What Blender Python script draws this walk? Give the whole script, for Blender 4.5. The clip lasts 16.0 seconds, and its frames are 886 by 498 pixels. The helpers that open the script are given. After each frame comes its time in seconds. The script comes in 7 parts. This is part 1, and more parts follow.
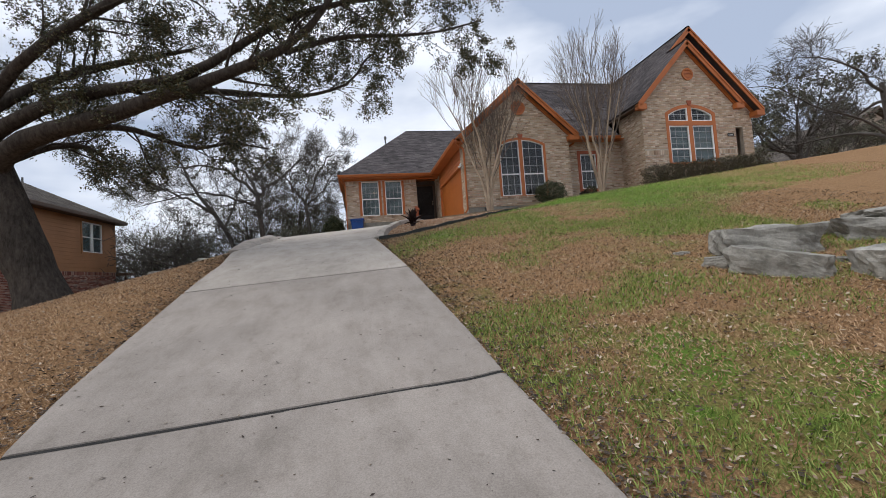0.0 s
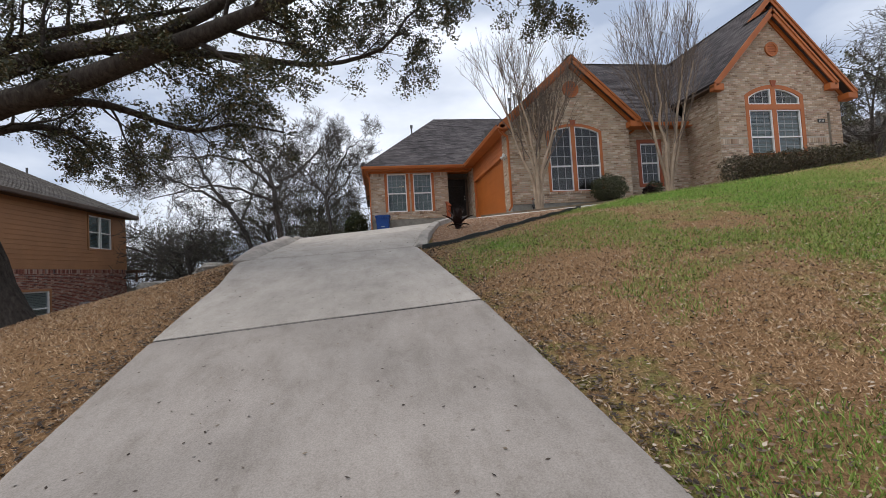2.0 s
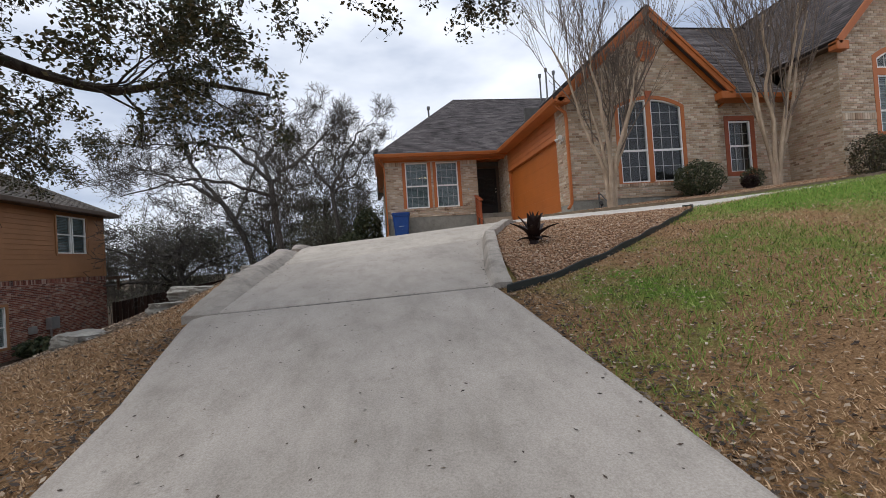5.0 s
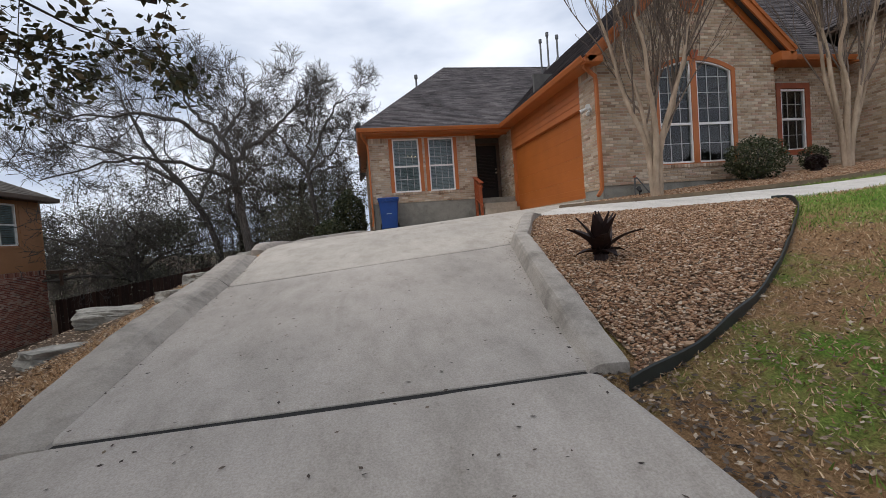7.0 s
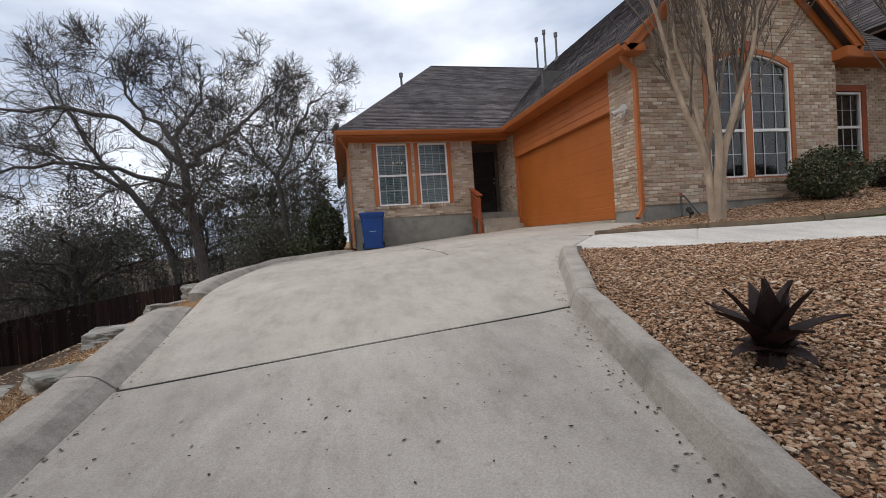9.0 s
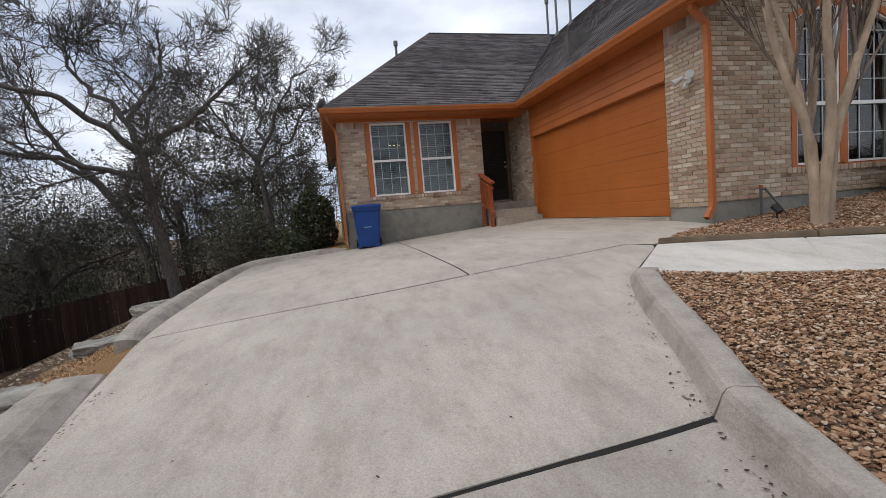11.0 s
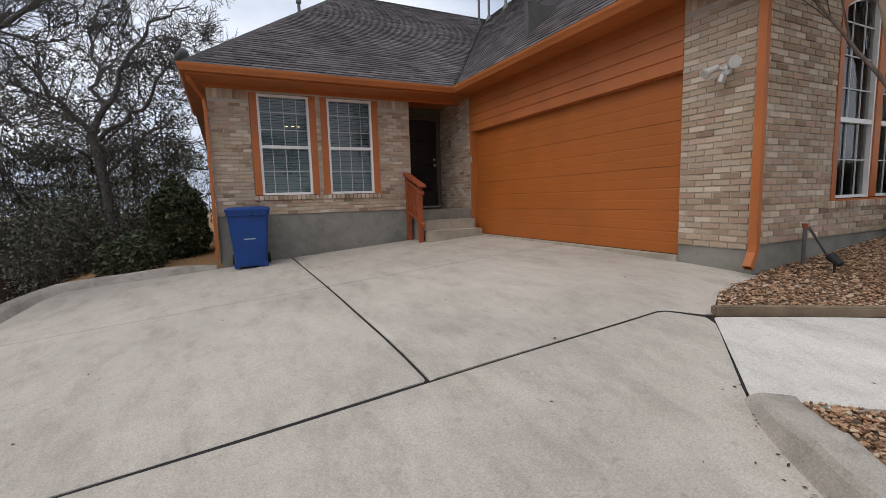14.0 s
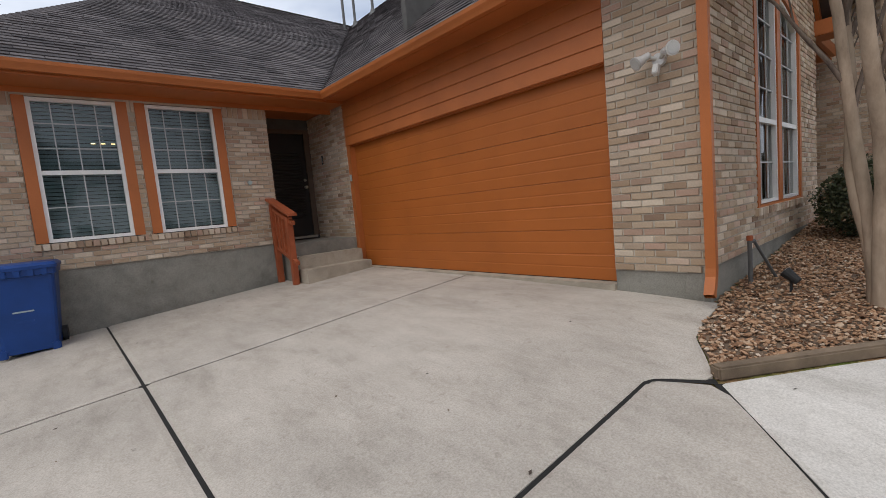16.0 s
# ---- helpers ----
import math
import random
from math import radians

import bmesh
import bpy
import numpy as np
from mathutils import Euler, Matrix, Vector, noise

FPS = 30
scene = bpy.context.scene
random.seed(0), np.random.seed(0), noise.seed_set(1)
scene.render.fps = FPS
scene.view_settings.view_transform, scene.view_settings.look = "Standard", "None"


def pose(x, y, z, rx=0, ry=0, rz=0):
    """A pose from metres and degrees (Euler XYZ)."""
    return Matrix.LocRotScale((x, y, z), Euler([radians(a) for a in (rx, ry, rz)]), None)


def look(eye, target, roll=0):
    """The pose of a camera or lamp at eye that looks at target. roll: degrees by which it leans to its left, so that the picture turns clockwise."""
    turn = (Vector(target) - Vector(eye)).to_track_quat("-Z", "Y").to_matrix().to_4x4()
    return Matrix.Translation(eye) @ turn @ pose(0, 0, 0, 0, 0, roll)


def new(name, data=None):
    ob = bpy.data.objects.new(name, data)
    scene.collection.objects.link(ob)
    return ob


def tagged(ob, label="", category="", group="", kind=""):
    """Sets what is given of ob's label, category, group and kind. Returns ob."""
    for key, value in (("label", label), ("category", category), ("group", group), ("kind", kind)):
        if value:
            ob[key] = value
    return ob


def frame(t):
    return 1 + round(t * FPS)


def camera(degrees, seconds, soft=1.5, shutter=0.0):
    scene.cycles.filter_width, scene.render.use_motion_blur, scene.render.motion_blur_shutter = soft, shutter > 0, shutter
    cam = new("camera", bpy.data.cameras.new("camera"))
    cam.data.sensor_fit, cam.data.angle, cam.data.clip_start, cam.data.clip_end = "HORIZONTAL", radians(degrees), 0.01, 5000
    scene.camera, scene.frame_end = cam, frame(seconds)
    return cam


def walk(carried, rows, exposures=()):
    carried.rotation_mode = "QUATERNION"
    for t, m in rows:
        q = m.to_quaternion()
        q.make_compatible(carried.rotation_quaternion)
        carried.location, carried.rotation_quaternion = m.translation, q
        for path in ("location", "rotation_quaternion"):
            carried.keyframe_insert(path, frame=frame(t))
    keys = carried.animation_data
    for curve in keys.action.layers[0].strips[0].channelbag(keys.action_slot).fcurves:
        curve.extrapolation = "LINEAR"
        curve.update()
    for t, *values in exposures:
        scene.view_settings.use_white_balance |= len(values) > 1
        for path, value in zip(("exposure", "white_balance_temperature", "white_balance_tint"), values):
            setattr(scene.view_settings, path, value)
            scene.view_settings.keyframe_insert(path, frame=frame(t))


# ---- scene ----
cam = camera(90.0, 16.0, soft=0.8)
PATH = [
    (0, (-4.641, -18.528, -2.415), (-4.26, -16.567, -2.307), -4.1),
    (0.5, (-4.715, -17.855, -2.281), (-4.349, -15.891, -2.189), -3.9),
    (1, (-4.762, -17.238, -2.153), (-4.399, -15.273, -2.068), -3.6),
    (1.5, (-4.896, -16.655, -2.025), (-4.588, -14.681, -1.935), -3.4),
    (2, (-4.99, -16.119, -1.879), (-4.685, -14.144, -1.798), -3.4),
    (2.5, (-5.042, -15.479, -1.782), (-4.757, -13.501, -1.697), -3.6),
    (3, (-5.119, -14.885, -1.647), (-4.83, -12.907, -1.579), -3.4),
    (3.5, (-5.184, -14.341, -1.504), (-4.9, -12.363, -1.45), -2.7),
    (6, (-5.526, -11.382, -0.843), (-5.226, -9.404, -0.862), -5.0),
    (6.5, (-5.476, -10.774, -0.721), (-5.133, -8.805, -0.798), -4.4),
    (7, (-5.493, -10.175, -0.59), (-5.139, -8.208, -0.663), -4.2),
    (7.5, (-5.493, -9.615, -0.472), (-5.127, -7.65, -0.549), -3.8),
    (8, (-5.478, -8.99, -0.319), (-5.093, -7.028, -0.383), -3.7),
    (8.5, (-5.508, -8.464, -0.201), (-5.074, -6.512, -0.254), -3.5),
    (11, (-5.318, -6.158, 0.379), (-4.856, -4.219, 0.215), -4.8),
    (11.5, (-5.306, -5.743, 0.465), (-5.074, -3.766, 0.271), -5.7),
    (12, (-5.318, -5.259, 0.532), (-5.092, -3.283, 0.322), -5.1),
    (12.5, (-5.22, -4.807, 0.601), (-4.994, -2.833, 0.377), -4.5),
    (13, (-5.165, -4.356, 0.643), (-4.854, -2.396, 0.4), -3.7),
    (13.5, (-5.069, -3.921, 0.724), (-4.444, -2.037, 0.475), -2.3),
    (14, (-4.895, -3.538, 0.775), (-4.023, -1.752, 0.548), -1.7),
    (14.5, (-4.765, -3.158, 0.802), (-3.755, -1.444, 0.597), -3.2),
    (15, (-4.647, -2.787, 0.855), (-3.619, -1.081, 0.674), -3.8),
    (15.5, (-4.421, -2.484, 0.914), (-3.317, -0.825, 0.746), -4.9),
    (16, (-4.191, -2.195, 0.926), (-2.882, -0.695, 0.738), -5.3),
]
walk(cam, [(t, look(eye, target, roll)) for t, eye, target, roll in PATH])
# exposures and light
scene.view_settings.exposure = -0.04
world = bpy.data.worlds.new("overcast_sky")
scene.world = world
world.use_nodes = True
wn, wl = world.node_tree.nodes, world.node_tree.links
wn.clear()
SUN_AZ, SUN_EL = radians(252), radians(58)      # azimuth from +y towards +x
sky = wn.new("ShaderNodeTexSky")
sky.sky_type, sky.sun_disc = "NISHITA", False
sky.sun_elevation, sky.sun_rotation = SUN_EL, SUN_AZ
sky.air_density, sky.dust_density = 1.0, 3.0
wcoord = wn.new("ShaderNodeTexCoord")
wmap = wn.new("ShaderNodeMapping")
wmap.inputs["Scale"].default_value = (1.0, 1.0, 2.6)
wnoise = wn.new("ShaderNodeTexNoise")
wnoise.inputs["Scale"].default_value, wnoise.inputs["Detail"].default_value = 2.2, 5.0
wramp = wn.new("ShaderNodeValToRGB")
wramp.color_ramp.elements[0].position, wramp.color_ramp.elements[0].color = 0.36, (5.0, 5.9, 7.7, 1)
wramp.color_ramp.elements[1].position, wramp.color_ramp.elements[1].color = 0.7, (13.4, 13.8, 14.6, 1)
wmix = wn.new("ShaderNodeMixRGB")
wmix.inputs["Fac"].default_value = 0.9
wback = wn.new("ShaderNodeBackground")
wback.inputs["Strength"].default_value = 0.1
wout = wn.new("ShaderNodeOutputWorld")
wl.new(wcoord.outputs["Generated"], wmap.inputs["Vector"])
wl.new(wmap.outputs["Vector"], wnoise.inputs["Vector"])
wl.new(wnoise.outputs["Fac"], wramp.inputs["Fac"])
wl.new(sky.outputs["Color"], wmix.inputs["Color1"])
wl.new(wramp.outputs["Color"], wmix.inputs["Color2"])
wl.new(wmix.outputs["Color"], wback.inputs["Color"])
wl.new(wback.outputs["Background"], wout.inputs["Surface"])
sun = new("sun", bpy.data.lights.new("sun", "SUN"))
sun.data.energy, sun.data.angle, sun.data.color = 1.5, radians(60), (1.0, 0.95, 0.87)
sun_dir = Vector((math.sin(SUN_AZ) * math.cos(SUN_EL), math.cos(SUN_AZ) * math.cos(SUN_EL), math.sin(SUN_EL)))
sun.matrix_basis = look(sun_dir * 60, (0, 0, 0))


# ---- materials ----
class Nodes:
    """A small wrapper to write node materials briefly."""

    def __init__(self, name, rough=0.7, metal=0.0, spec=0.4):
        self.mat = bpy.data.materials.new(name)
        self.mat.use_nodes = True
        self.n, self.l = self.mat.node_tree.nodes, self.mat.node_tree.links
        self.b = self.n["Principled BSDF"]
        self.b.inputs["Roughness"].default_value = rough
        self.b.inputs["Metallic"].default_value = metal
        self.b.inputs["Specular IOR Level"].default_value = spec
        self.pos = self.n.new("ShaderNodeTexCoord").outputs["Object"]

    def noise(self, scale, detail=4.0, rough=0.6, stretch=None):
        node = self.n.new("ShaderNodeTexNoise")
        node.inputs["Scale"].default_value, node.inputs["Detail"].default_value = scale, detail
        node.inputs["Roughness"].default_value = rough
        if stretch:
            m = self.n.new("ShaderNodeMapping")
            m.inputs["Scale"].default_value = stretch
            self.l.new(self.pos, m.inputs["Vector"])
            self.l.new(m.outputs["Vector"], node.inputs["Vector"])
        else:
            self.l.new(self.pos, node.inputs["Vector"])
        return node.outputs["Fac"]

    def ramp(self, fac, *stops):
        node = self.n.new("ShaderNodeValToRGB")
        e = node.color_ramp.elements
        while len(e) < len(stops):
            e.new(0.5)
        for el, (p, c) in zip(e, stops):
            el.position, el.color = p, (*c, 1) if len(c) == 3 else c
        self.l.new(fac, node.inputs["Fac"])
        return node.outputs["Color"]

    def mix(self, fac, a, b, mode="MIX"):
        node = self.n.new("ShaderNodeMixRGB")
        node.blend_type = mode
        for key, v in (("Fac", fac), ("Color1", a), ("Color2", b)):
            if isinstance(v, (int, float)):
                node.inputs[key].default_value = v
            elif isinstance(v, tuple):
                node.inputs[key].default_value = (*v, 1)
            else:
                self.l.new(v, node.inputs[key])
        return node.outputs["Color"]

    def random(self, island=False):
        if island:
            return self.n.new("ShaderNodeNewGeometry").outputs["Random Per Island"]
        return self.n.new("ShaderNodeObjectInfo").outputs["Random"]

    def color(self, c):
        if isinstance(c, tuple):
            self.b.inputs["Base Color"].default_value = (*c, 1)
        else:
            self.l.new(c, self.b.inputs["Base Color"])
        return self

    def bump(self, fac, strength=0.3, dist=0.01):
        node = self.n.new("ShaderNodeBump")
        node.inputs["Strength"].default_value, node.inputs["Distance"].default_value = strength, dist
        self.l.new(fac, node.inputs["Height"])
        self.l.new(node.outputs["Normal"], self.b.inputs["Normal"])
        return self

    def rough(self, fac, lo, hi):
        node = self.n.new("ShaderNodeMapRange")
        node.inputs["To Min"].default_value, node.inputs["To Max"].default_value = lo, hi
        self.l.new(fac, node.inputs["Value"])
        self.l.new(node.outputs["Result"], self.b.inputs["Roughness"])
        return self


def scale_rgb(c, k):
    return tuple(min(1.0, v * k) for v in c)


def plain(name, c, rough=0.6, metal=0.0, spec=0.4, vary=0.18, scale=6.0, bump=0.1, dist=0.004, fine=120.0):
    """Paint, plastic, metal: one colour with slow and fine variation."""
    m = Nodes(name, rough, metal, spec)
    slow, quick = m.noise(scale, 5), m.noise(fine, 3)
    base = m.ramp(slow, (0.3, scale_rgb(c, 1 - vary)), (0.7, scale_rgb(c, 1 + vary)))
    m.color(m.mix(0.12, base, m.ramp(quick, (0.35, scale_rgb(c, 0.6)), (0.65, scale_rgb(c, 1.35)))))
    m.bump(quick, bump, dist)
    return m.mat


def random_tone(name, stops, rough=0.85, island=True, grain=60.0, bump=0.4, dist=0.004, dirt=0.25, slow=1.4):
    """Pieces that each take a tone of their own from a ramp, with grain and slow dirt."""
    m = Nodes(name, rough, 0.0, 0.3)
    tone = m.ramp(m.random(island), *stops)
    g = m.noise(grain, 4)
    tone = m.mix(0.55, tone, m.ramp(g, (0.25, (0.62, 0.62, 0.62)), (0.75, (1.0, 1.0, 1.0))), "MULTIPLY")
    d = m.ramp(m.noise(slow, 5), (0.35, (0.6, 0.58, 0.54)), (0.6, (1, 1, 1)))
    m.color(m.mix(dirt, tone, d, "MULTIPLY"))
    m.bump(g, bump, dist)
    return m.mat


def concrete(name, c, stain=0.35, scale=0.5):
    m = Nodes(name, 0.85, 0.0, 0.3)
    big = m.noise(scale, 6, 0.65)
    mid = m.noise(3.6, 7, 0.75, (1.0, 0.4, 1.0))
    fine = m.noise(90, 4, 0.7)
    base = m.ramp(big, (0.32, scale_rgb(c, 1 - stain)), (0.52, c), (0.75, scale_rgb(c, 1.12)))
    base = m.mix(0.65, base, m.ramp(mid, (0.32, (0.66, 0.64, 0.61)), (0.5, (0.95, 0.94, 0.93)), (0.68, (1.12, 1.12, 1.12))), "MULTIPLY")
    base = m.mix(0.75, base, m.ramp(fine, (0.3, (0.62, 0.61, 0.59)), (0.62, (1.05, 1.05, 1.05))), "MULTIPLY")
    spots = m.ramp(m.noise(14, 2, 0.5), (0.66, (1, 1, 1)), (0.74, (0.72, 0.7, 0.67)))
    m.color(m.mix(0.5, base, spots, "MULTIPLY"))
    m.bump(m.mix(0.5, fine, m.noise(22, 4, 0.7, (1.0, 0.3, 1.0))), 0.5, 0.006)
    return m.mat


BRICK = ((0.0, (0.27, 0.18, 0.125)), (0.12, (0.43, 0.31, 0.21)), (0.36, (0.53, 0.405, 0.29)),
         (0.56, (0.45, 0.35, 0.265)), (0.76, (0.69, 0.58, 0.46)), (0.9, (0.53, 0.355, 0.27)), (1.0, (0.36, 0.25, 0.18)))
M = {
    "brick": random_tone("tan_brick", BRICK, island=False, dirt=0.3),
    "brick_far": random_tone("tan_brick_wall", BRICK, island=True, dirt=0.3),
    "mortar": plain("mortar", (0.43, 0.385, 0.32), 0.95, vary=0.15, bump=0.3),
    "drive": concrete("driveway_concrete", (0.335, 0.298, 0.268), 0.2),
    "drive_mid": concrete("driveway_concrete_upper", (0.425, 0.385, 0.345), 0.2),
    "pad": concrete("apron_concrete", (0.468, 0.425, 0.375), 0.18),
    "kerb": concrete("kerb_concrete", (0.385, 0.348, 0.308), 0.45, 2.2),
    "walk": concrete("walkway_concrete", (0.60, 0.57, 0.53), 0.12),
    "plinth": concrete("foundation_concrete", (0.26, 0.25, 0.22), 0.4, 1.1),
    "step": concrete("step_stone", (0.42, 0.37, 0.30), 0.25, 2.0),
    "joint": plain("joint_filler", (0.016, 0.015, 0.014), 0.95, bump=0.5),
    "orange": plain("burnt_orange_paint", (0.41, 0.125, 0.033), 0.5, vary=0.12, scale=1.5, bump=0.08),
    "door_orange": plain("garage_door_paint", (0.37, 0.106, 0.019), 0.5, vary=0.1, scale=1.2, bump=0.05),
    "rail": plain("rail_and_shaded_trim_paint", (0.30, 0.075, 0.028), 0.55, vary=0.2, scale=4),
    "white": plain("white_vinyl", (0.78, 0.78, 0.76), 0.4, vary=0.04, bump=0.02),
    "blind": plain("blind_slat", (0.34, 0.41, 0.42), 0.5, vary=0.05, bump=0.02),
    "bar": plain("glazing_bar_grey", (0.5, 0.52, 0.52), 0.4, vary=0.05, bump=0.02),
    # rooms and entry back wall: lack of light put into a dark colour
    "dark_room": plain("unlit_interior_dark", (0.10, 0.095, 0.09), 0.9),
    "black_door": plain("black_door_paint", (0.012, 0.010, 0.010), 0.45, vary=0.2),
    "metal": plain("grey_metal", (0.42, 0.42, 0.41), 0.4, 0.6, vary=0.12),
    "grey_paint": plain("grey_cast_fixture", (0.55, 0.54, 0.52), 0.45, 0.1, vary=0.12),
    "steel": plain("dull_dark_pipe", (0.12, 0.12, 0.12), 0.55, 0.3, vary=0.2),
    "brass": plain("door_knob_metal", (0.6, 0.55, 0.45), 0.3, 0.9),
    "blue": plain("blue_bin_plastic", (0.006, 0.045, 0.2), 0.42, vary=0.15, scale=3, bump=0.12),
    "rubber": plain("black_rubber", (0.02, 0.02, 0.021), 0.7),
    "edging": plain("black_plastic_edging", (0.018, 0.022, 0.02), 0.5, vary=0.3),
    "rust": plain("dark_rusted_metal", (0.022, 0.010, 0.009), 0.6, 0.3, vary=0.4, scale=10),
    "timber": plain("landscape_timber", (0.17, 0.125, 0.085), 0.9, vary=0.35, scale=4, bump=0.4),
    "lens": plain("lamp_lens", (0.5, 0.5, 0.48), 0.15, vary=0.05),
    "soil": plain("dark_soil", (0.16, 0.11, 0.075), 0.95, vary=0.4, scale=5, bump=0.6, dist=0.02, fine=40),
    "limestone": None, "bark": None, "shingle": None,
}


def shingle_mat():
    m = Nodes("weathered_asphalt_shingle", 0.92, 0.0, 0.25)
    tone = m.ramp(m.random(True), (0.0, (0.062, 0.056, 0.059)), (0.5, (0.1, 0.09, 0.093)), (1.0, (0.145, 0.131, 0.133)))
    streak = m.ramp(m.noise(1.0, 6, 0.65, (0.9, 0.5, 0.35)), (0.35, (0.62, 0.6, 0.6)), (0.65, (1.15, 1.12, 1.1)))
    grit = m.noise(260, 3)
    tone = m.mix(0.8, tone, streak, "MULTIPLY")
    m.color(m.mix(0.4, tone, m.ramp(grit, (0.3, (0.5, 0.5, 0.5)), (0.7, (1.3, 1.3, 1.3))), "MULTIPLY"))
    m.bump(grit, 0.4, 0.003)
    return m.mat


def stone_mat():
    m = Nodes("weathered_limestone", 0.9, 0.0, 0.25)
    big, fine = m.noise(2.3, 7, 0.7), m.noise(26, 5, 0.75)
    layers = m.noise(2.0, 4, 0.6, (1.0, 1.0, 1.7))
    c = m.ramp(big, (0.3, (0.12, 0.112, 0.098)), (0.48, (0.28, 0.268, 0.24)), (0.7, (0.44, 0.42, 0.38)))
    c = m.mix(0.3, c, m.ramp(layers, (0.38, (0.55, 0.53, 0.5)), (0.6, (1, 1, 1))), "MULTIPLY")
    m.color(m.mix(0.5, c, m.ramp(fine, (0.3, (0.5, 0.5, 0.5)), (0.65, (1.1, 1.1, 1.08))), "MULTIPLY"))
    m.bump(m.mix(0.5, fine, layers), 0.8, 0.03)
    return m.mat


def bark_mat(name, dark, light, scale=22.0, depth=0.02):
    m = Nodes(name, 0.95, 0.0, 0.2)
    f = m.noise(scale, 6, 0.7, (1.0, 1.0, 0.3))
    s = m.noise(2.0, 4)
    c = m.ramp(f, (0.32, dark), (0.68, light))
    m.color(m.mix(0.5, c, m.ramp(s, (0.35, (0.6, 0.62, 0.6)), (0.65, (1.15, 1.12, 1.1))), "MULTIPLY"))
    m.bump(f, 0.9, depth)
    return m.mat


def leaf_mat(name, stops, rough=0.5):
    m = Nodes(name, rough, 0.0, 0.35)
    m.color(m.ramp(m.random(True), *stops))
    return m.mat


def lawn_mat():
    """Winter lawn: dormant straw with patches of green coming through, and soil."""
    m = Nodes("winter_lawn", 0.97, 0.0, 0.1)
    patch, mid, fine = m.noise(0.42, 4, 0.6), m.noise(2.4, 5, 0.65), m.noise(55, 4, 0.75)
    straw = m.ramp(fine, (0.3, (0.14, 0.08, 0.042)), (0.55, (0.36, 0.215, 0.11)), (0.75, (0.55, 0.37, 0.21)))
    green = m.ramp(fine, (0.3, (0.06, 0.095, 0.018)), (0.6, (0.17, 0.29, 0.045)), (0.8, (0.32, 0.38, 0.10)))
    soil = m.ramp(fine, (0.3, (0.06, 0.042, 0.03)), (0.7, (0.18, 0.12, 0.08)))
    sep = m.n.new("ShaderNodeSeparateXYZ")
    m.l.new(m.pos, sep.inputs["Vector"])
    up_hill = m.n.new("ShaderNodeMapRange")
    up_hill.inputs["From Min"].default_value, up_hill.inputs["From Max"].default_value = -11.0, -6.5
    up_hill.inputs["To Max"].default_value = 0.24
    m.l.new(sep.outputs["Y"], up_hill.inputs["Value"])
    upper = m.n.new("ShaderNodeMapRange")
    upper.inputs["From Min"].default_value, upper.inputs["From Max"].default_value = -1.5, 2.0
    m.l.new(sep.outputs["X"], upper.inputs["Value"])
    f = m.ramp(m.mix(1.0, m.mix(0.35, patch, mid), m.mix(1.0, up_hill.outputs["Result"], upper.outputs["Result"], "MULTIPLY"), "ADD"), (0.52, (0, 0, 0)), (0.63, (1, 1, 1)))
    side = m.n.new("ShaderNodeMapRange")
    side.inputs["From Min"].default_value, side.inputs["From Max"].default_value = -5.5, -3.0
    m.l.new(sep.outputs["X"], side.inputs["Value"])
    f = m.mix(1.0, f, side.outputs["Result"], "MULTIPLY")
    far = m.n.new("ShaderNodeMapRange")
    far.inputs["From Min"].default_value, far.inputs["From Max"].default_value = 9.0, 4.0
    m.l.new(sep.outputs["X"], far.inputs["Value"])
    f = m.mix(1.0, f, far.outputs["Result"], "MULTIPLY")
    c = m.mix(f, straw, green)
    under, bank = m.n.new("ShaderNodeMapRange"), m.n.new("ShaderNodeMapRange")
    under.inputs["From Min"].default_value, under.inputs["From Max"].default_value = -8.3, -9.3
    bank.inputs["From Min"].default_value, bank.inputs["From Max"].default_value = -7.5, -5.5
    m.l.new(sep.outputs["X"], under.inputs["Value"])
    m.l.new(sep.outputs["Y"], bank.inputs["Value"])
    c = m.mix(m.mix(1.0, under.outputs["Result"], bank.outputs["Result"], "MULTIPLY"), c, m.ramp(fine, (0.3, (0.035, 0.026, 0.02)), (0.7, (0.16, 0.115, 0.08))))
    m.color(m.mix(m.ramp(m.noise(1.3, 5, 0.7), (0.62, (0, 0, 0)), (0.74, (0.7, 0.7, 0.7))), c, soil))
    m.bump(fine, 1.0, 0.03)
    return m.mat


M["shingle"], M["limestone"] = shingle_mat(), stone_mat()
M["bark"] = bark_mat("dark_oak_bark", (0.022, 0.018, 0.015), (0.085, 0.072, 0.062), 16, 0.04)
M["twig"] = bark_mat("grey_bare_bark", (0.05, 0.045, 0.042), (0.15, 0.138, 0.128), 30)
M["myrtle_twig"] = bark_mat("brown_twig_bark", (0.10, 0.078, 0.065), (0.22, 0.172, 0.142), 20, 0.004)
M["myrtle"] = bark_mat("smooth_tan_bark", (0.27, 0.20, 0.145), (0.47, 0.37, 0.28), 8, 0.006)
M["lawn"] = lawn_mat()
M["oak_leaf"] = leaf_mat("oak_leaf", ((0, (0.025, 0.03, 0.014)), (0.6, (0.062, 0.068, 0.03)), (0.88, (0.115, 0.1, 0.048)), (1, (0.16, 0.12, 0.065))))
M["shrub_leaf"] = leaf_mat("shrub_leaf", ((0, (0.018, 0.028, 0.012)), (0.6, (0.05, 0.065, 0.028)), (1, (0.12, 0.12, 0.06))))
M["brush_leaf"] = leaf_mat("dry_brush_leaf", ((0, (0.06, 0.064, 0.043)), (0.6, (0.12, 0.124, 0.088)), (1, (0.2, 0.195, 0.15))), 0.8)
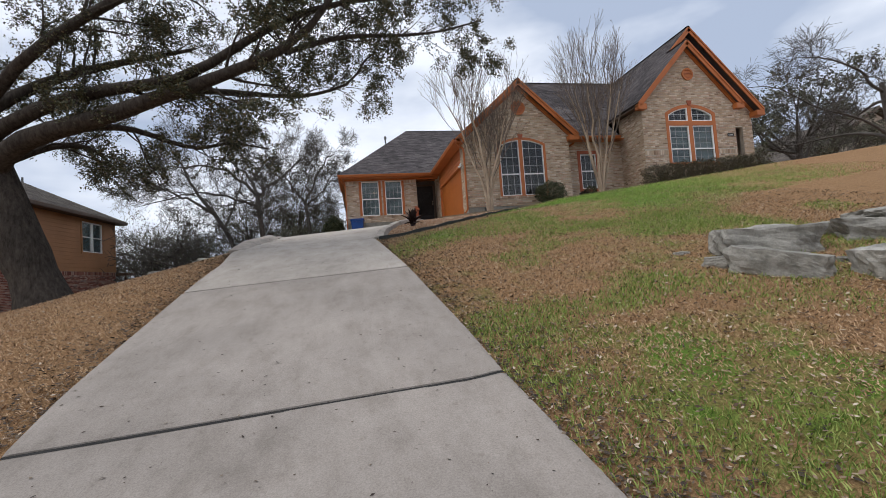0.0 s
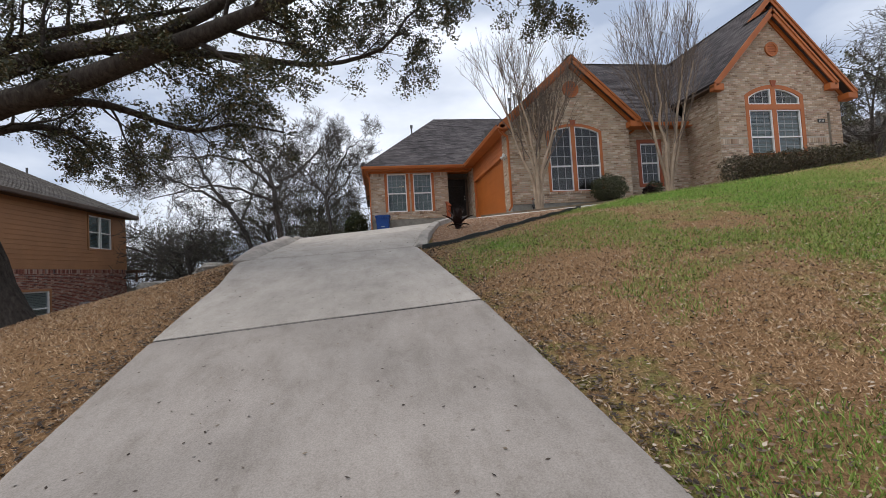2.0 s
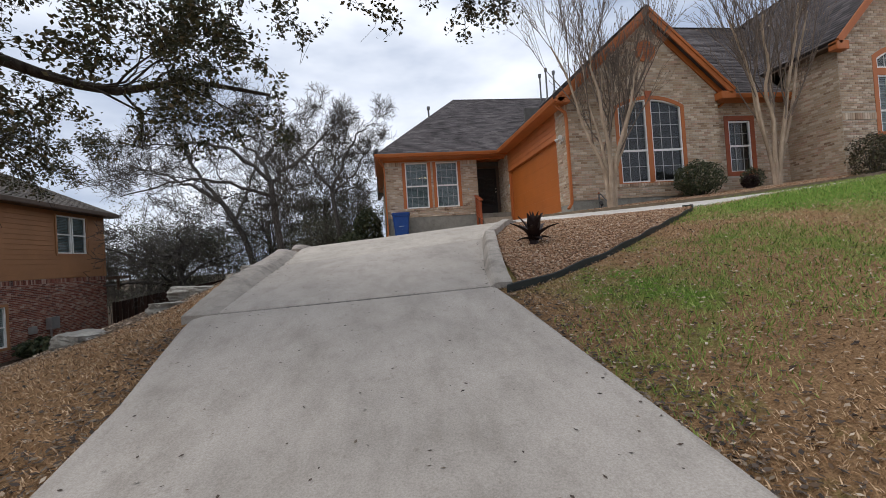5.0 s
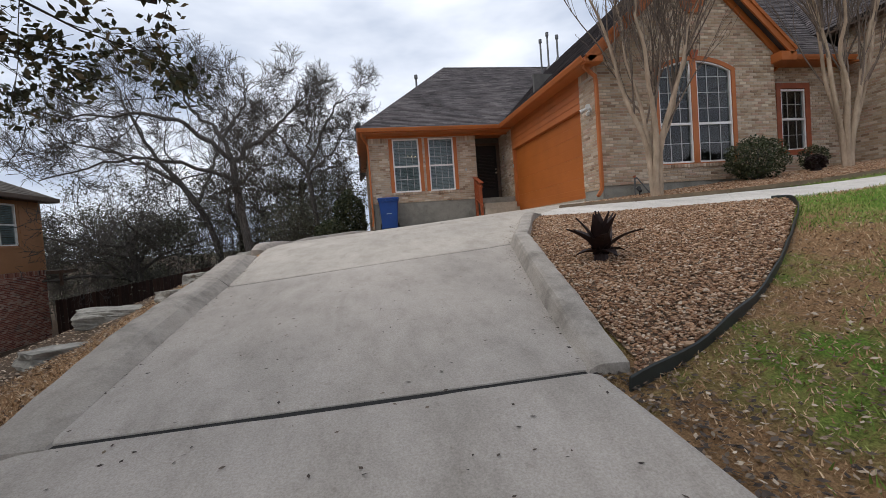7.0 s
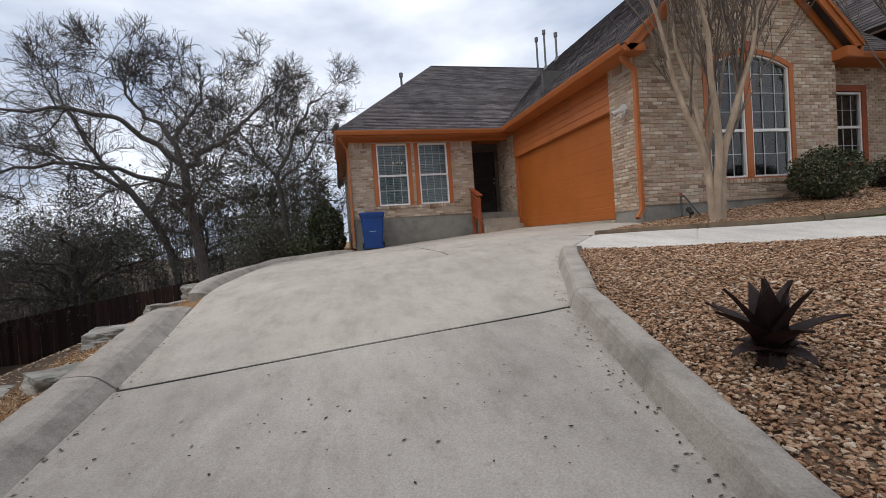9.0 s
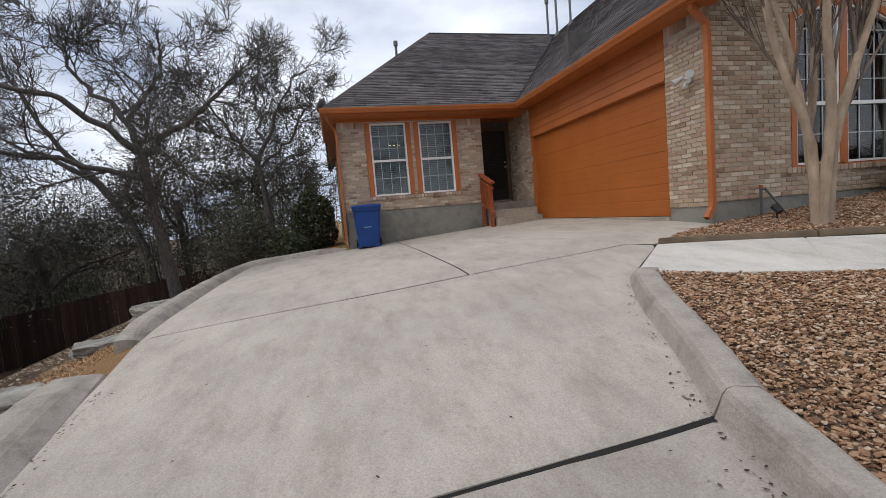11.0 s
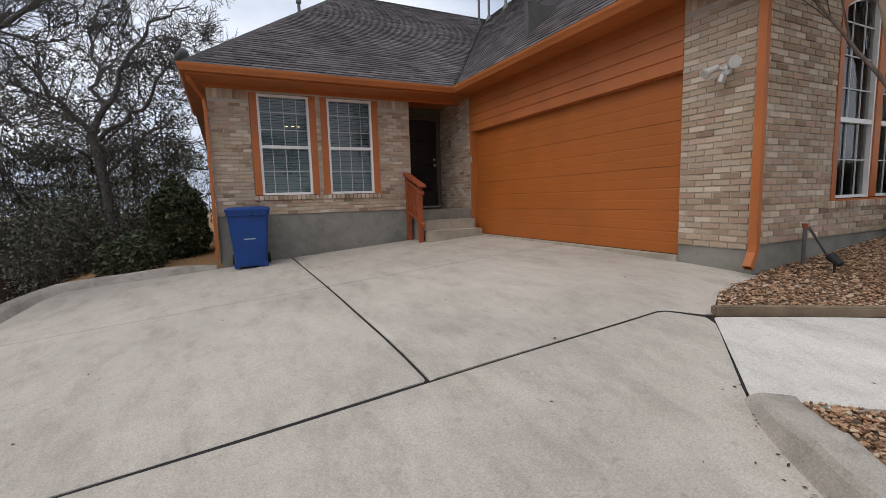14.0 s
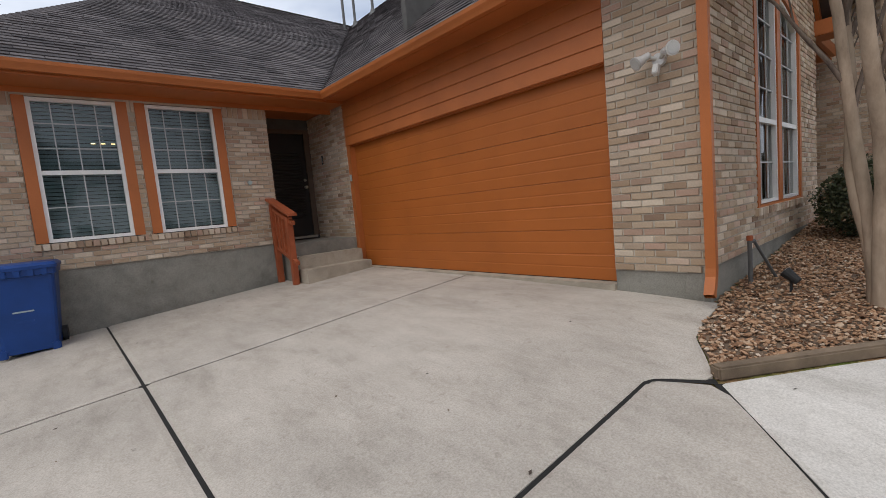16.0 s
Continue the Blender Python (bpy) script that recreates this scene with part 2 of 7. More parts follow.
M["hedge_leaf"] = leaf_mat("hedge_leaf", ((0, (0.03, 0.024, 0.016)), (0.5, (0.07, 0.06, 0.036)), (0.85, (0.10, 0.10, 0.045)), (1, (0.16, 0.09, 0.06))), 0.6)
M["straw"] = leaf_mat("straw_blade", ((0, (0.11, 0.06, 0.032)), (0.45, (0.42, 0.25, 0.13)), (1, (0.74, 0.55, 0.36))), 0.9)
M["green"] = leaf_mat("grass_blade", ((0, (0.07, 0.115, 0.016)), (0.5, (0.195, 0.29, 0.05)), (1, (0.42, 0.46, 0.15))), 0.7)
M["litter"] = leaf_mat("dead_leaf", ((0, (0.035, 0.022, 0.015)), (0.4, (0.16, 0.10, 0.06)), (0.75, (0.35, 0.26, 0.18)), (1, (0.54, 0.45, 0.35))), 0.8)
M["dark_litter"] = leaf_mat("dark_dead_leaf", ((0, (0.03, 0.022, 0.018)), (0.7, (0.085, 0.06, 0.045)), (1, (0.22, 0.17, 0.12))), 0.8)
M["gravel"] = random_tone("river_gravel", ((0, (0.13, 0.068, 0.04)), (0.3, (0.3, 0.162, 0.09)), (0.55, (0.42, 0.25, 0.145)),
                                          (0.85, (0.49, 0.335, 0.22)), (1, (0.6, 0.49, 0.38))), rough=0.75, grain=40, bump=0.3)
M["fence"] = random_tone("stained_fence_board", ((0, (0.018, 0.009, 0.007)), (0.6, (0.032, 0.016, 0.011)), (1, (0.055, 0.029, 0.02))), island=False, grain=25)
M["n_brick"] = random_tone("red_brick", ((0, (0.16, 0.06, 0.045)), (0.4, (0.28, 0.10, 0.07)), (0.7, (0.36, 0.17, 0.12)), (0.9, (0.50, 0.36, 0.29)), (1, (0.10, 0.055, 0.055))), island=True)
M["n_siding"] = plain("tan_lap_siding", (0.36, 0.175, 0.08), 0.7, vary=0.12, scale=1.0)
M["n_trim"] = plain("brown_trim", (0.10, 0.065, 0.045), 0.6)
M["n_roof"] = random_tone("brown_shingle", ((0, (0.075, 0.062, 0.052)), (1, (0.14, 0.118, 0.10))), grain=150)


def glass_mat():
    m = Nodes("window_glass", 0.03)
    m.n.remove(m.b)
    clear, shine = m.n.new("ShaderNodeBsdfTransparent"), m.n.new("ShaderNodeBsdfGlossy")
    clear.inputs["Color"].default_value = (0.62, 0.71, 0.72, 1)
    shine.inputs["Roughness"].default_value = 0.02
    fres, mixer = m.n.new("ShaderNodeFresnel"), m.n.new("ShaderNodeMixShader")
    fres.inputs["IOR"].default_value = 1.65
    ripple = m.n.new("ShaderNodeBump")
    ripple.inputs["Strength"].default_value, ripple.inputs["Distance"].default_value = 0.05, 0.02
    m.l.new(m.noise(2.5, 2), ripple.inputs["Height"])
    m.l.new(ripple.outputs["Normal"], shine.inputs["Normal"])
    m.l.new(fres.outputs["Fac"], mixer.inputs["Fac"])
    m.l.new(clear.outputs["BSDF"], mixer.inputs[1])
    m.l.new(shine.outputs["BSDF"], mixer.inputs[2])
    m.l.new(mixer.outputs["Shader"], m.n["Material Output"].inputs["Surface"])
    return m.mat


def glow_mat(name, c, power):
    m = Nodes(name, 0.4)
    m.b.inputs["Emission Color"].default_value = (*c, 1)
    m.b.inputs["Emission Strength"].default_value = power
    return m.mat


M["glass"] = glass_mat()
M["bulb"] = glow_mat("warm_bulb", (1.0, 0.66, 0.28), 5.0)


# ---- geometry helpers ----
rng = np.random.default_rng(7)


def thing(name, at, label, category, group="", kind=""):
    """An Empty at a thing's base, which parents its parts."""
    ob = new(name)
    ob.empty_display_size = 0.1
    ob.matrix_basis = Matrix.Translation(at)
    return tagged(ob, label, category, group, kind)


def adopt(ob, parent):
    if parent is not None:
        ob.parent = parent
        if parent.type == "EMPTY":
            ob.matrix_parent_inverse = parent.matrix_basis.inverted()
    return ob


def part(name, bm, material, parent=None, label="", smooth=False):
    """Links a bmesh, in world metres, as one mesh object under a thing or a part."""
    me = bpy.data.meshes.new(name)
    bm.to_mesh(me)
    bm.free()
    me.materials.append(material)
    if smooth:
        me.shade_smooth()
    ob = adopt(new(name, me), parent)
    return tagged(ob, label) if label else ob


def raw(name, verts, faces, material, parent=None, label="", smooth=False):
    me = bpy.data.meshes.new(name)
    me.from_pydata(np.asarray(verts).tolist(), [], [tuple(f) for f in np.asarray(faces).tolist()] if isinstance(faces, np.ndarray) else faces)
    me.materials.append(material)
    if smooth:
        me.shade_smooth()
    ob = adopt(new(name, me), parent)
    return tagged(ob, label) if label else ob


def box(bm, x0, x1, y0, y1, z0, z1, bevel=0.0, m=None):
    vs = [bm.verts.new((x, y, z)) for x in (x0, x1) for y in (y0, y1) for z in (z0, z1)]
    if m is not None:
        for v in vs:
            v.co = m @ v.co
    fs = [bm.faces.new([vs[i] for i in f]) for f in ((0, 1, 3, 2), (4, 6, 7, 5), (0, 4, 5, 1), (2, 3, 7, 6), (0, 2, 6, 4), (1, 5, 7, 3))]
    bmesh.ops.recalc_face_normals(bm, faces=fs)
    if bevel:
        bmesh.ops.bevel(bm, geom=list({e for f in fs for e in f.edges}), offset=bevel, segments=2, affect="EDGES")
    return bm


def boxes(*dims, bevel=0.0):
    bm = bmesh.new()
    for d in dims:
        box(bm, *d, bevel=bevel)
    return bm


def prism(bm, pts, place, depth):
    """A polygon of (u, v), set into the world by place(u, v, w), with thickness from w = 0 to w = depth."""
    a = [bm.verts.new(place(u, v, 0.0)) for u, v in pts]
    b = [bm.verts.new(place(u, v, depth)) for u, v in pts]
    n = len(pts)
    fs = [bm.faces.new(a), bm.faces.new(b[::-1])]
    fs += [bm.faces.new((a[i], b[i], b[(i + 1) % n], a[(i + 1) % n])) for i in range(n)]
    bmesh.ops.recalc_face_normals(bm, faces=fs)
    return bm


def cyl(bm, a, b, r0, r1=None, n=14, caps=True):
    a, b = Vector(a), Vector(b)
    r1 = r0 if r1 is None else r1
    q = (b - a).to_track_quat("Z", "Y")
    rings = []
    for c, r in ((a, r0), (b, r1)):
        rings.append([bm.verts.new(c + q @ Vector((r * math.cos(2 * math.pi * i / n), r * math.sin(2 * math.pi * i / n), 0))) for i in range(n)])
    fs = [bm.faces.new((rings[0][i], rings[0][(i + 1) % n], rings[1][(i + 1) % n], rings[1][i])) for i in range(n)]
    if caps:
        fs += [bm.faces.new(rings[0][::-1]), bm.faces.new(rings[1])]
    bmesh.ops.recalc_face_normals(bm, faces=fs)
    return bm


def sweep(path, profile, closed_profile=True):
    """A profile of (out, up) carried along a path of points; out is to the right of the way. Returns verts and faces."""
    path = [Vector(p) for p in path]
    vs, fs, k = [], [], len(profile)
    for i, p in enumerate(path):
        d0 = (path[i] - path[i - 1]) if i else (path[1] - path[0])
        d1 = (path[i + 1] - path[i]) if i + 1 < len(path) else d0
        d0, d1 = Vector((d0.x, d0.y, 0)).normalized(), Vector((d1.x, d1.y, 0)).normalized()
        d = (d0 + d1).normalized()
        grow = 1.0 / max(0.5, d.dot(d1))
        side = Vector((d.y, -d.x, 0)) * grow
        vs += [tuple(p + side * o + Vector((0, 0, u))) for o, u in profile]
    for i in range(len(path) - 1):
        for j in range(k if closed_profile else k - 1):
            a, b = i * k + j, i * k + (j + 1) % k
            fs.append((a, a + k, b + k, b))
    if closed_profile:
        fs += [tuple(range(k)), tuple(range((len(path) - 1) * k, len(path) * k))[::-1]]
    return vs, fs


def resample(pts, n):
    pts = np.asarray(pts, float)
    s = np.r_[0, np.cumsum(np.linalg.norm(np.diff(pts, axis=0), axis=1))]
    return np.stack([np.interp(np.linspace(0, s[-1], n), s, pts[:, i]) for i in range(pts.shape[1])], 1)


def rounded(pts, times=2):
    """Corner cutting, ends kept."""
    pts = np.asarray(pts, float)
    for _ in range(times):
        a, b = pts[:-1], pts[1:]
        mid = np.stack([0.75 * a + 0.25 * b, 0.25 * a + 0.75 * b], 1).reshape(-1, pts.shape[1])
        pts = np.vstack([pts[:1], mid[1:-1], pts[-1:]])
    return pts


def inside(poly, x, y):
    x, y = np.asarray(x, float), np.asarray(y, float)
    hit = np.zeros(x.shape, bool)
    for (x0, y0), (x1, y1) in zip(poly, [*poly[1:], poly[0]]):
        if y0 == y1:
            continue
        c = (y0 > y) != (y1 > y)
        hit ^= c & (x < (x1 - x0) * (y - y0) / (y1 - y0) + x0)
    return hit


def spans_at(poly, v):
    xs = sorted((x1 - x0) * (v - y0) / (y1 - y0) + x0 for (x0, y0), (x1, y1) in zip(poly, [*poly[1:], poly[0]]) if (y0 > v) != (y1 > v))
    return list(zip(xs[::2], xs[1::2]))


def meet(a, b):
    return [(max(p, r), min(q, s)) for p, q in a for r, s in b if min(q, s) - max(p, r) > 0.012]


def less(a, holes):
    for h0, h1 in holes:
        a = [piece for p, q in a for piece in ((p, min(q, h0)), (max(p, h1), q)) if piece[1] - piece[0] > 0.012]
    return a


def rows_of(poly, holes, v0, v1, pitch, length, shift=0.5, jitter=0.0):
    """Courses of pieces that fill a polygon less its holes: (u0, u1, v0, v1)."""
    out, k, v = [], 0, v0
    while v < v1 - 1e-6:
        top = min(v + pitch, v1)
        lo, hi = v + 0.02 * pitch, top - 0.02 * pitch
        run = meet(spans_at(poly, lo), spans_at(poly, hi))
        for h in holes:
            run = less(run, spans_at(h, lo))
            run = less(run, spans_at(h, hi))
        for a, b in run:
            start = math.floor(a / length) * length - (shift * length if k % 2 else 0.0) + jitter * rng.uniform(-1, 1)
            u = start
            while u < b:
                p, q = max(u, a), min(u + length, b)
                if q - p > 0.02:
                    out.append((p, q, v, top))
                u += length
        v, k = v + pitch, k + 1
    return out


def blocks(quads, place, gap, depth, wobble=0.0):
    """Verts and faces of shallow blocks over (u0, u1, v0, v1), standing out to depth."""
    q = np.asarray(quads, float)
    n = len(q)
    d = depth + wobble * rng.uniform(-1, 1, n)
    c = 0.004
    u0, u1, v0, v1 = q[:, 0] + gap / 2, q[:, 1] - gap / 2, q[:, 2] + gap / 2, q[:, 3] - gap / 2
    z = np.zeros(n)
    pts = [(u0, v0, z), (u1, v0, z), (u1, v1, z), (u0, v1, z), (u0 + c, v0 + c, d), (u1 - c, v0 + c, d), (u1 - c, v1 - c, d), (u0 + c, v1 - c, d)]
    vs = np.stack([np.stack(place(*p), -1) for p in pts], 1).reshape(-1, 3)
    f = np.array([(4, 5, 6, 7), (0, 1, 5, 4), (1, 2, 6, 5), (2, 3, 7, 6), (3, 0, 4, 7)])
    return vs, (np.arange(n)[:, None, None] * 8 + f[None]).reshape(-1, 4)


def rotations(n, tilt=1.0):
    """Random rotation matrices; tilt 0 keeps z up."""
    a = rng.uniform(0, 2 * np.pi, n)
    t = rng.uniform(0, np.pi, n) * tilt
    b = rng.uniform(0, 2 * np.pi, n)
    ca, sa, ct, st, cb, sb = np.cos(a), np.sin(a), np.cos(t), np.sin(t), np.cos(b), np.sin(b)
    o, i = np.zeros(n), np.ones(n)
    rz = np.stack([ca, -sa, o, sa, ca, o, o, o, i], 1).reshape(-1, 3, 3)
    rx = np.stack([i, o, o, o, ct, -st, o, st, ct], 1).reshape(-1, 3, 3)
    r2 = np.stack([cb, -sb, o, sb, cb, o, o, o, i], 1).reshape(-1, 3, 3)
    return rz @ rx @ r2


def scatter(tv, tf, pos, rot, size):
    """Many copies of a small template as one set of verts and faces."""
    tv, tf, pos = np.asarray(tv, float), np.asarray(tf), np.asarray(pos, float)
    size = np.asarray(size, float)
    size = size[:, None] * np.ones(3) if size.ndim == 1 else size
    vs = np.einsum("nij,nkj->nki", rot, tv[None] * size[:, None, :]) + pos[:, None, :]
    return vs.reshape(-1, 3), (np.arange(len(pos))[:, None, None] * len(tv) + tf[None]).reshape(-1, tf.shape[1])


LEAF_V = [(0, -0.5, 0), (0.28, 0.0, 0.05), (0, 0.5, 0.0), (-0.28, 0.0, 0.05)]
LEAF_F = [(0, 1, 2), (0, 2, 3)]
BLADE_V = [(-0.05, 0, 0), (0.05, 0, 0), (0.0, 0.12, 0.55), (0.0, 0.4, 1.0)]
BLADE_F = [(0, 1, 2), (0, 2, 3)]
bm_ = bmesh.new()
bmesh.ops.create_icosphere(bm_, subdivisions=1, radius=0.5)
STONE_V, STONE_F = [tuple(v.co) for v in bm_.verts], [tuple(v.index for v in f.verts) for f in bm_.faces]
bm_.free()


# ---- the lie of the land ----
def slope_line(y, ys, zs):
    y = np.asarray(y, float)
    return sum(np.interp(y + d, ys, zs) for d in (-0.9, -0.45, 0.0, 0.45, 0.9)) / 5


def land(x, y):
    """Height of the drive and the ground beside it."""
    x, y = np.asarray(x, float), np.asarray(y, float)
    p = slope_line(y, (-60, -30, -18.5, -15, -11.28, -7.82, -4.33, -1, 2, 6, 40), (-9, -6.6, -4.1, -3.23, -2.25, -1.44, -0.83, -0.37, -0.3, -0.28, -0.2))
    right = np.interp(y, (-20, -7, -3.6, -0.7), (0.12, 0.12, 0.085, 0.073))
    cross = np.interp(y, (-8, -4.3), (0.036, 0.071))
    edge = p - cross * 3.5
    low = np.interp(y, (-40, -20, -5, 10, 40), (-7.5, -5.2, -3.9, -3.9, -4.1))
    bank = edge + np.interp(y, (-20, -12, -8, -4, 6), (0.08, 0.15, 0.21, 0.33, 0.36)) * (np.minimum(x, -7.3) + 7.3)
    left = np.maximum(bank, np.minimum(low, edge))
    return np.where(x > -3.8, p + right * (np.minimum(x, 16) + 3.8), np.where(x > -7.3, p + cross * (x + 3.8), left))


def land1(x, y):
    return float(land(x, y))


def grid_line(lo, hi, fine_lo, fine_hi, fine, coarse):
    a = np.arange(fine_lo, fine_hi + 1e-6, fine)
    lo_n = max(2, int((fine_lo - lo) / coarse))
    hi_n = max(2, int((hi - fine_hi) / coarse))
    return np.r_[np.linspace(lo, fine_lo, lo_n)[:-1], a, np.linspace(fine_hi, hi, hi_n)[1:]]


gx, gy = grid_line(-400, 400, -20, 16, 0.3, 9), grid_line(-300, 500, -24, 10, 0.3, 9)
GX, GY = np.meshgrid(gx, gy)


def crest(x, y):
    """The lawn swells a little below the walkway."""
    d = np.interp(x, (0.4, 1.8, 4.4, 8.0, 14.0), (-4.3, -5.0, -5.8, -6.1, -6.0)) - np.asarray(y, float)
    return 0.15 * np.exp(-((d - 0.75) / 0.55) ** 2) * np.clip((np.asarray(x, float) - 0.6) / 1.0, 0, 1)


def lawn_z(x, y):
    return land(x, y) - 0.03 + crest(x, y)


gz = lawn_z(GX, GY) + 0.006 * np.sin(GX * 1.7 + np.sin(GY * 1.3)) * np.cos(GY * 1.9)
nx, ny = len(gx), len(gy)
ii = (np.arange(ny - 1)[:, None] * nx + np.arange(nx - 1)[None]).ravel()
tagged(raw("ground", np.stack([GX, GY, gz], -1).reshape(-1, 3), np.stack([ii, ii + 1, ii + nx + 1, ii + nx], 1), M["lawn"], smooth=True),
       "sloping winter lawn of straw-brown and patchy green grass", "ground", kind="structure")

# ---- driveway: slabs with open joints ----
LEFT = ((-7.0, -24), (-6.95, -15.15), (-7.05, -14.4), (-7.16, -11.4), (-7.2, -9.4), (-7.32, -8.4), (-7.46, -7.56), (-7.3, -7.4), (-7.24, -4.2), (-7.3, -1.9), (-7.42, -1.05), (-7.5, 2.19), (-7.62, 5.5))
RIGHT = ((-3.2, -24), (-3.42, -16.5), (-3.55, -15.07), (-3.6, -14.2), (-3.83, -11.29), (-4.2, -7.8), (-3.75, -5.45), (-3.47, -4.28), (-3.12, -3.6), (-2.87, -2.95), (-2.3, -2.12), (-1.37, -1.33))


def edge_x(side, y):
    return np.interp(y, [p[1] for p in side], [p[0] for p in side])


driveway = thing("driveway", (-5.3, -10, land1(-5.3, -10)), "pale weathered concrete driveway in jointed slabs climbing to the garage", "driveway", kind="structure")


def slab(left, right, material, name="slab", label="", n=20, m=26, thick=0.09, owner=None):
    a, b = resample(left, n), resample(right, n)
    u = np.r_[0, 0.012, np.linspace(0.05, 0.95, m), 0.988, 1]
    v = np.r_[0, 0.012, np.linspace(0.04, 0.96, n), 0.988, 1]
    ka = np.stack([np.interp(v, np.linspace(0, 1, n), a[:, i]) for i in (0, 1)], 1)
    kb = np.stack([np.interp(v, np.linspace(0, 1, n), b[:, i]) for i in (0, 1)], 1)
    P = ka[:, None] * (1 - u)[None, :, None] + kb[:, None] * u[None, :, None]
    x, y = P[..., 0], P[..., 1]
    z = land(x, y) + 0.004 * np.sin(x * 2.1 + y * 0.7) * np.sin(y * 1.7)
    z[0], z[-1] = z[0] - 0.01, z[-1] - 0.01
    z[:, 0], z[:, -1] = z[:, 0] - 0.01, z[:, -1] - 0.01
    R, C = z.shape
    top = np.stack([x, y, z], -1).reshape(-1, 3)
    i = (np.arange(R - 1)[:, None] * C + np.arange(C - 1)[None]).ravel()
    faces = np.stack([i, i + 1, i + C + 1, i + C], 1).tolist()
    rim = [*range(C), *range(2 * C - 1, R * C, C), *range(R * C - 2, (R - 1) * C - 1, -1), *range((R - 2) * C, 0, -C)]
    low = top[rim] - (0, 0, thick)
    k = len(rim)
    faces += [(rim[j], R * C + j, R * C + (j + 1) % k, rim[(j + 1) % k]) for j in range(k)]
    return raw(name, np.vstack([top, low]), faces, material, driveway if owner is None else owner, label)


def cut(side, y0, y1, gap=0.023):
    ys = sorted({y0 + gap, y1 - gap, *(p[1] for p in side if y0 + gap < p[1] < y1 - gap)})
    return [(float(edge_x(side, y)), y) for y in ys]


JOINTS = (((-18.85, -18.75)), (-15.15, -15.07), (-11.44, -11.25), (-7.55, -7.77), (-4.2, -4.28))
for (l0, r0), (l1, r1) in zip(((-23.5, -23.5), *JOINTS[:-1]), JOINTS):
    slab(cut(LEFT, l0, l1), cut(RIGHT, r0, r1), M["drive_mid" if l1 > -8 else "drive"])
slab(cut(LEFT, -4.2, -1.025, 0.012), [*cut(RIGHT, -4.28, -1.33, 0.012), (-1.56, -1.0)], M["pad"], n=24)
pad_label = "lighter concrete apron slab before the garage"
slab([(-7.43, -1.02), (-7.5, 2.17)], [(-3.797, -0.975), (-3.797, 2.17)], M["pad"], label=pad_label)
slab([(-7.5, 2.195), (-7.6, 5.45)], [(-3.795, 2.195), (-3.795, 5.45)], M["pad"], label=pad_label)
front = [(-3.77, -0.98), (-1.542, -0.974), (-1.338, -1.285), (-1.08, -1.16), (-0.8, -1.0), (-0.5, -0.95), (-0.2, -0.93), (0.04, -0.92)]
slab([tuple(p) for p in front], [(float(p[0]), 2.17) for p in front], M["pad"], label=pad_label, n=40)
slab([(-3.77, 2.195), (-3.77, 5.46)], [(0.04, 2.195), (0.04, 5.46)], M["pad"], label=pad_label)


def joint(a, b, width=0.035, down=0.015, name="joint_filler", n=14):
    p = resample([a, b], n)
    d = (p[-1] - p[0]) / np.linalg.norm(p[-1] - p[0])
    s = np.array([d[1], -d[0]]) * width
    vs = [(q[0] + k * s[0], q[1] + k * s[1], land1(q[0], q[1]) - down) for q in p for k in (-1, 1)]
    return raw(name, vs, [(2 * i, 2 * i + 1, 2 * i + 3, 2 * i + 2) for i in range(n - 1)], M["joint"], driveway)


for l, r in JOINTS:
    joint((float(edge_x(LEFT, l)), l), (float(edge_x(RIGHT, r)), r))
joint((-7.43, -1.04), (-3.78, -0.99)), joint((-3.78, -0.985), (-1.545, -0.98)), joint((-1.55, -0.98), (-1.345, -1.3))
joint((-3.782, -0.99), (-3.782, 5.46)), joint((-7.5, 2.187), (0, 2.187)), joint((-2.22, -2.1), (-1.36, -1.32))


def kerb(path, name, label, height=0.15, width=0.24, flip=1, ends=(0.9, 0.5), low=(0.25, 0.3), roll=0.095):
    """A rolled kerb whose height runs out towards its ends."""
    p = resample(rounded(path, 2), 40)
    s = np.r_[0, np.cumsum(np.linalg.norm(np.diff(p, axis=0), axis=1))]
    k = np.minimum(low[0] + (1 - low[0]) * np.clip(s / ends[0], 0, 1), low[1] + (1 - low[1]) * np.clip((s[-1] - s) / ends[1], 0, 1))
    pts = [(x, y, land1(x, y)) for x, y in p]
    prof = [(-0.02, -0.03), (0.0, 0.004), (0.2 * roll, 0.36 * height), (0.42 * roll, 0.72 * height), (0.66 * roll, 0.92 * height), (roll, height), (width - 0.03, height), (width, height * 0.9), (width + 0.01, -0.3), (-0.02, -0.3)]
    vs, fs = sweep(pts, [(flip * o, u) for o, u in prof])
    n = len(prof)
    bm = bmesh.new()
    bv = []
    for i, v in enumerate(vs):
        base, u = pts[i // n][2], prof[i % n][1]
        bv.append(bm.verts.new((v[0], v[1], base + (u * k[i // n] if u > 0 else u) + 0.004 * math.sin(i // n * 1.3) * (u > 0.1))))
    for f in fs:
        bm.faces.new([bv[i] for i in f])
    bmesh.ops.recalc_face_normals(bm, faces=bm.faces)
    return part(name, bm, M["kerb"], driveway, label)


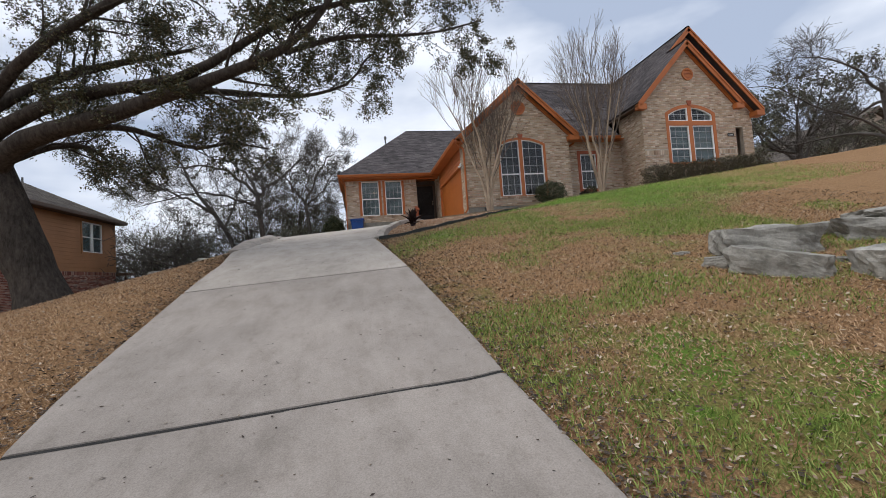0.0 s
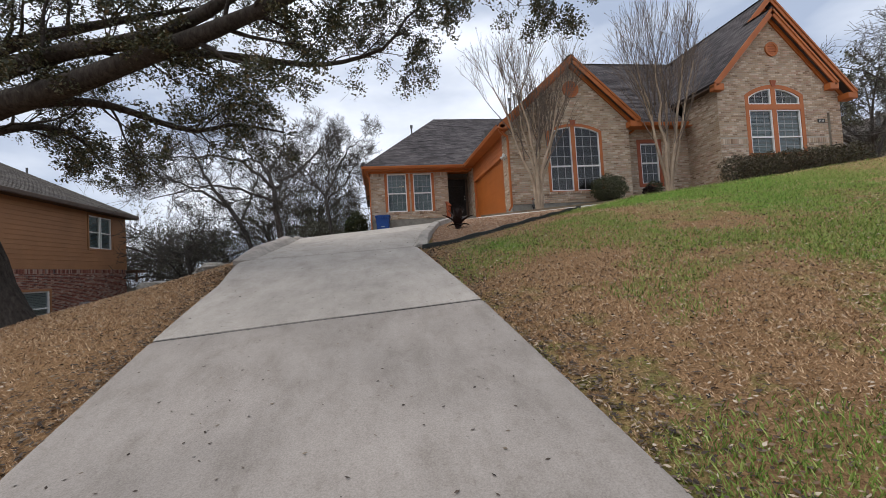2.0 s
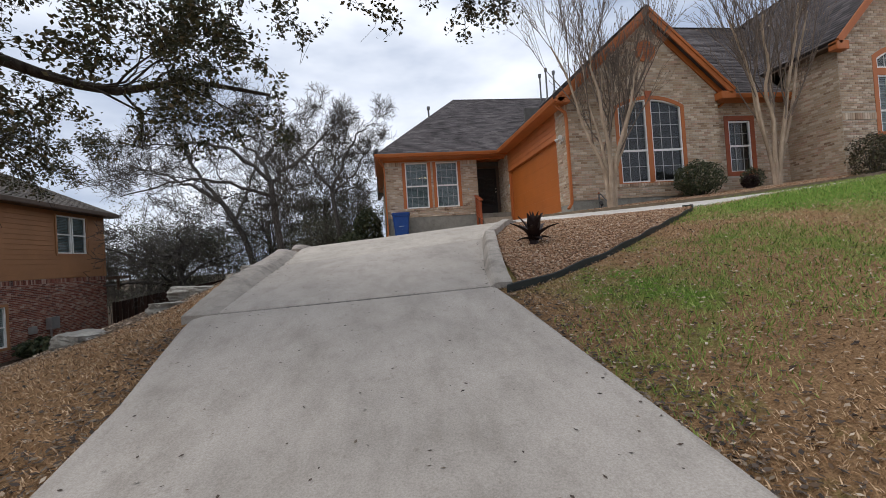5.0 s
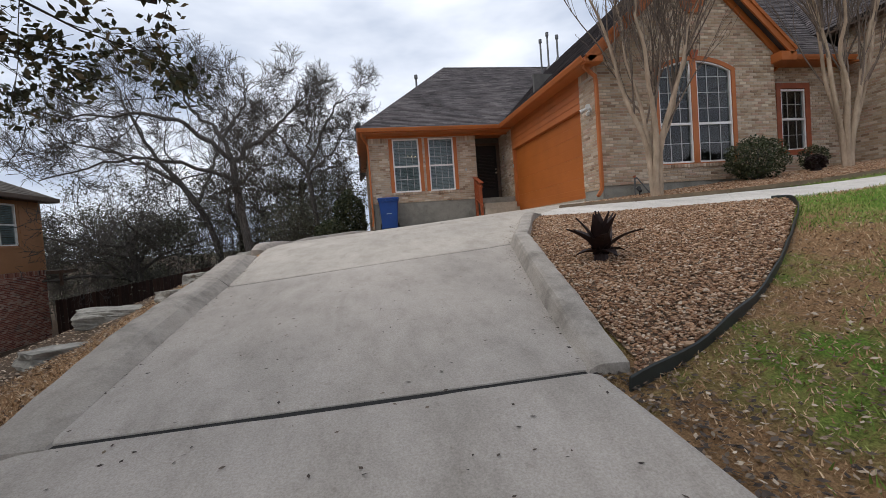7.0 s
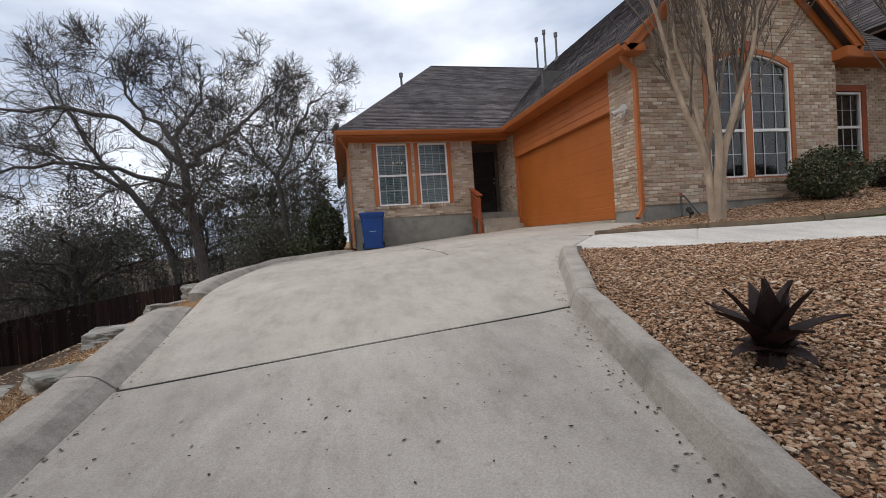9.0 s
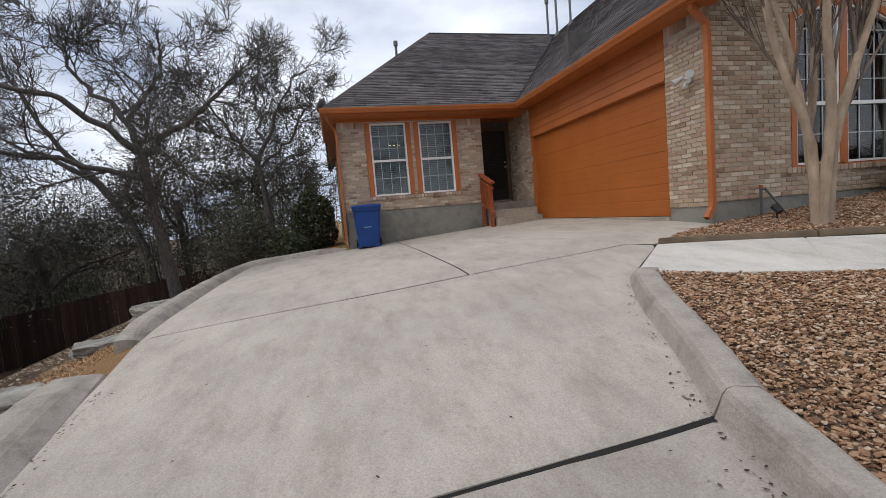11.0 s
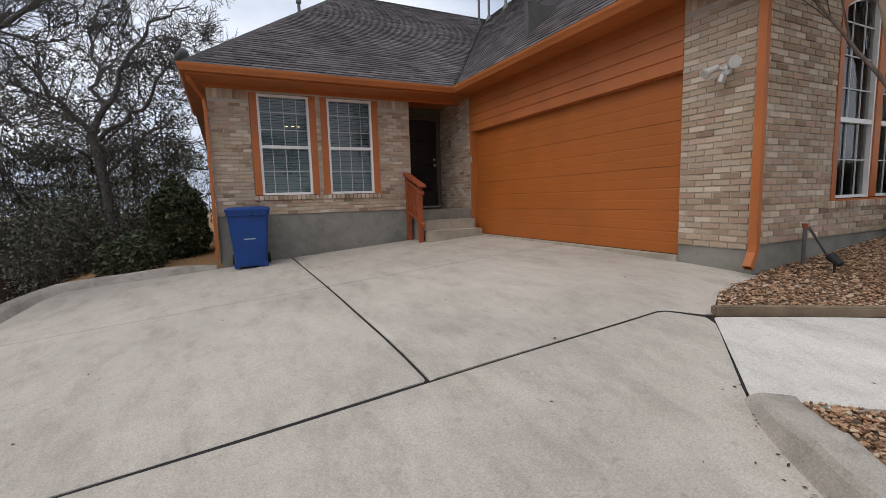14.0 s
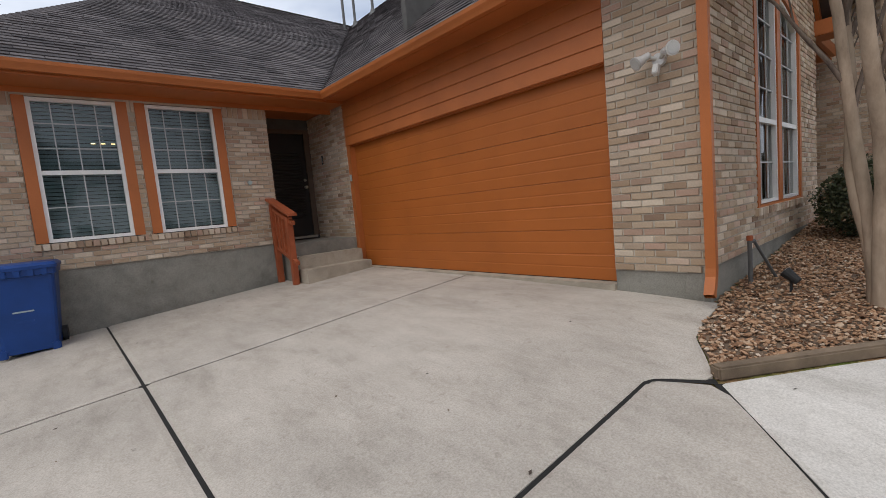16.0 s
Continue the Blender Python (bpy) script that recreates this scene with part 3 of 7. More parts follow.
bed_kerb, bank_kerb = "rounded concrete kerb beside the gravel bed", "rounded concrete kerb above the bank"
kerb([(-4.24, -7.78), (-4.12, -7.0), (-3.75, -5.45), (-3.474, -4.29)], "kerb", bed_kerb, low=(0.25, 1.0))
kerb([(-3.466, -4.27), (-3.14, -3.6), (-2.87, -2.95), (-2.55, -2.35), (-2.32, -2.12)], "kerb", bed_kerb, low=(1.0, 0.3))
kerb([(-7.18, -7.6), (-7.2, -5.8), (-7.2, -4.21)], "kerb", bank_kerb, flip=-1, width=0.36, ends=(1.5, 0.8), low=(0.02, 1.0), roll=0.24, height=0.13)
kerb([(-7.2, -4.19), (-7.22, -3.0), (-7.36, -1.85)], "kerb", bank_kerb, flip=-1, width=0.36, ends=(1.5, 0.8), low=(1.0, 0.2), roll=0.24, height=0.13)
kerb([(-7.4, -1.0), (-7.42, 0.5), (-7.5, 2.2), (-7.55, 4.0), (-7.6, 5.3), (-7.2, 5.5), (-6.2, 5.52), (-5.1, 5.53)], "kerb", "low concrete kerb round the apron", height=0.12, flip=-1, ends=(0.5, 0.5), roll=0.16)

# ---- walkway ----
walkway = thing("walkway", (0, -3, land1(0, -3)), "pale concrete walkway curving to the front door", "walkway", kind="structure")
WALK_T = rounded([(-1.368, -1.33), (-0.4, -2.0), (0.5, -2.65), (1.5, -3.3), (2.6, -3.9), (5.0, -4.6), (8.0, -4.9), (13.0, -4.8)], 2)
WALK_B = rounded([(-2.268, -2.125), (-1.6, -2.7), (-0.7, -3.3), (0.45, -4.2), (1.8, -5.0), (4.4, -5.75), (8.0, -6.05), (13.0, -5.9)], 2)
WT, WB = resample(WALK_T, 120), resample(WALK_B, 120)
for k in range(10):
    s = slice(12 * k, 12 * k + 13)
    a, b = WB[s], WT[s]
    slab([tuple(p) for p in a], [tuple(p) for p in b], M["walk"], n=8, m=4, owner=walkway)


# ---- the brick house ----
house = thing("brick_house", (2.5, 4, 0), "single-storey tan brick house with burnt-orange trim and dark hipped roof", "house")


def on_y(y0, sign=-1):
    """Places a face of the house that looks along y: u is x, v is z."""
    return lambda u, v, w: (u, y0 + sign * w + 0 * u, v)


def on_x(x0, sign=-1):
    return lambda u, v, w: (x0 + sign * w + 0 * u, u, v)


def rect(u0, u1, v0, v1):
    return [(u0, v0), (u1, v0), (u1, v1), (u0, v1)]


def arch(u0, u1, v0, spring, top, n=14):
    """Outline of an opening with a segmental head."""
    c, half, rise = (u0 + u1) / 2, (u1 - u0) / 2, top - spring
    r = (half * half + rise * rise) / (2 * rise)
    a = math.asin(half / r)
    return [(u0, v0), (u1, v0)] + [(c + r * math.sin(a - 2 * a * i / n), top - r + r * math.cos(a - 2 * a * i / n)) for i in range(n + 1)]


def wall(poly, place, inner, label, base, top, holes=(), pieces=None, owner=None, soldier=(), thick=0.2, material=None, brick=None, name="wall", pitch=0.068, length=0.2, reach=0.0):
    """A mortar-coloured wall with its openings, and brick courses standing out from it."""
    us = [p[0] for p in poly]
    bm = bmesh.new()
    if not holes:
        prism(bm, poly, inner, thick)
    else:
        hs = sorted(holes, key=lambda h: h[0][0])
        edge = min(us)
        cuts = []
        for h in hs:
            h0, h1 = min(p[0] for p in h), max(p[0] for p in h)
            cuts.append((edge, h0, None))
            cuts.append((h0, h1, h))
            edge = h1
        cuts.append((edge, max(us), None))
        for c0, c1, h in cuts:
            if c1 - c0 < 0.005:
                continue
            strip = clip(poly, c0, c1)
            if h is None:
                prism(bm, strip, inner, thick)
                continue
            lo, sill = min(p[1] for p in strip), min(p[1] for p in h)
            if sill > lo + 0.01:
                prism(bm, [(c0, lo), (c1, lo), (c1, sill), (c0, sill)], inner, thick)
            head = [p for p in h if p[1] > sill + 0.001]
            head = sorted(head, key=lambda p: p[0])
            upper = sorted([p for p in strip if p[1] > lo + 0.001], key=lambda p: -p[0])
            prism(bm, head + upper, inner, thick)
    w = part(name, bm, material or M["mortar"], house if owner is None else owner, label)
    if reach:       # the bricks go on over the end of the next wall
        lo_u = min(us)
        poly = [(u - reach if u < lo_u + 1e-6 else u, v) for u, v in poly]
    rows = rows_of(poly, holes, base, top, pitch, length)
    for z0, z1, proud in soldier:
        ends = meet(spans_at(poly, z0 + 0.01), spans_at(poly, z1 - 0.01))
        for h in holes:
            ends = less(less(ends, spans_at(h, z0 + 0.01)), spans_at(h, z1 - 0.01))
        rows = [q for q in rows if q[3] <= z0 + 0.001 or q[2] >= z1 - 0.001]
        extra = [(u, min(u + 0.08, b), z0, z1) for a, b in ends for u in np.arange(a, b - 0.02, 0.08)]
        vs, fs = blocks(extra, place, 0.01, 0.008 + proud, 0.002)
        tagged(raw("soldier_course", vs, fs, brick or M["brick_far"], w), kind="stuff")
    if pieces:
        near = [q for q in rows if pieces(q)]
        rows = [q for q in rows if not pieces(q)]
        shared = {}
        for u0, u1, v0, v1 in near:
            key = (round(u1 - u0, 2), round(v1 - v0, 2))
            if key not in shared:
                vs, fs = blocks([(0, key[0], 0, key[1])], lambda u, v, d: place(u, v, d), 0.012, 0.011)
                me = bpy.data.meshes.new("brick")
                zero = np.array([float(c) for c in place(0.0, 0.0, 0.0)])
                me.from_pydata((vs - zero).tolist(), [], fs.tolist())
                me.materials.append(M["brick"])
                shared[key] = me
            ob = new("brick", shared[key])
            ob.parent = w
            p = place(u0, v0, rng.uniform(-0.004, 0.003))
            ob.matrix_basis = Matrix.Translation([float(c) for c in p])
    if rows:
        vs, fs = blocks(rows, place, 0.012, 0.011, 0.004)
        tagged(raw("brickwork", vs, fs, brick or M["brick_far"], w), kind="stuff")
    return w


def clip(poly, u0, u1):
    """The part of a polygon between two upright lines."""
    for keep, lim in ((1, u0), (-1, u1)):
        out = []
        for (a, b), (c, d) in zip(poly, [*poly[1:], poly[0]]):
            ia, ic = keep * (a - lim) >= -1e-9, keep * (c - lim) >= -1e-9
            if ia:
                out.append((a, b))
            if ia != ic:
                k = (lim - a) / (c - a)
                out.append((lim, b + k * (d - b)))
        poly = out
    return poly


def tube_loop(outline, place, width, w0, w1):
    """A frame of given width inside a closed outline, from depth w0 to w1."""
    n = len(outline)
    pts = [Vector((u, v)) for u, v in outline]
    area = sum(pts[i].x * pts[(i + 1) % n].y - pts[(i + 1) % n].x * pts[i].y for i in range(n))
    turn = 1 if area > 0 else -1
    inner = []
    for i in range(n):
        d0, d1 = (pts[i] - pts[i - 1]).normalized(), (pts[(i + 1) % n] - pts[i]).normalized()
        n0, n1 = Vector((-d0.y, d0.x)) * turn, Vector((-d1.y, d1.x)) * turn
        b = (n0 + n1).normalized()
        inner.append(pts[i] + b * (width / max(0.35, b.dot(n1))))
    bm = bmesh.new()
    rings = [[bm.verts.new(place(p.x, p.y, w)) for p in ring] for ring, w in ((pts, w0), (pts, w1), (inner, w1), (inner, w0))]
    for a in range(4):
        r, s = rings[a], rings[(a + 1) % 4]
        for i in range(n):
            bm.faces.new((r[i], r[(i + 1) % n], s[(i + 1) % n], s[i]))
    bmesh.ops.recalc_face_normals(bm, faces=bm.faces)
    return bm, [(p.x, p.y) for p in inner]


def window(name, outline, place, meeting, cols, rows_up, rows_low, label, blind=False, sash=0.045):
    """A white sash window: frame, meeting rail, glazing bars, panes, and a slatted blind behind."""
    us, vs = [p[0] for p in outline], [p[1] for p in outline]
    u0, u1, v0, v1 = min(us), max(us), min(vs), max(vs)
    bm, inner = tube_loop(outline, place, sash, -0.09, -0.01)
    w = part(name, bm, M["white"], house, label)
    bm = bmesh.new()
    bm.faces.new([bm.verts.new(place(u, v, -0.06)) for u, v in inner])
    pane = part("pane", bm, M["glass"], w)
    pane.visible_shadow = False
    if meeting:
        bm = bmesh.new()
        prism(bm, rect(u0 + 0.03, u1 - 0.03, meeting - 0.025, meeting + 0.03), lambda u, v, d: place(u, v, d - 0.06), 0.045)
        part("meeting_rail", bm, M["white"], w)
    bars = []
    mid = meeting or v1
    for i in range(1, cols):
        u = u0 + (u1 - u0) * i / cols
        top = max(b for a, b in spans_at([(q, p) for p, q in outline], u))
        bars.append(rect(u - 0.0065, u + 0.0065, v0 + 0.03, top - 0.02))
    for lo, hi, k in ((v0, mid, rows_low), (mid, v1, rows_up)):
        for i in range(1, k):
            v = lo + (hi - lo) * i / k
            for a, b in spans_at(outline, v):
                bars.append(rect(a + 0.02, b - 0.02, v - 0.0065, v + 0.0065))
    for r in bars:
        bm = bmesh.new()
        prism(bm, r, lambda u, v, d: place(u, v, d - 0.054), 0.012)
        part("glazing_bar", bm, M["bar"], w)
    if blind:
        step = 0.05
        me = None
        for v in np.arange(v0 + 0.06, v1 - 0.03, step):
            if me is None:
                bm = bmesh.new()
                c = [(0.0, 0.0), (0.0, 0.003), (0.024, 0.043), (0.024, 0.04)]
                ring = []
                for u in (u0 + 0.03, u1 - 0.03):
                    ring.append([bm.verts.new(Vector(place(u, v0 + dv, -0.12 - dw))) for dw, dv in c])
                for i in range(4):
                    bm.faces.new((ring[0][i], ring[0][(i + 1) % 4], ring[1][(i + 1) % 4], ring[1][i]))
                me = bpy.data.meshes.new("blind_slat")
                bm.to_mesh(me)
                bm.free()
                me.materials.append(M["blind"])
            ob = new("blind_slat", me)
            ob.parent = w
            ob.matrix_basis = Matrix.Translation((0, 0, float(v - v0)))
    return w


def board(pts, place, depth, name, material="orange", owner=None, label=""):
    bm = bmesh.new()
    prism(bm, pts, place, depth)
    return part(name, bm, M[material], house if owner is None else owner, label)


WING, GARAGE, GABLE, RECESS, BIG, PORCH = 5.47, 0.0, -0.87, -0.276, -1.97, -0.55
fw, fg, fr, fb = on_y(WING), on_y(GABLE), on_y(RECESS), on_y(BIG)


def back_y(y0):
    return lambda u, v, w: (u, y0 + w, v)


def back_x(x0, s=1):
    return lambda u, v, w: (x0 + s * w, u, v)


# west wing front
wing_holes = [rect(-4.35, -3.2, 0.92, 2.8), rect(-3.07, -1.91, 0.92, 2.8)]
wall(rect(-5.02, -1.22, 0.56, 2.92), fw, back_y(WING), "tan brick wing wall above a bare concrete plinth", 0.56, 2.8, wing_holes,
     pieces=lambda q: q[1] < -3.2 or q[0] > -3.25 and q[1] < -3.0, soldier=((2.66, 2.86, 0.0),))
part("foundation", boxes((-5.0, -1.22, WING + 0.012, WING + 0.2, -0.75, 0.56)), M["plinth"], house, "stained grey concrete foundation")
wall(rect(5.67, 14.0, -0.3, 2.95), on_x(-5.02), lambda u, v, w: (-5.02 + w, u, v), "tan brick side wall", -0.3, 2.9, reach=0.2)
for name, a, b in (("window", -4.22, -3.29), ("window", -2.95, -2.04)):
    window("window", rect(a, b, 0.93, 2.79), fw, 1.83, 4, 3, 2, "white sash window with half-open slatted blinds", blind=True)
    for c, d in ((a - 0.125, a), (b, b + 0.125)):
        board(rect(c, d, 0.93, 2.8), lambda u, v, w: fw(u, v, w - 0.06), 0.075, "window_trim")
    quads = [(u, min(u + 0.085, b + 0.16), 0.83, 0.925) for u in np.arange(a - 0.16, b + 0.14, 0.085)]
    vs, fs = blocks(quads, fw, 0.01, 0.04, 0.003)
    tagged(raw("brick_sill", vs, fs, M["brick_far"], house), kind="stuff")
board(rect(-5.1, -0.0, 2.83, 3.0), fw, 0.03, "frieze_board")

# entry: side walls, ceiling, back wall and door
wall(rect(WING + 0.2, 6.45, 0.5, 2.95), on_x(-1.22, 1), lambda u, v, w: (-1.22 - w, u, v), "tan brick entry side wall", 0.5, 2.95, reach=0.2)
wall(rect(5.0, 6.45, -0.1, 2.95), on_x(0.0), back_x(0.0), "tan brick entry wall beside the garage", 0.0, 2.95)
part("entry_ceiling", boxes((-1.4, 0.2, WING + 0.03, 6.6, 2.93, 2.98)), M["orange"], house)
# the entry's shade is in this wall's dark colour
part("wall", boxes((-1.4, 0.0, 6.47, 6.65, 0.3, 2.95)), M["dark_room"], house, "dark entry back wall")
bm = boxes((-1.2, -1.12, 6.41, 6.47, 0.6, 2.72), (-0.14, -0.03, 6.41, 6.47, 0.6, 2.72), (-1.12, -0.14, 6.41, 6.47, 2.64, 2.72))
part("door_frame", bm, M["n_trim"], house, "dark brown door frame")
door = part("front_door", boxes((-1.11, -0.15, 6.425, 6.465, 0.62, 2.63), bevel=0.004), M["black_door"], house, "closed black security storm door")
part("threshold", boxes((-1.15, -0.1, 6.33, 6.47, 0.56, 0.6), bevel=0.008), M["step"], house)
for k in range(24):
    z = 0.98 + k * 0.055
    bm = bmesh.new()
    box(bm, -1.0, -0.26, -0.014, 0.004, -0.012, 0.012, m=Matrix.Translation((0, 6.42, z)) @ Matrix.Rotation(radians(30), 4, "X"))
    part("louvre", bm, M["black_door"], door)
bm = bmesh.new()
cyl(bm, (-0.205, 6.425, 1.58), (-0.205, 6.365, 1.58), 0.028, 0.03)
cyl(bm, (-0.205, 6.425, 1.72), (-0.205, 6.4, 1.72), 0.026)
part("lock_set", bm, M["brass"], door, "brass knob and deadbolt")
part("porch_slab", boxes((-1.22, -0.004, 4.99, 6.42, -0.2, 0.53), bevel=0.01), M["plinth"], house, "grey concrete porch slab")
for y0, top in ((4.78, 0.33), (4.5, 0.13)):
    steps = part("step", boxes((-1.24, -0.03, y0, 4.985, -0.25, top), bevel=0.012), M["step"], house, "worn stone-faced step")

# garage face
pier = wall(rect(GABLE + 0.2, 0.0, 0.14, 2.98), on_x(0.0), back_x(0.0), "tan brick pier beside the garage door", 0.14, 2.98, pieces=lambda q: True, soldier=((2.78, 2.98, 0.0),), reach=0.2)
part("foundation", boxes((0.008, 0.22, GABLE + 0.222, 0.0, -0.4, 0.14)), M["plinth"], house, "grey-green stained concrete foundation")
for k in range(5):
    z0 = 2.17 + 0.166 * k
    bm = bmesh.new()
    prism(bm, [(-0.012 - 0.0, z0), (-0.034, z0 + 0.004), (-0.018, z0 + 0.185), (0.02, z0 + 0.185), (0.02, z0)], lambda u, v, w: (u + 0.02, 0.0 + w, v), 5.0)
    part("siding_board", bm, M["orange"], house, "burnt-orange lap siding board")
part("lintel", boxes((0.02, 0.2, 0.0, 5.0, 2.16, 3.05)), M["orange"], house)
part("garage_jamb", boxes((0.0, 0.2, 4.885, 4.998, -0.02, 2.17)), M["orange"], house)
part("garage_sill", boxes((-0.03, 0.22, 0.0, 4.885, -0.12, -0.004)), M["step"], house)
gdoor = part("garage_door", boxes((0.125, 0.16, 0.004, 4.88, 0.0, 2.16)), M["door_orange"], house, "closed burnt-orange sectional garage door")
for k in range(4):
    z0 = 0.004 + 0.54 * k
    prof = [(0.126, 0.0), (0.1, 0.0), (0.097, 0.006)]
    for zc in (0.135, 0.27, 0.405):
        deep = 0.004 if zc == 0.27 else 0.002
        prof += [(0.097, zc - 0.012), (0.097 + deep, zc - 0.005), (0.097 + deep, zc + 0.005), (0.097, zc + 0.012)]
    prof += [(0.097, 0.53), (0.1, 0.536), (0.126, 0.536)]
    bm = bmesh.new()
    prism(bm, [(a, z0 + b) for a, b in prof], lambda u, v, w: (u, 0.006 + w, v), 4.872)
    part("door_section", bm, M["door_orange"], gdoor)
part("bottom_seal", boxes((0.105, 0.15, 0.006, 4.878, -0.004, 0.012)), M["rubber"], gdoor)

# small front gable
gable_poly = [(0.0, 0.2), (4.7, 0.2), (4.7, 3.2), (2.48, 5.3), (0.0, 3.1)]
gable_hole = arch(1.42, 3.59, 0.62, 2.84, 3.13)
wall(gable_poly, fg, back_y(GABLE), "tan brick gable wall round a tall arched window", 0.2, 5.3, [gable_hole])
part("foundation", boxes((0.006, 4.69, GABLE + 0.012, GABLE + 0.22, -0.5, 0.2)), M["plinth"], house)
wall(rect(GABLE + 0.2, RECESS, 0.2, 3.2), on_x(4.7, 1), lambda u, v, w: (4.7 - w, u, v), "tan brick return wall", 0.2, 3.2, reach=0.2)
ring, _ = tube_loop(arch(1.42, 3.59, 0.53, 2.84, 3.13), fg, 0.1, -0.07, 0.015)
part("window_trim", ring, M["orange"], house)
board(rect(2.385, 2.535, 0.64, 3.03), lambda u, v, w: fg(u, v, w - 0.07), 0.078, "window_trim")


def half_arch(u0, u1, v0, full, left):
    c = full[0] if left else full[1]
    pts = [(u, v) for u, v in arch(full[0], full[1], v0, full[2], full[3], 24)[2:] if u0 + 0.01 <= u <= u1 - 0.01]
    ends = []
    for u in (u1, u0):
        ends.append(max(b for a, b in spans_at([(q, p) for p, q in arch(full[0], full[1], v0, full[2], full[3], 24)], u - 1e-4 if u == full[1] else u + 1e-4)))
    return [(u0, v0), (u1, v0), (u1, ends[0])] + pts + [(u0, ends[1])]


FULL = (1.525, 3.485, 2.8, 3.025)
for u0, u1, left in ((1.525, 2.385, True), (2.535, 3.485, False)):
    window("window", half_arch(u0, u1, 0.64, FULL, left), fg, 1.55, 3, 4, 2, "tall white sash window with an arched head", sash=0.034)
bm = bmesh.new()
prism(bm, [(2.41, 3.06), (2.55, 3.06), (2.6, 3.26), (2.36, 3.26)], fg, 0.04)
part("keystone", bm, M["rail"], house)
quads = [(u, min(u + 0.085, 3.72), 0.52, 0.615) for u in np.arange(1.3, 3.7, 0.085)]
vs, fs = blocks(quads, fg, 0.01, 0.04, 0.003)
tagged(raw("brick_sill", vs, fs, M["brick_far"], house), kind="stuff")


def round_vent(u, v, r, place):
    ring_, _ = tube_loop([(u + r * math.cos(a), v + r * math.sin(a)) for a in np.linspace(0, 2 * math.pi, 28, endpoint=False)], place, 0.07, 0.0, 0.05)
    vent = part("gable_vent", ring_, M["orange"], house, "round louvred gable vent")
    for k in range(-3, 4):
        z = v + k * (r - 0.05) / 3.6
        half = math.sqrt(max(0.0, (r - 0.06) ** 2 - (z - v) ** 2))
        if half > 0.04:
            bm = bmesh.new()
            prism(bm, rect(u - half, u + half, z - 0.018, z + 0.022), lambda a, b, d: place(a, b, d + 0.006), 0.02)
            part("louvre", bm, M["orange"], vent)
    bm = bmesh.new()
    prism(bm, [(u + (r - 0.03) * math.cos(a), v + (r - 0.03) * math.sin(a)) for a in np.linspace(0, 2 * math.pi, 24, endpoint=False)], lambda a, b, d: place(a, b, d + 0.001), 0.004)
    part("backing", bm, M["rail"], vent)


round_vent(2.48, 4.41, 0.31, lambda u, v, w: fg(u, v, w + 0.012))

# recessed wall
wall(rect(4.7, 7.6, 0.1, 3.3), fr, back_y(RECESS), "tan brick recessed wall with a small window", 0.25, 3.25, [rect(5.38, 6.43, 0.78, 2.66)])
window("window", rect(5.52, 6.29, 0.9, 2.5), fr, 1.72, 3, 2, 2, "dark white-framed sash window")
# orange trim in shade: the darker red-brown puts the recess's shade into the colour
ring, _ = tube_loop(rect(5.38, 6.43, 0.78, 2.66), fr, 0.14, -0.07, 0.015)
part("window_trim", ring, M["rail"], house)

# big front gable
wall(rect(BIG + 0.2, RECESS, 0.2, 4.1), on_x(7.6), back_x(7.6), "tan brick side wall of the front gable", 0.3, 4.1, reach=0.2)
big_poly = [(7.6, 0.2), (12.2, 0.2), (12.2, 4.35), (9.95, 6.75), (7.6, 4.25)]
big_hole = arch(8.72, 11.2, 1.46, 3.78, 4.16)
wall(big_poly, fb, back_y(BIG), "tan brick front gable wall round a large arched window", 0.3, 6.7, [big_hole], soldier=((1.95, 2.15, 0.012),))
part("foundation", boxes((7.59, 12.2, BIG + 0.012, BIG + 0.25, -0.3, 0.3)), M["plinth"], house)
ring, _ = tube_loop(big_hole, fb, 0.14, -0.07, 0.015)
part("window_trim", ring, M["orange"], house)
board(rect(9.84, 10.02, 1.55, 4.05), lambda u, v, w: fb(u, v, w - 0.07), 0.08, "window_trim")
board(rect(8.84, 11.08, 3.22, 3.42), lambda u, v, w: fb(u, v, w - 0.07), 0.084, "window_trim")
for u0, u1 in ((8.87, 9.84), (10.02, 11.05)):
    window("window", rect(u0, u1, 1.53, 3.22), fb, 2.2, 3, 4, 2, "white sash window with closed blinds", blind=True)
BIGFULL = (8.86, 11.06, 3.68, 4.03)
for u0, u1, left in ((8.87, 9.84, True), (10.02, 11.05, False)):
    window("window", half_arch(u0, u1, 3.42, BIGFULL, left), fb, 0, 3, 2, 2, "small arched transom window")
bm = bmesh.new()
prism(bm, [(9.88, 4.1), (10.02, 4.1), (10.08, 4.32), (9.82, 4.32)], fb, 0.04)
part("keystone", bm, M["rail"], house)
round_vent(10.0, 5.5, 0.27, lambda u, v, w: fb(u, v, w + 0.012))
plaque = part("number_plaque", boxes((11.74, 12.06, BIG - 0.03, BIG - 0.012, 2.71, 2.85), bevel=0.005), M["edging"], house, "small dark house-number plaque")
for k in range(4):
    part("number_mark", boxes((11.79 + 0.062 * k, 11.82 + 0.062 * k, BIG - 0.034, BIG - 0.03, 2.745, 2.815)), M["lens"], plaque)

# porch beyond the front gable, with an opening in its wall
fp = on_y(PORCH)
wall([(12.2, 0.4), (14.6, 0.4), (14.6, 4.6), (12.2, 7.0)], fp, back_y(PORCH), "tan brick porch wall with a tall opening", 0.4, 6.9, [rect(13.3, 14.05, 0.7, 3.6)])
wall(rect(BIG + 0.2, PORCH, 0.3, 4.4), on_x(12.2, 1), lambda u, v, w: (12.2 - w, u, v), "tan brick side wall of the front gable", 0.3, 4.4, reach=0.2)
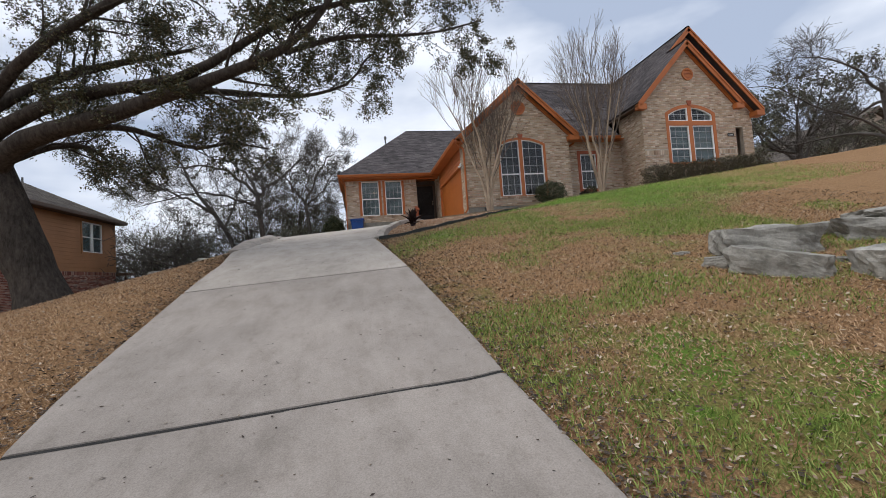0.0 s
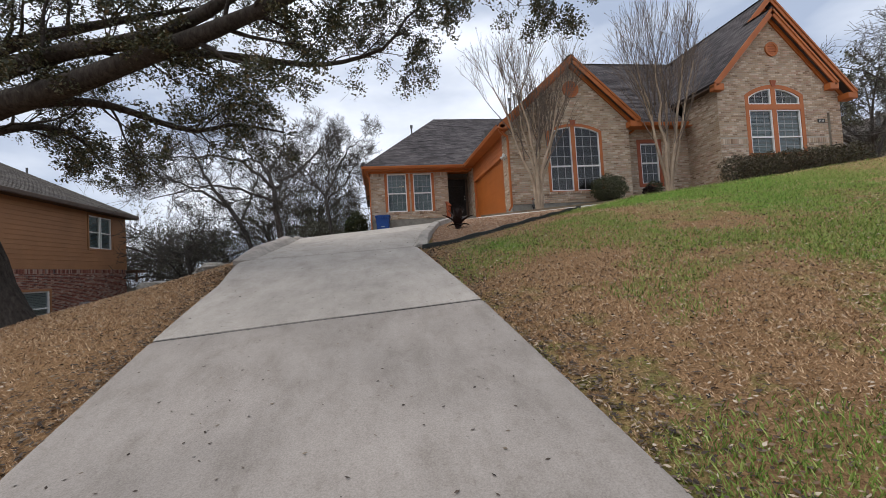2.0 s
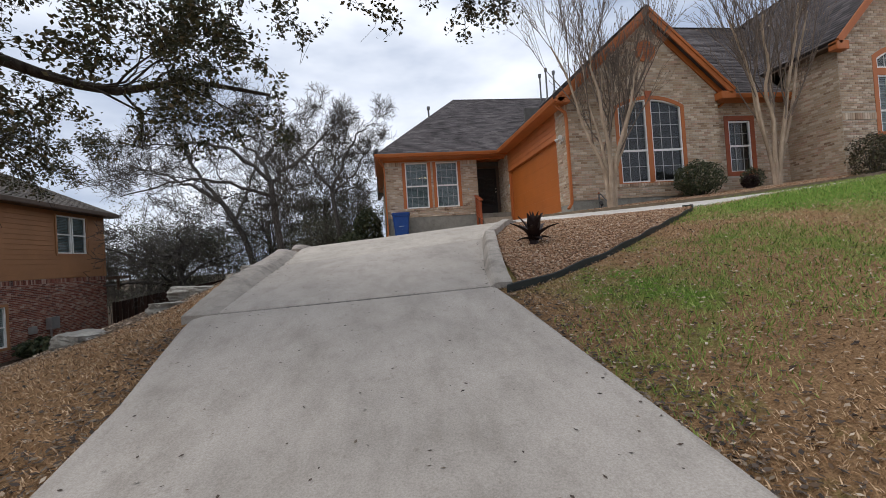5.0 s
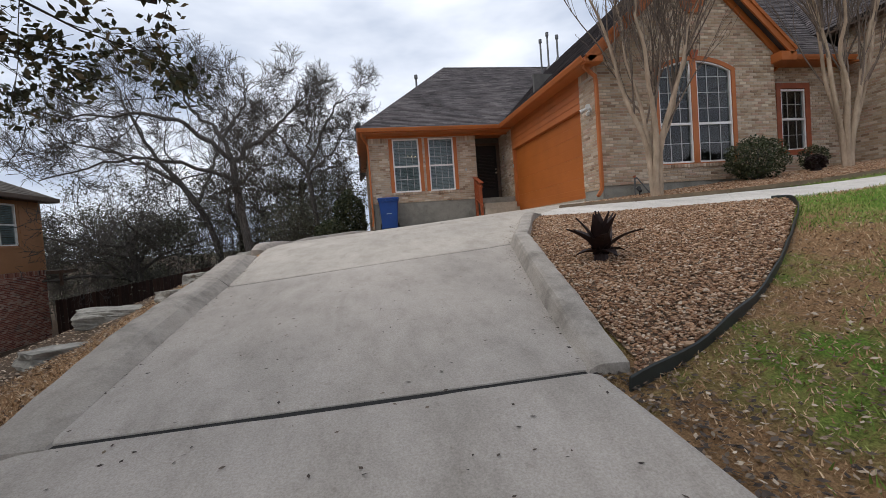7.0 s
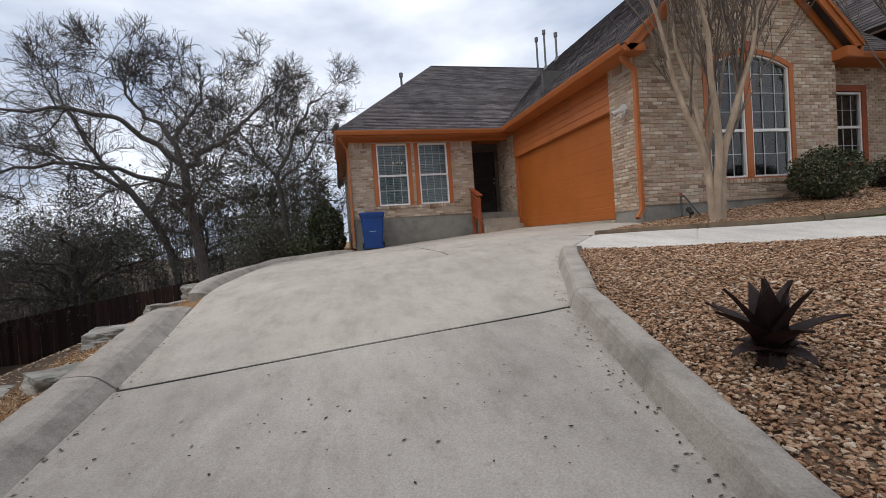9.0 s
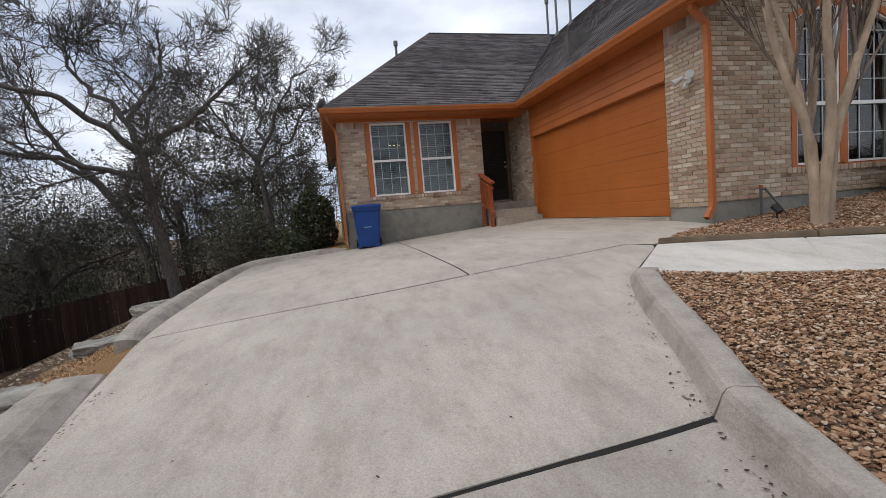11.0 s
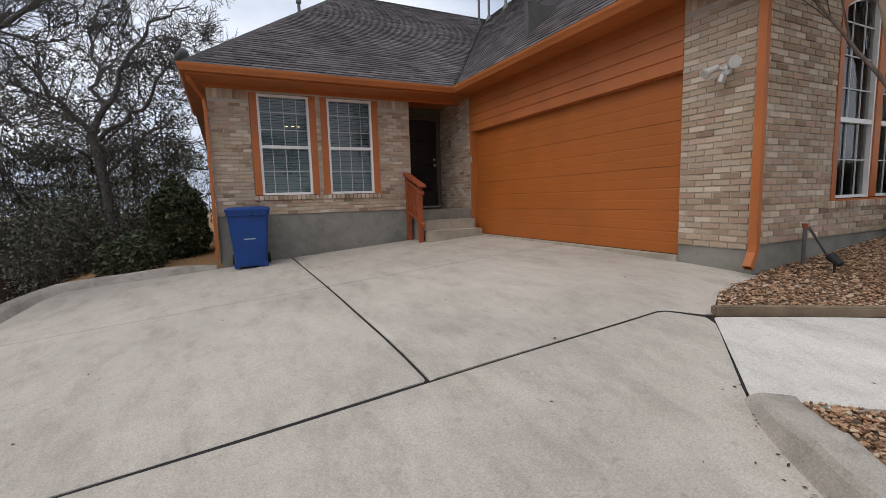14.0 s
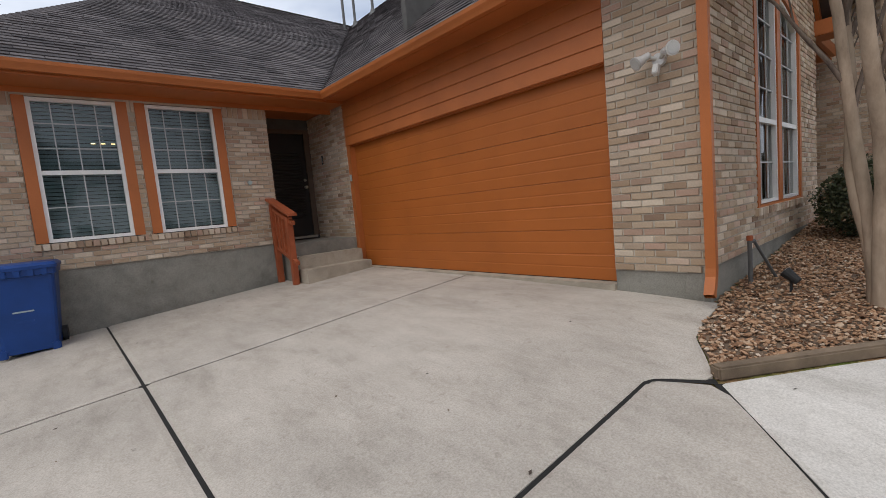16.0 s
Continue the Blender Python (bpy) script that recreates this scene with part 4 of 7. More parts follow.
# plain walls that close the house
part("wall", boxes((14.4, 14.6, PORCH + 0.2, 13.0, 0.0, 4.6)), M["mortar"], house)
part("wall", boxes((-5.02, 14.6, 13.8, 14.0, -0.5, 4.0)), M["mortar"], house)
# plain added rooms behind the windows, their gloom put into the colour
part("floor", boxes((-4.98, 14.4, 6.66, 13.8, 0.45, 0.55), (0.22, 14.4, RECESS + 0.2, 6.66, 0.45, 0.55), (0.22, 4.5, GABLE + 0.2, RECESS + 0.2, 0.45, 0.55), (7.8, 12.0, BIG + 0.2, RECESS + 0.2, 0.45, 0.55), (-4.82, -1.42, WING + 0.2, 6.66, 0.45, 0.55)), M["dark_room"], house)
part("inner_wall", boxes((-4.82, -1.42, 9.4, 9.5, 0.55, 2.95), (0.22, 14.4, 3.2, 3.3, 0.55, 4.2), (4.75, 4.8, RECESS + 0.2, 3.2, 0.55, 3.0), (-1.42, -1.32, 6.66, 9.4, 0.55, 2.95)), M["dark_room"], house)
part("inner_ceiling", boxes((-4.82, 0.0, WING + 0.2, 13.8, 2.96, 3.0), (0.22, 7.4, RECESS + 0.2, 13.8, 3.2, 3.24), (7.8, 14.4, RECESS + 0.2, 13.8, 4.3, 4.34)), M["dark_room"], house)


# ---- roofs ----
def roof_plane(pts, name, label, mat="shingle", owner=None, rise=0.02, expo=0.143, tab=0.31, thick=0.12):
    """A sloping slab with courses of shingle tabs laid on it. pts: its corners, the eave's two first."""
    pts = [Vector(p) for p in pts]
    u = (pts[1] - pts[0]).normalized()
    nrm = sum(((pts[i] - pts[0]).cross(pts[i + 1] - pts[0]) for i in range(1, len(pts) - 1)), Vector()).normalized()
    if nrm.z < 0:
        nrm = -nrm
    v = nrm.cross(u).normalized()
    if v.z < 0:
        v = -v
    flat = [((p - pts[0]).dot(u), (p - pts[0]).dot(v)) for p in pts]
    bm = bmesh.new()
    prism(bm, flat, lambda a, b, w: pts[0] + u * a + v * b - nrm * w, thick)
    slab_ = part(name, bm, M[mat], house if owner is None else owner, label)
    rows = rows_of(flat, [], min(b for a, b in flat), max(b for a, b in flat), expo, tab, 0.5, 0.05)
    q = np.asarray(rows, float)
    n = len(q)
    lift = rise + rng.uniform(-0.004, 0.004, n)
    g = 0.004
    z = np.zeros(n)
    low = q[:, 2] - rng.uniform(0.0, 0.012, n)
    corners = [(q[:, 0] + g, low, z), (q[:, 1] - g, low, z), (q[:, 1] - g, q[:, 3], z), (q[:, 0] + g, q[:, 3], z),
               (q[:, 0] + g, low, lift), (q[:, 1] - g, low, lift), (q[:, 1] - g, q[:, 3] + 0.01, z + 0.006), (q[:, 0] + g, q[:, 3] + 0.01, z + 0.006)]
    U, V, N, O = (np.array(c) for c in (u, v, nrm, pts[0]))
    vs = np.stack([O + a[:, None] * U + b[:, None] * V + c[:, None] * N for a, b, c in corners], 1).reshape(-1, 3)
    f = np.array([(4, 5, 6, 7), (0, 1, 5, 4), (1, 2, 6, 5), (3, 0, 4, 7)])
    fs = (np.arange(n)[:, None, None] * 8 + f[None]).reshape(-1, 4)
    tagged(raw("shingles", vs, fs, M[mat], slab_), kind="stuff")
    return slab_


EZ = 3.04
A = 0.87
roof_plane([(-5.34, 4.85, EZ), (-0.43, 4.85, EZ), (5.06, 12.4, 7.83), (-0.71, 12.4, 7.83)], "roof", "dark weathered shingle hip roof over the wing")
roof_plane([(-5.34, 18.0, EZ), (-5.34, 4.85, EZ), (-0.71, 12.4, 7.83), (-0.71, 15.0, 7.83)], "roof", "dark shingle hip side of the wing")
roof_plane([(-0.43, 4.85, EZ), (-0.43, -1.15, EZ), (2.48, -1.15, 5.6), (2.48, 1.87, 5.6), (5.06, 4.31, 7.84), (5.06, 12.4, 7.84)], "roof", "dark shingle slope above the garage")
roof_plane([(5.08, -1.15, 3.18), (5.08, -0.75, 3.18), (2.48, 1.87, 5.6), (2.48, -1.15, 5.6)], "roof", "dark shingle slope of the small gable")
roof_plane([(5.08, -0.75, 3.18), (7.3, -0.75, 3.18), (7.3, 0.3, 4.14), (10.75, 4.31, 7.83), (5.06, 4.31, 7.83), (2.48, 1.87, 5.6)], "roof", "dark shingle slope above the recessed wall")
roof_plane([(7.3, 0.3, 4.14), (7.3, -2.22, 4.14), (9.95, -2.22, 6.96), (9.95, -1.0, 6.96), (11.2, -1.0, 8.29), (11.2, 4.8, 8.29), (10.75, 4.31, 7.81)], "roof", "dark shingle slope of the front gable")
roof_plane([(12.55, -2.22, 4.2), (12.55, -1.0, 4.2), (9.95, -1.0, 6.96), (9.95, -2.22, 6.96)], "roof", "dark shingle slope of the front gable")
roof_plane([(14.95, -1.0, 4.35), (14.95, 13.0, 4.35), (11.2, 13.0, 8.29), (11.2, -1.0, 8.29)], "roof", "dark shingle slope over the porch")
part("roof_top", boxes((5.08, 11.1, 4.34, 12.4, 7.6, 7.8)), M["shingle"], house)
# ridge caps
for a, b in (((-5.34, 4.85, EZ), (-0.71, 12.4, 7.83)), ((-0.71, 12.4, 7.83), (5.06, 12.4, 7.83)), ((2.48, 1.87, 5.6), (5.06, 4.31, 7.84)), ((2.48, -1.15, 5.6), (2.48, 1.87, 5.6)), ((5.06, 4.31, 7.84), (10.75, 4.31, 7.84)), ((9.95, -2.22, 6.96), (9.95, -1.0, 6.96)), ((11.2, -1.0, 8.29), (11.2, 8.0, 8.29))):
    a, b = Vector(a), Vector(b)
    n = int((b - a).length / 0.16)
    for k in range(n):
        bm = bmesh.new()
        p, q = a.lerp(b, k / n), a.lerp(b, (k + 1.25) / n)
        side = (q - p).cross(Vector((0, 0, 1))).normalized() * 0.13
        down = Vector((0, 0, -0.075))
        up = Vector((0, 0, 0.042 - 0.0))
        lo = Vector((0, 0, 0.03))
        vs = [bm.verts.new(c) for c in (p + side + down + up, p + up, p - side + down + up, q + side + down + lo, q + lo, q - side + down + lo)]
        bm.faces.new((vs[0], vs[1], vs[4], vs[3])), bm.faces.new((vs[1], vs[2], vs[5], vs[4])), bm.faces.new((vs[0], vs[1], vs[2]))
        part("ridge_cap", bm, M["shingle"], house)


def gutter(path, label="burnt-orange metal gutter"):
    """A K-style gutter; out is to the right of the way."""
    prof = [(0.0, 0.0), (0.07, 0.0), (0.085, 0.035), (0.108, 0.075), (0.115, 0.115), (0.105, 0.115), (0.098, 0.08), (0.06, 0.012), (0.008, 0.012), (0.008, 0.1), (0.0, 0.1)]
    vs, fs = sweep(path, prof)
    bm = bmesh.new()
    bv = [bm.verts.new(v) for v in vs]
    for f in fs:
        bm.faces.new([bv[i] for i in f])
    bmesh.ops.recalc_face_normals(bm, faces=bm.faces)
    return part("gutter", bm, M["orange"], house, label)


gutter([(-5.3, 9.0, 2.93), (-5.3, 4.89, 2.93), (-0.40, 4.89, 2.93), (-0.40, -1.13, 2.93)])
gutter([(5.1, -0.72, 3.07), (7.3, -0.72, 3.07)])
# soffits and fascias
for d in ((-5.3, -0.02, 4.9, WING, 2.9, 2.96), (-0.39, -0.002, -1.12, 4.9, 2.95, 2.99), (-5.3, -5.02, WING, 13.8, 2.9, 2.96)):
    part("soffit", boxes(d), M["orange"], house)
part("soffit", boxes((4.75, 7.55, -0.7, RECESS, 3.06, 3.1)), M["orange"], house)
for d in ((-0.39, -0.36, -1.12, 4.9, 2.93, 3.06), (-5.3, -0.39, 4.9, 4.93, 2.93, 3.06)):
    part("fascia", boxes(d), M["orange"], house)
part("soffit", boxes((7.3, 7.6, -2.2, 0.3, 4.0, 4.05)), M["n_trim"], house)


def rake(a, b, y, out, width=0.2, name="rake_board"):
    """Boards that follow a gable's slope: the barge board, its cap and the frieze on the wall."""
    (x0, z0), (x1, z1) = a, b
    d = Vector((x1 - x0, z1 - z0)).normalized()
    n = Vector((d.y, -d.x)) if d.x > 0 else Vector((-d.y, d.x))
    if n.y > 0:
        n = -n
    pts = [(x0, z0), (x1, z1), (x1 + n.x * width, z1 + n.y * width), (x0 + n.x * width, z0 + n.y * width)]
    board(pts, lambda u, v, w: (u, y + w, v), 0.04, name)
    cap = [(x0, z0), (x1, z1), (x1 + n.x * 0.07, z1 + n.y * 0.07), (x0 + n.x * 0.07, z0 + n.y * 0.07)]
    board(cap, lambda u, v, w: (u, y - 0.03 + w, v), 0.028, "rake_cap")
    low, high = 0.06, 0.11
    sof = [(x0 + n.x * low, z0 + n.y * low), (x1 + n.x * low, z1 + n.y * low), (x1 + n.x * high, z1 + n.y * high), (x0 + n.x * high, z0 + n.y * high)]
    board(sof, lambda u, v, w: (u, y + 0.04 + w, v), out - 0.04, "rake_soffit")
    fz = [(x0 + n.x * 0.1, z0 + n.y * 0.1), (x1 + n.x * 0.1, z1 + n.y * 0.1), (x1 + n.x * 0.27, z1 + n.y * 0.27), (x0 + n.x * 0.27, z0 + n.y * 0.27)]
    board(fz, lambda u, v, w: (u, y + out - 0.05 + w, v), 0.05, "rake_frieze")


for a, b, y, out in (((-0.43, EZ), (2.48, 5.6), -1.16, 0.278), ((5.08, 3.2), (2.48, 5.6), -1.16, 0.278), ((7.3, 4.14), (9.95, 6.96), -2.23, 0.248), ((12.55, 4.2), (9.95, 6.96), -2.23, 0.248),
                     ((9.8, 6.8), (11.2, 8.29), -1.01, 0.45), ((14.95, 4.35), (11.2, 8.29), -1.01, 0.45)):
    rake(a, b, y, out)
# boxed eave ends
for x0, x1, y0, y1, z0, z1 in ((4.62, 5.08, -1.16, -0.70, 2.92, 3.14), (7.3, 7.7, -2.23, -1.98, 3.86, 4.1), (12.15, 12.55, -2.23, -1.98, 3.92, 4.16), (14.5, 14.95, -1.01, -0.56, 4.05, 4.3), (-0.42, -0.0, -1.16, -0.88, 2.9, 3.05)):
    part("eave_return", boxes((x0, x1, y0, y1, z0, z1), bevel=0.012), M["orange"], house)


def downspout(path, label, w=0.075, d=0.055):
    """A rectangular pipe along a path, open at its foot."""
    bm = bmesh.new()
    rings = []
    for i, p in enumerate(path):
        p = Vector(p)
        d0 = (p - Vector(path[i - 1])) if i else (Vector(path[1]) - p)
        d1 = (Vector(path[i + 1]) - p) if i + 1 < len(path) else d0
        t = (d0.normalized() + d1.normalized()).normalized()
        s = Vector((0, 1, 0)) if abs(t.y) < 0.6 else Vector((1, 0, 0))
        o = t.cross(s).normalized()
        s = o.cross(t).normalized()
        rings.append([bm.verts.new(p + s * a + o * b) for a, b in ((-w / 2, -d / 2), (w / 2, -d / 2), (w / 2, d / 2), (-w / 2, d / 2))])
    for r, q in zip(rings, rings[1:]):
        for i in range(4):
            bm.faces.new((r[i], r[(i + 1) % 4], q[(i + 1) % 4], q[i]))
    bmesh.ops.recalc_face_normals(bm, faces=bm.faces)
    return part("downspout", bm, M["orange"], house, label)


downspout([(-0.36, -0.95, 2.98), (-0.33, -0.93, 2.85), (-0.07, -0.89, 2.68), (-0.05, -0.885, 2.5), (-0.05, -0.885, 0.2), (-0.065, -0.885, 0.12), (-0.17, -0.9, -0.02)], "burnt-orange rectangular downspout", 0.08, 0.065)
downspout([(-5.28, 5.0, 2.95), (-5.26, 5.05, 2.85), (-5.08, 5.4, 2.62), (-5.06, 5.42, 2.4), (-5.06, 5.42, 0.0), (-5.1, 5.42, -0.2)], "brown downspout at the wing corner")
downspout([(5.1, -0.75, 3.05), (5.05, -0.6, 2.9), (4.78, -0.36, 2.75), (4.77, -0.33, 2.5), (4.77, -0.33, 0.3)], "brown downspout in the recess corner", 0.07, 0.05)


def vent_pipe(x, y, z0, z1, r=0.05, cap=True):
    t = thing("vent_pipe", (x, y, z0), "dark metal plumbing vent pipe on the roof", "vent pipe", "roof vents")
    bm = bmesh.new()
    cyl(bm, (x, y, z0), (x, y, z1), r)
    part("pipe", bm, M["steel"], t)
    bm = bmesh.new()
    cyl(bm, (x, y, z0), (x, y, z0 + 0.22), r + 0.09, r + 0.01)
    part("flashing", bm, M["steel"], t)
    if cap:
        bm = bmesh.new()
        cyl(bm, (x, y, z1 - 0.02), (x, y, z1 + 0.16), r + 0.035)
        part("cap", bm, M["steel"], t)


def garage_z(x):
    return EZ + A * (x + 0.43)


vent_pipe(-2.25, 11.9, 6.2, 7.15)
for x, y, h in ((4.24, 11.5, 1.65), (4.49, 11.2, 1.65), (4.42, 10.0, 1.05)):
    vent_pipe(x, y, garage_z(x) - 0.05, garage_z(x) + h, 0.045)


# ---- things by the entry ----
def wheelie_bin(at, turn):
    t = thing("recycling_bin", at, "blue plastic wheeled recycling bin against the foundation", "bin")
    m = Matrix.Translation(at) @ Matrix.Rotation(turn, 4, "Z") @ Matrix.Diagonal((1.16, 1.1, 1.06, 1))

    def ring(bm, z, w, d, y0=0.0, r=0.05):
        pts = []
        for cx, cy, a0 in ((w / 2 - r, d / 2 - r, 0), (-w / 2 + r, d / 2 - r, 90), (-w / 2 + r, -d / 2 + r, 180), (w / 2 - r, -d / 2 + r, 270)):
            for k in range(4):
                a = radians(a0 + 30 * k)
                pts.append(bm.verts.new(m @ Vector((cx + r * math.cos(a), y0 + cy + r * math.sin(a), z))))
        return pts

    def loft(*levels):
        bm = bmesh.new()
        rs = [ring(bm, *lv) for lv in levels]
        n = len(rs[0])
        for a, b in zip(rs, rs[1:]):
            for i in range(n):
                bm.faces.new((a[i], a[(i + 1) % n], b[(i + 1) % n], b[i]))
        bm.faces.new(rs[0][::-1]), bm.faces.new(rs[-1])
        bmesh.ops.recalc_face_normals(bm, faces=bm.faces)
        return bm
    bm = loft((0.03, 0.44, 0.46), (0.25, 0.47, 0.5), (0.6, 0.52, 0.56), (0.86, 0.555, 0.6), (0.865, 0.59, 0.64), (0.93, 0.6, 0.65))
    part("body", bm, M["blue"], t)
    bm = loft((0.932, 0.62, 0.67, -0.005), (0.965, 0.625, 0.675, -0.005), (0.995, 0.57, 0.6), (1.005, 0.4, 0.42))
    part("lid", bm, M["blue"], t, "slightly domed blue lid")
    for k in range(5):
        bm = bmesh.new()
        box(bm, -0.22 + 0.1 * k, -0.17 + 0.1 * k, -0.345, -0.32, 0.86, 0.93, bevel=0.006, m=m)
        part("rim_rib", bm, M["blue"], t)
    bm = bmesh.new()
    box(bm, -0.085, 0.085, -0.262, -0.235, 0.34, 0.52, bevel=0.02, m=m)
    part("grab_pocket", bm, M["blue"], t)
    bm = bmesh.new()
    box(bm, -0.08, 0.08, -0.275, -0.262, 0.475, 0.492, bevel=0.004, m=m)
    part("label_strip", bm, M["blind"], t, "pale printed strip")
    for s in (-1, 1):
        bm = bmesh.new()
        box(bm, s * 0.20 - 0.035, s * 0.20 + 0.035, -0.25, -0.21, 0.0, 0.1, bevel=0.01, m=m)
        part("foot", bm, M["blue"], t)
        bm = bmesh.new()
        cyl(bm, m @ Vector((s * 0.23, 0.22, 0.1)), m @ Vector((s * 0.275, 0.22, 0.1)), 0.1, n=20)
        part("wheel", bm, M["rubber"], t)
    bm = bmesh.new()
    cyl(bm, m @ Vector((-0.24, 0.36, 0.94)), m @ Vector((0.24, 0.36, 0.94)), 0.014, n=8)
    part("handle", bm, M["blue"], t)


wheelie_bin((-4.52, 5.06, land1(-4.5, 5.1)), radians(-4))


def hand_rail():
    t = thing("hand_rail", (-1.32, 5.0, land1(-1.32, 5.0)), "red-brown painted wooden stair rail with balusters", "railing")
    for y, top in ((4.76, 1.0), (5.38, 1.24)):
        z0 = land1(-1.33, y)
        part("post", boxes((-1.375, -1.285, y - 0.045, y + 0.045, z0, top), bevel=0.006), M["rail"], t)
    lo, hi = Vector((-1.33, 4.6, 0.99)), Vector((-1.33, 5.46, 1.29))
    for off, w, h, name in ((0.035, 0.075, 0.02, "top_rail"), (-0.1, 0.03, 0.03, "upper_rail"), (-0.74, 0.03, 0.03, "lower_rail")):
        bm = bmesh.new()
        prism(bm, [(lo.y, lo.z + off - h), (hi.y, hi.z + off - h), (hi.y, hi.z + off + h), (lo.y, lo.z + off + h)], lambda u, v, d: (-1.33 - w + d, u, v), 2 * w)
        part(name, bm, M["rail"], t)
    for k in range(4):
        y = 4.88 + 0.125 * k
        z = lo.z + (y - lo.y) * 0.349
        part("baluster", boxes((-1.35, -1.312, y - 0.019, y + 0.019, z - 0.72, z - 0.08)), M["rail"], t)


hand_rail()


def flood_light(at):
    x, y, z = at
    t = thing("flood_light", at, "twin grey outdoor flood light with motion sensor on the brick pier", "light")
    bm = bmesh.new()
    cyl(bm, (x, y, z), (x - 0.035, y, z), 0.06, 0.055, 18)
    part("mounting_plate", bm, M["grey_paint"], t)
    for s, lens_dir in ((-1, Vector((-0.62, -0.7, -0.12))), (1, Vector((-0.72, 0.42, -0.45)))):
        a = Vector((x - 0.03, y + s * 0.02, z + 0.01))
        b = a + Vector((-0.05, s * 0.055, 0.03))
        bm = bmesh.new()
        cyl(bm, a, b, 0.016, n=10)
        d = lens_dir.normalized()
        arm = part("arm", bm, M["grey_paint"], t)
        bm = bmesh.new()
        cyl(bm, b - d * 0.02, b + d * 0.06, 0.03, 0.036, 18)
        cyl(bm, b + d * 0.06, b + d * 0.135, 0.038, 0.062, 18)
        headp = part("lamp_head", bm, M["grey_paint"], t, smooth=False)
        bm = bmesh.new()
        cyl(bm, b + d * 0.128, b + d * 0.139, 0.054, 0.05, 18)
        part("lens", bm, M["lens"], headp, "clear glass lens")
    bm = bmesh.new()
    box(bm, -0.03, 0.03, -0.025, 0.025, -0.075, 0.02, bevel=0.008, m=Matrix.Translation((x - 0.075, y, z - 0.07)) @ Matrix.Rotation(radians(25), 4, "Y"))
    part("sensor", bm, M["grey_paint"], t)


flood_light((-0.011, -0.52, 2.03))


def wall_fixture(name, at, dims, mat, label, category):
    x, y, z = at
    t = thing(name, at, label, category)
    part("case", boxes((x - dims[0], x, y - dims[1] / 2, y + dims[1] / 2, z - dims[2] / 2, z + dims[2] / 2), bevel=0.006), M[mat], t)
    return t


k = wall_fixture("keypad", (-0.0, 4.94, 1.6), (0.02, 0.05, 0.12), "blind", "pale garage keypad on the orange jamb", "keypad")
for r in range(3):
    part("key_row", boxes((-0.023, -0.02, 4.925, 4.955, 1.565 + 0.022 * r, 1.577 + 0.022 * r)), M["grey_paint"], k)
k = wall_fixture("house_number", (-0.008, 5.95, 2.06), (0.012, 0.07, 0.17), "edging", "small dark plaque with one white numeral", "sign")
part("number_mark", boxes((-0.023, -0.02, 5.938, 5.962, 2.01, 2.11)), M["lens"], k)
t = thing("doorbell", (-1.62, WING - 0.008, 1.62), "small white round chime cover on brick", "doorbell")
bm = bmesh.new()
cyl(bm, (-1.62, WING - 0.006, 1.62), (-1.62, WING - 0.04, 1.62), 0.04, 0.034)
part("cover", bm, M["blind"], t)


def satellite_dish(at):
    x, y, z = at
    t = thing("satellite_dish", at, "dark grey satellite dish on the eave corner", "dish")
    bm = bmesh.new()
    n, rings = 20, []
    d = Vector((-0.75, 0.35, 0.45)).normalized()
    q = d.to_track_quat("Z", "Y")
    c = Vector((x, y, z + 0.2))
    for r, h in ((0.02, 0), (0.08, 0.01), (0.15, 0.035), (0.195, 0.065), (0.2, 0.058), (0.15, 0.024), (0.02, -0.012)):
        rings.append([bm.verts.new(c + q @ Vector((r * math.cos(2 * math.pi * i / n), r * 0.9 * math.sin(2 * math.pi * i / n), h))) for i in range(n)])
    for a, b in zip(rings, rings[1:]):
        for i in range(n):
            bm.faces.new((a[i], a[(i + 1) % n], b[(i + 1) % n], b[i]))
    part("reflector", bm, M["steel"], t, smooth=True)
    bm = bmesh.new()
    cyl(bm, (x, y, z - 0.06), c, 0.018, n=8)
    part("mast", bm, M["steel"], t)
    bm = bmesh.new()
    cyl(bm, c - q @ Vector((0, 0.2, 0)), c + q @ Vector((0, -0.05, 0.3)), 0.01, n=6)
    part("feed_arm", bm, M["steel"], t)


satellite_dish((-5.3, 5.35, 3.02))


def ceiling_lamp(at):
    x, y, z = at
    t = thing("ceiling_lamp", at, "lit warm ceiling fixture seen through the blinds", "lamp")
    bm = bmesh.new()
    cyl(bm, (x, y, z), (x, y, z - 0.35), 0.015, n=8)
    part("rod", bm, M["brass"], t)
    for s in (-1, 0, 1):
        bm = bmesh.new()
        bmesh.ops.create_icosphere(bm, subdivisions=2, radius=0.035, matrix=Matrix.Translation((x + 0.14 * s, y, z - 0.4)))
        part("bulb", bm, M["bulb"], t, smooth=True)


ceiling_lamp((-3.3, 7.6, 2.96))

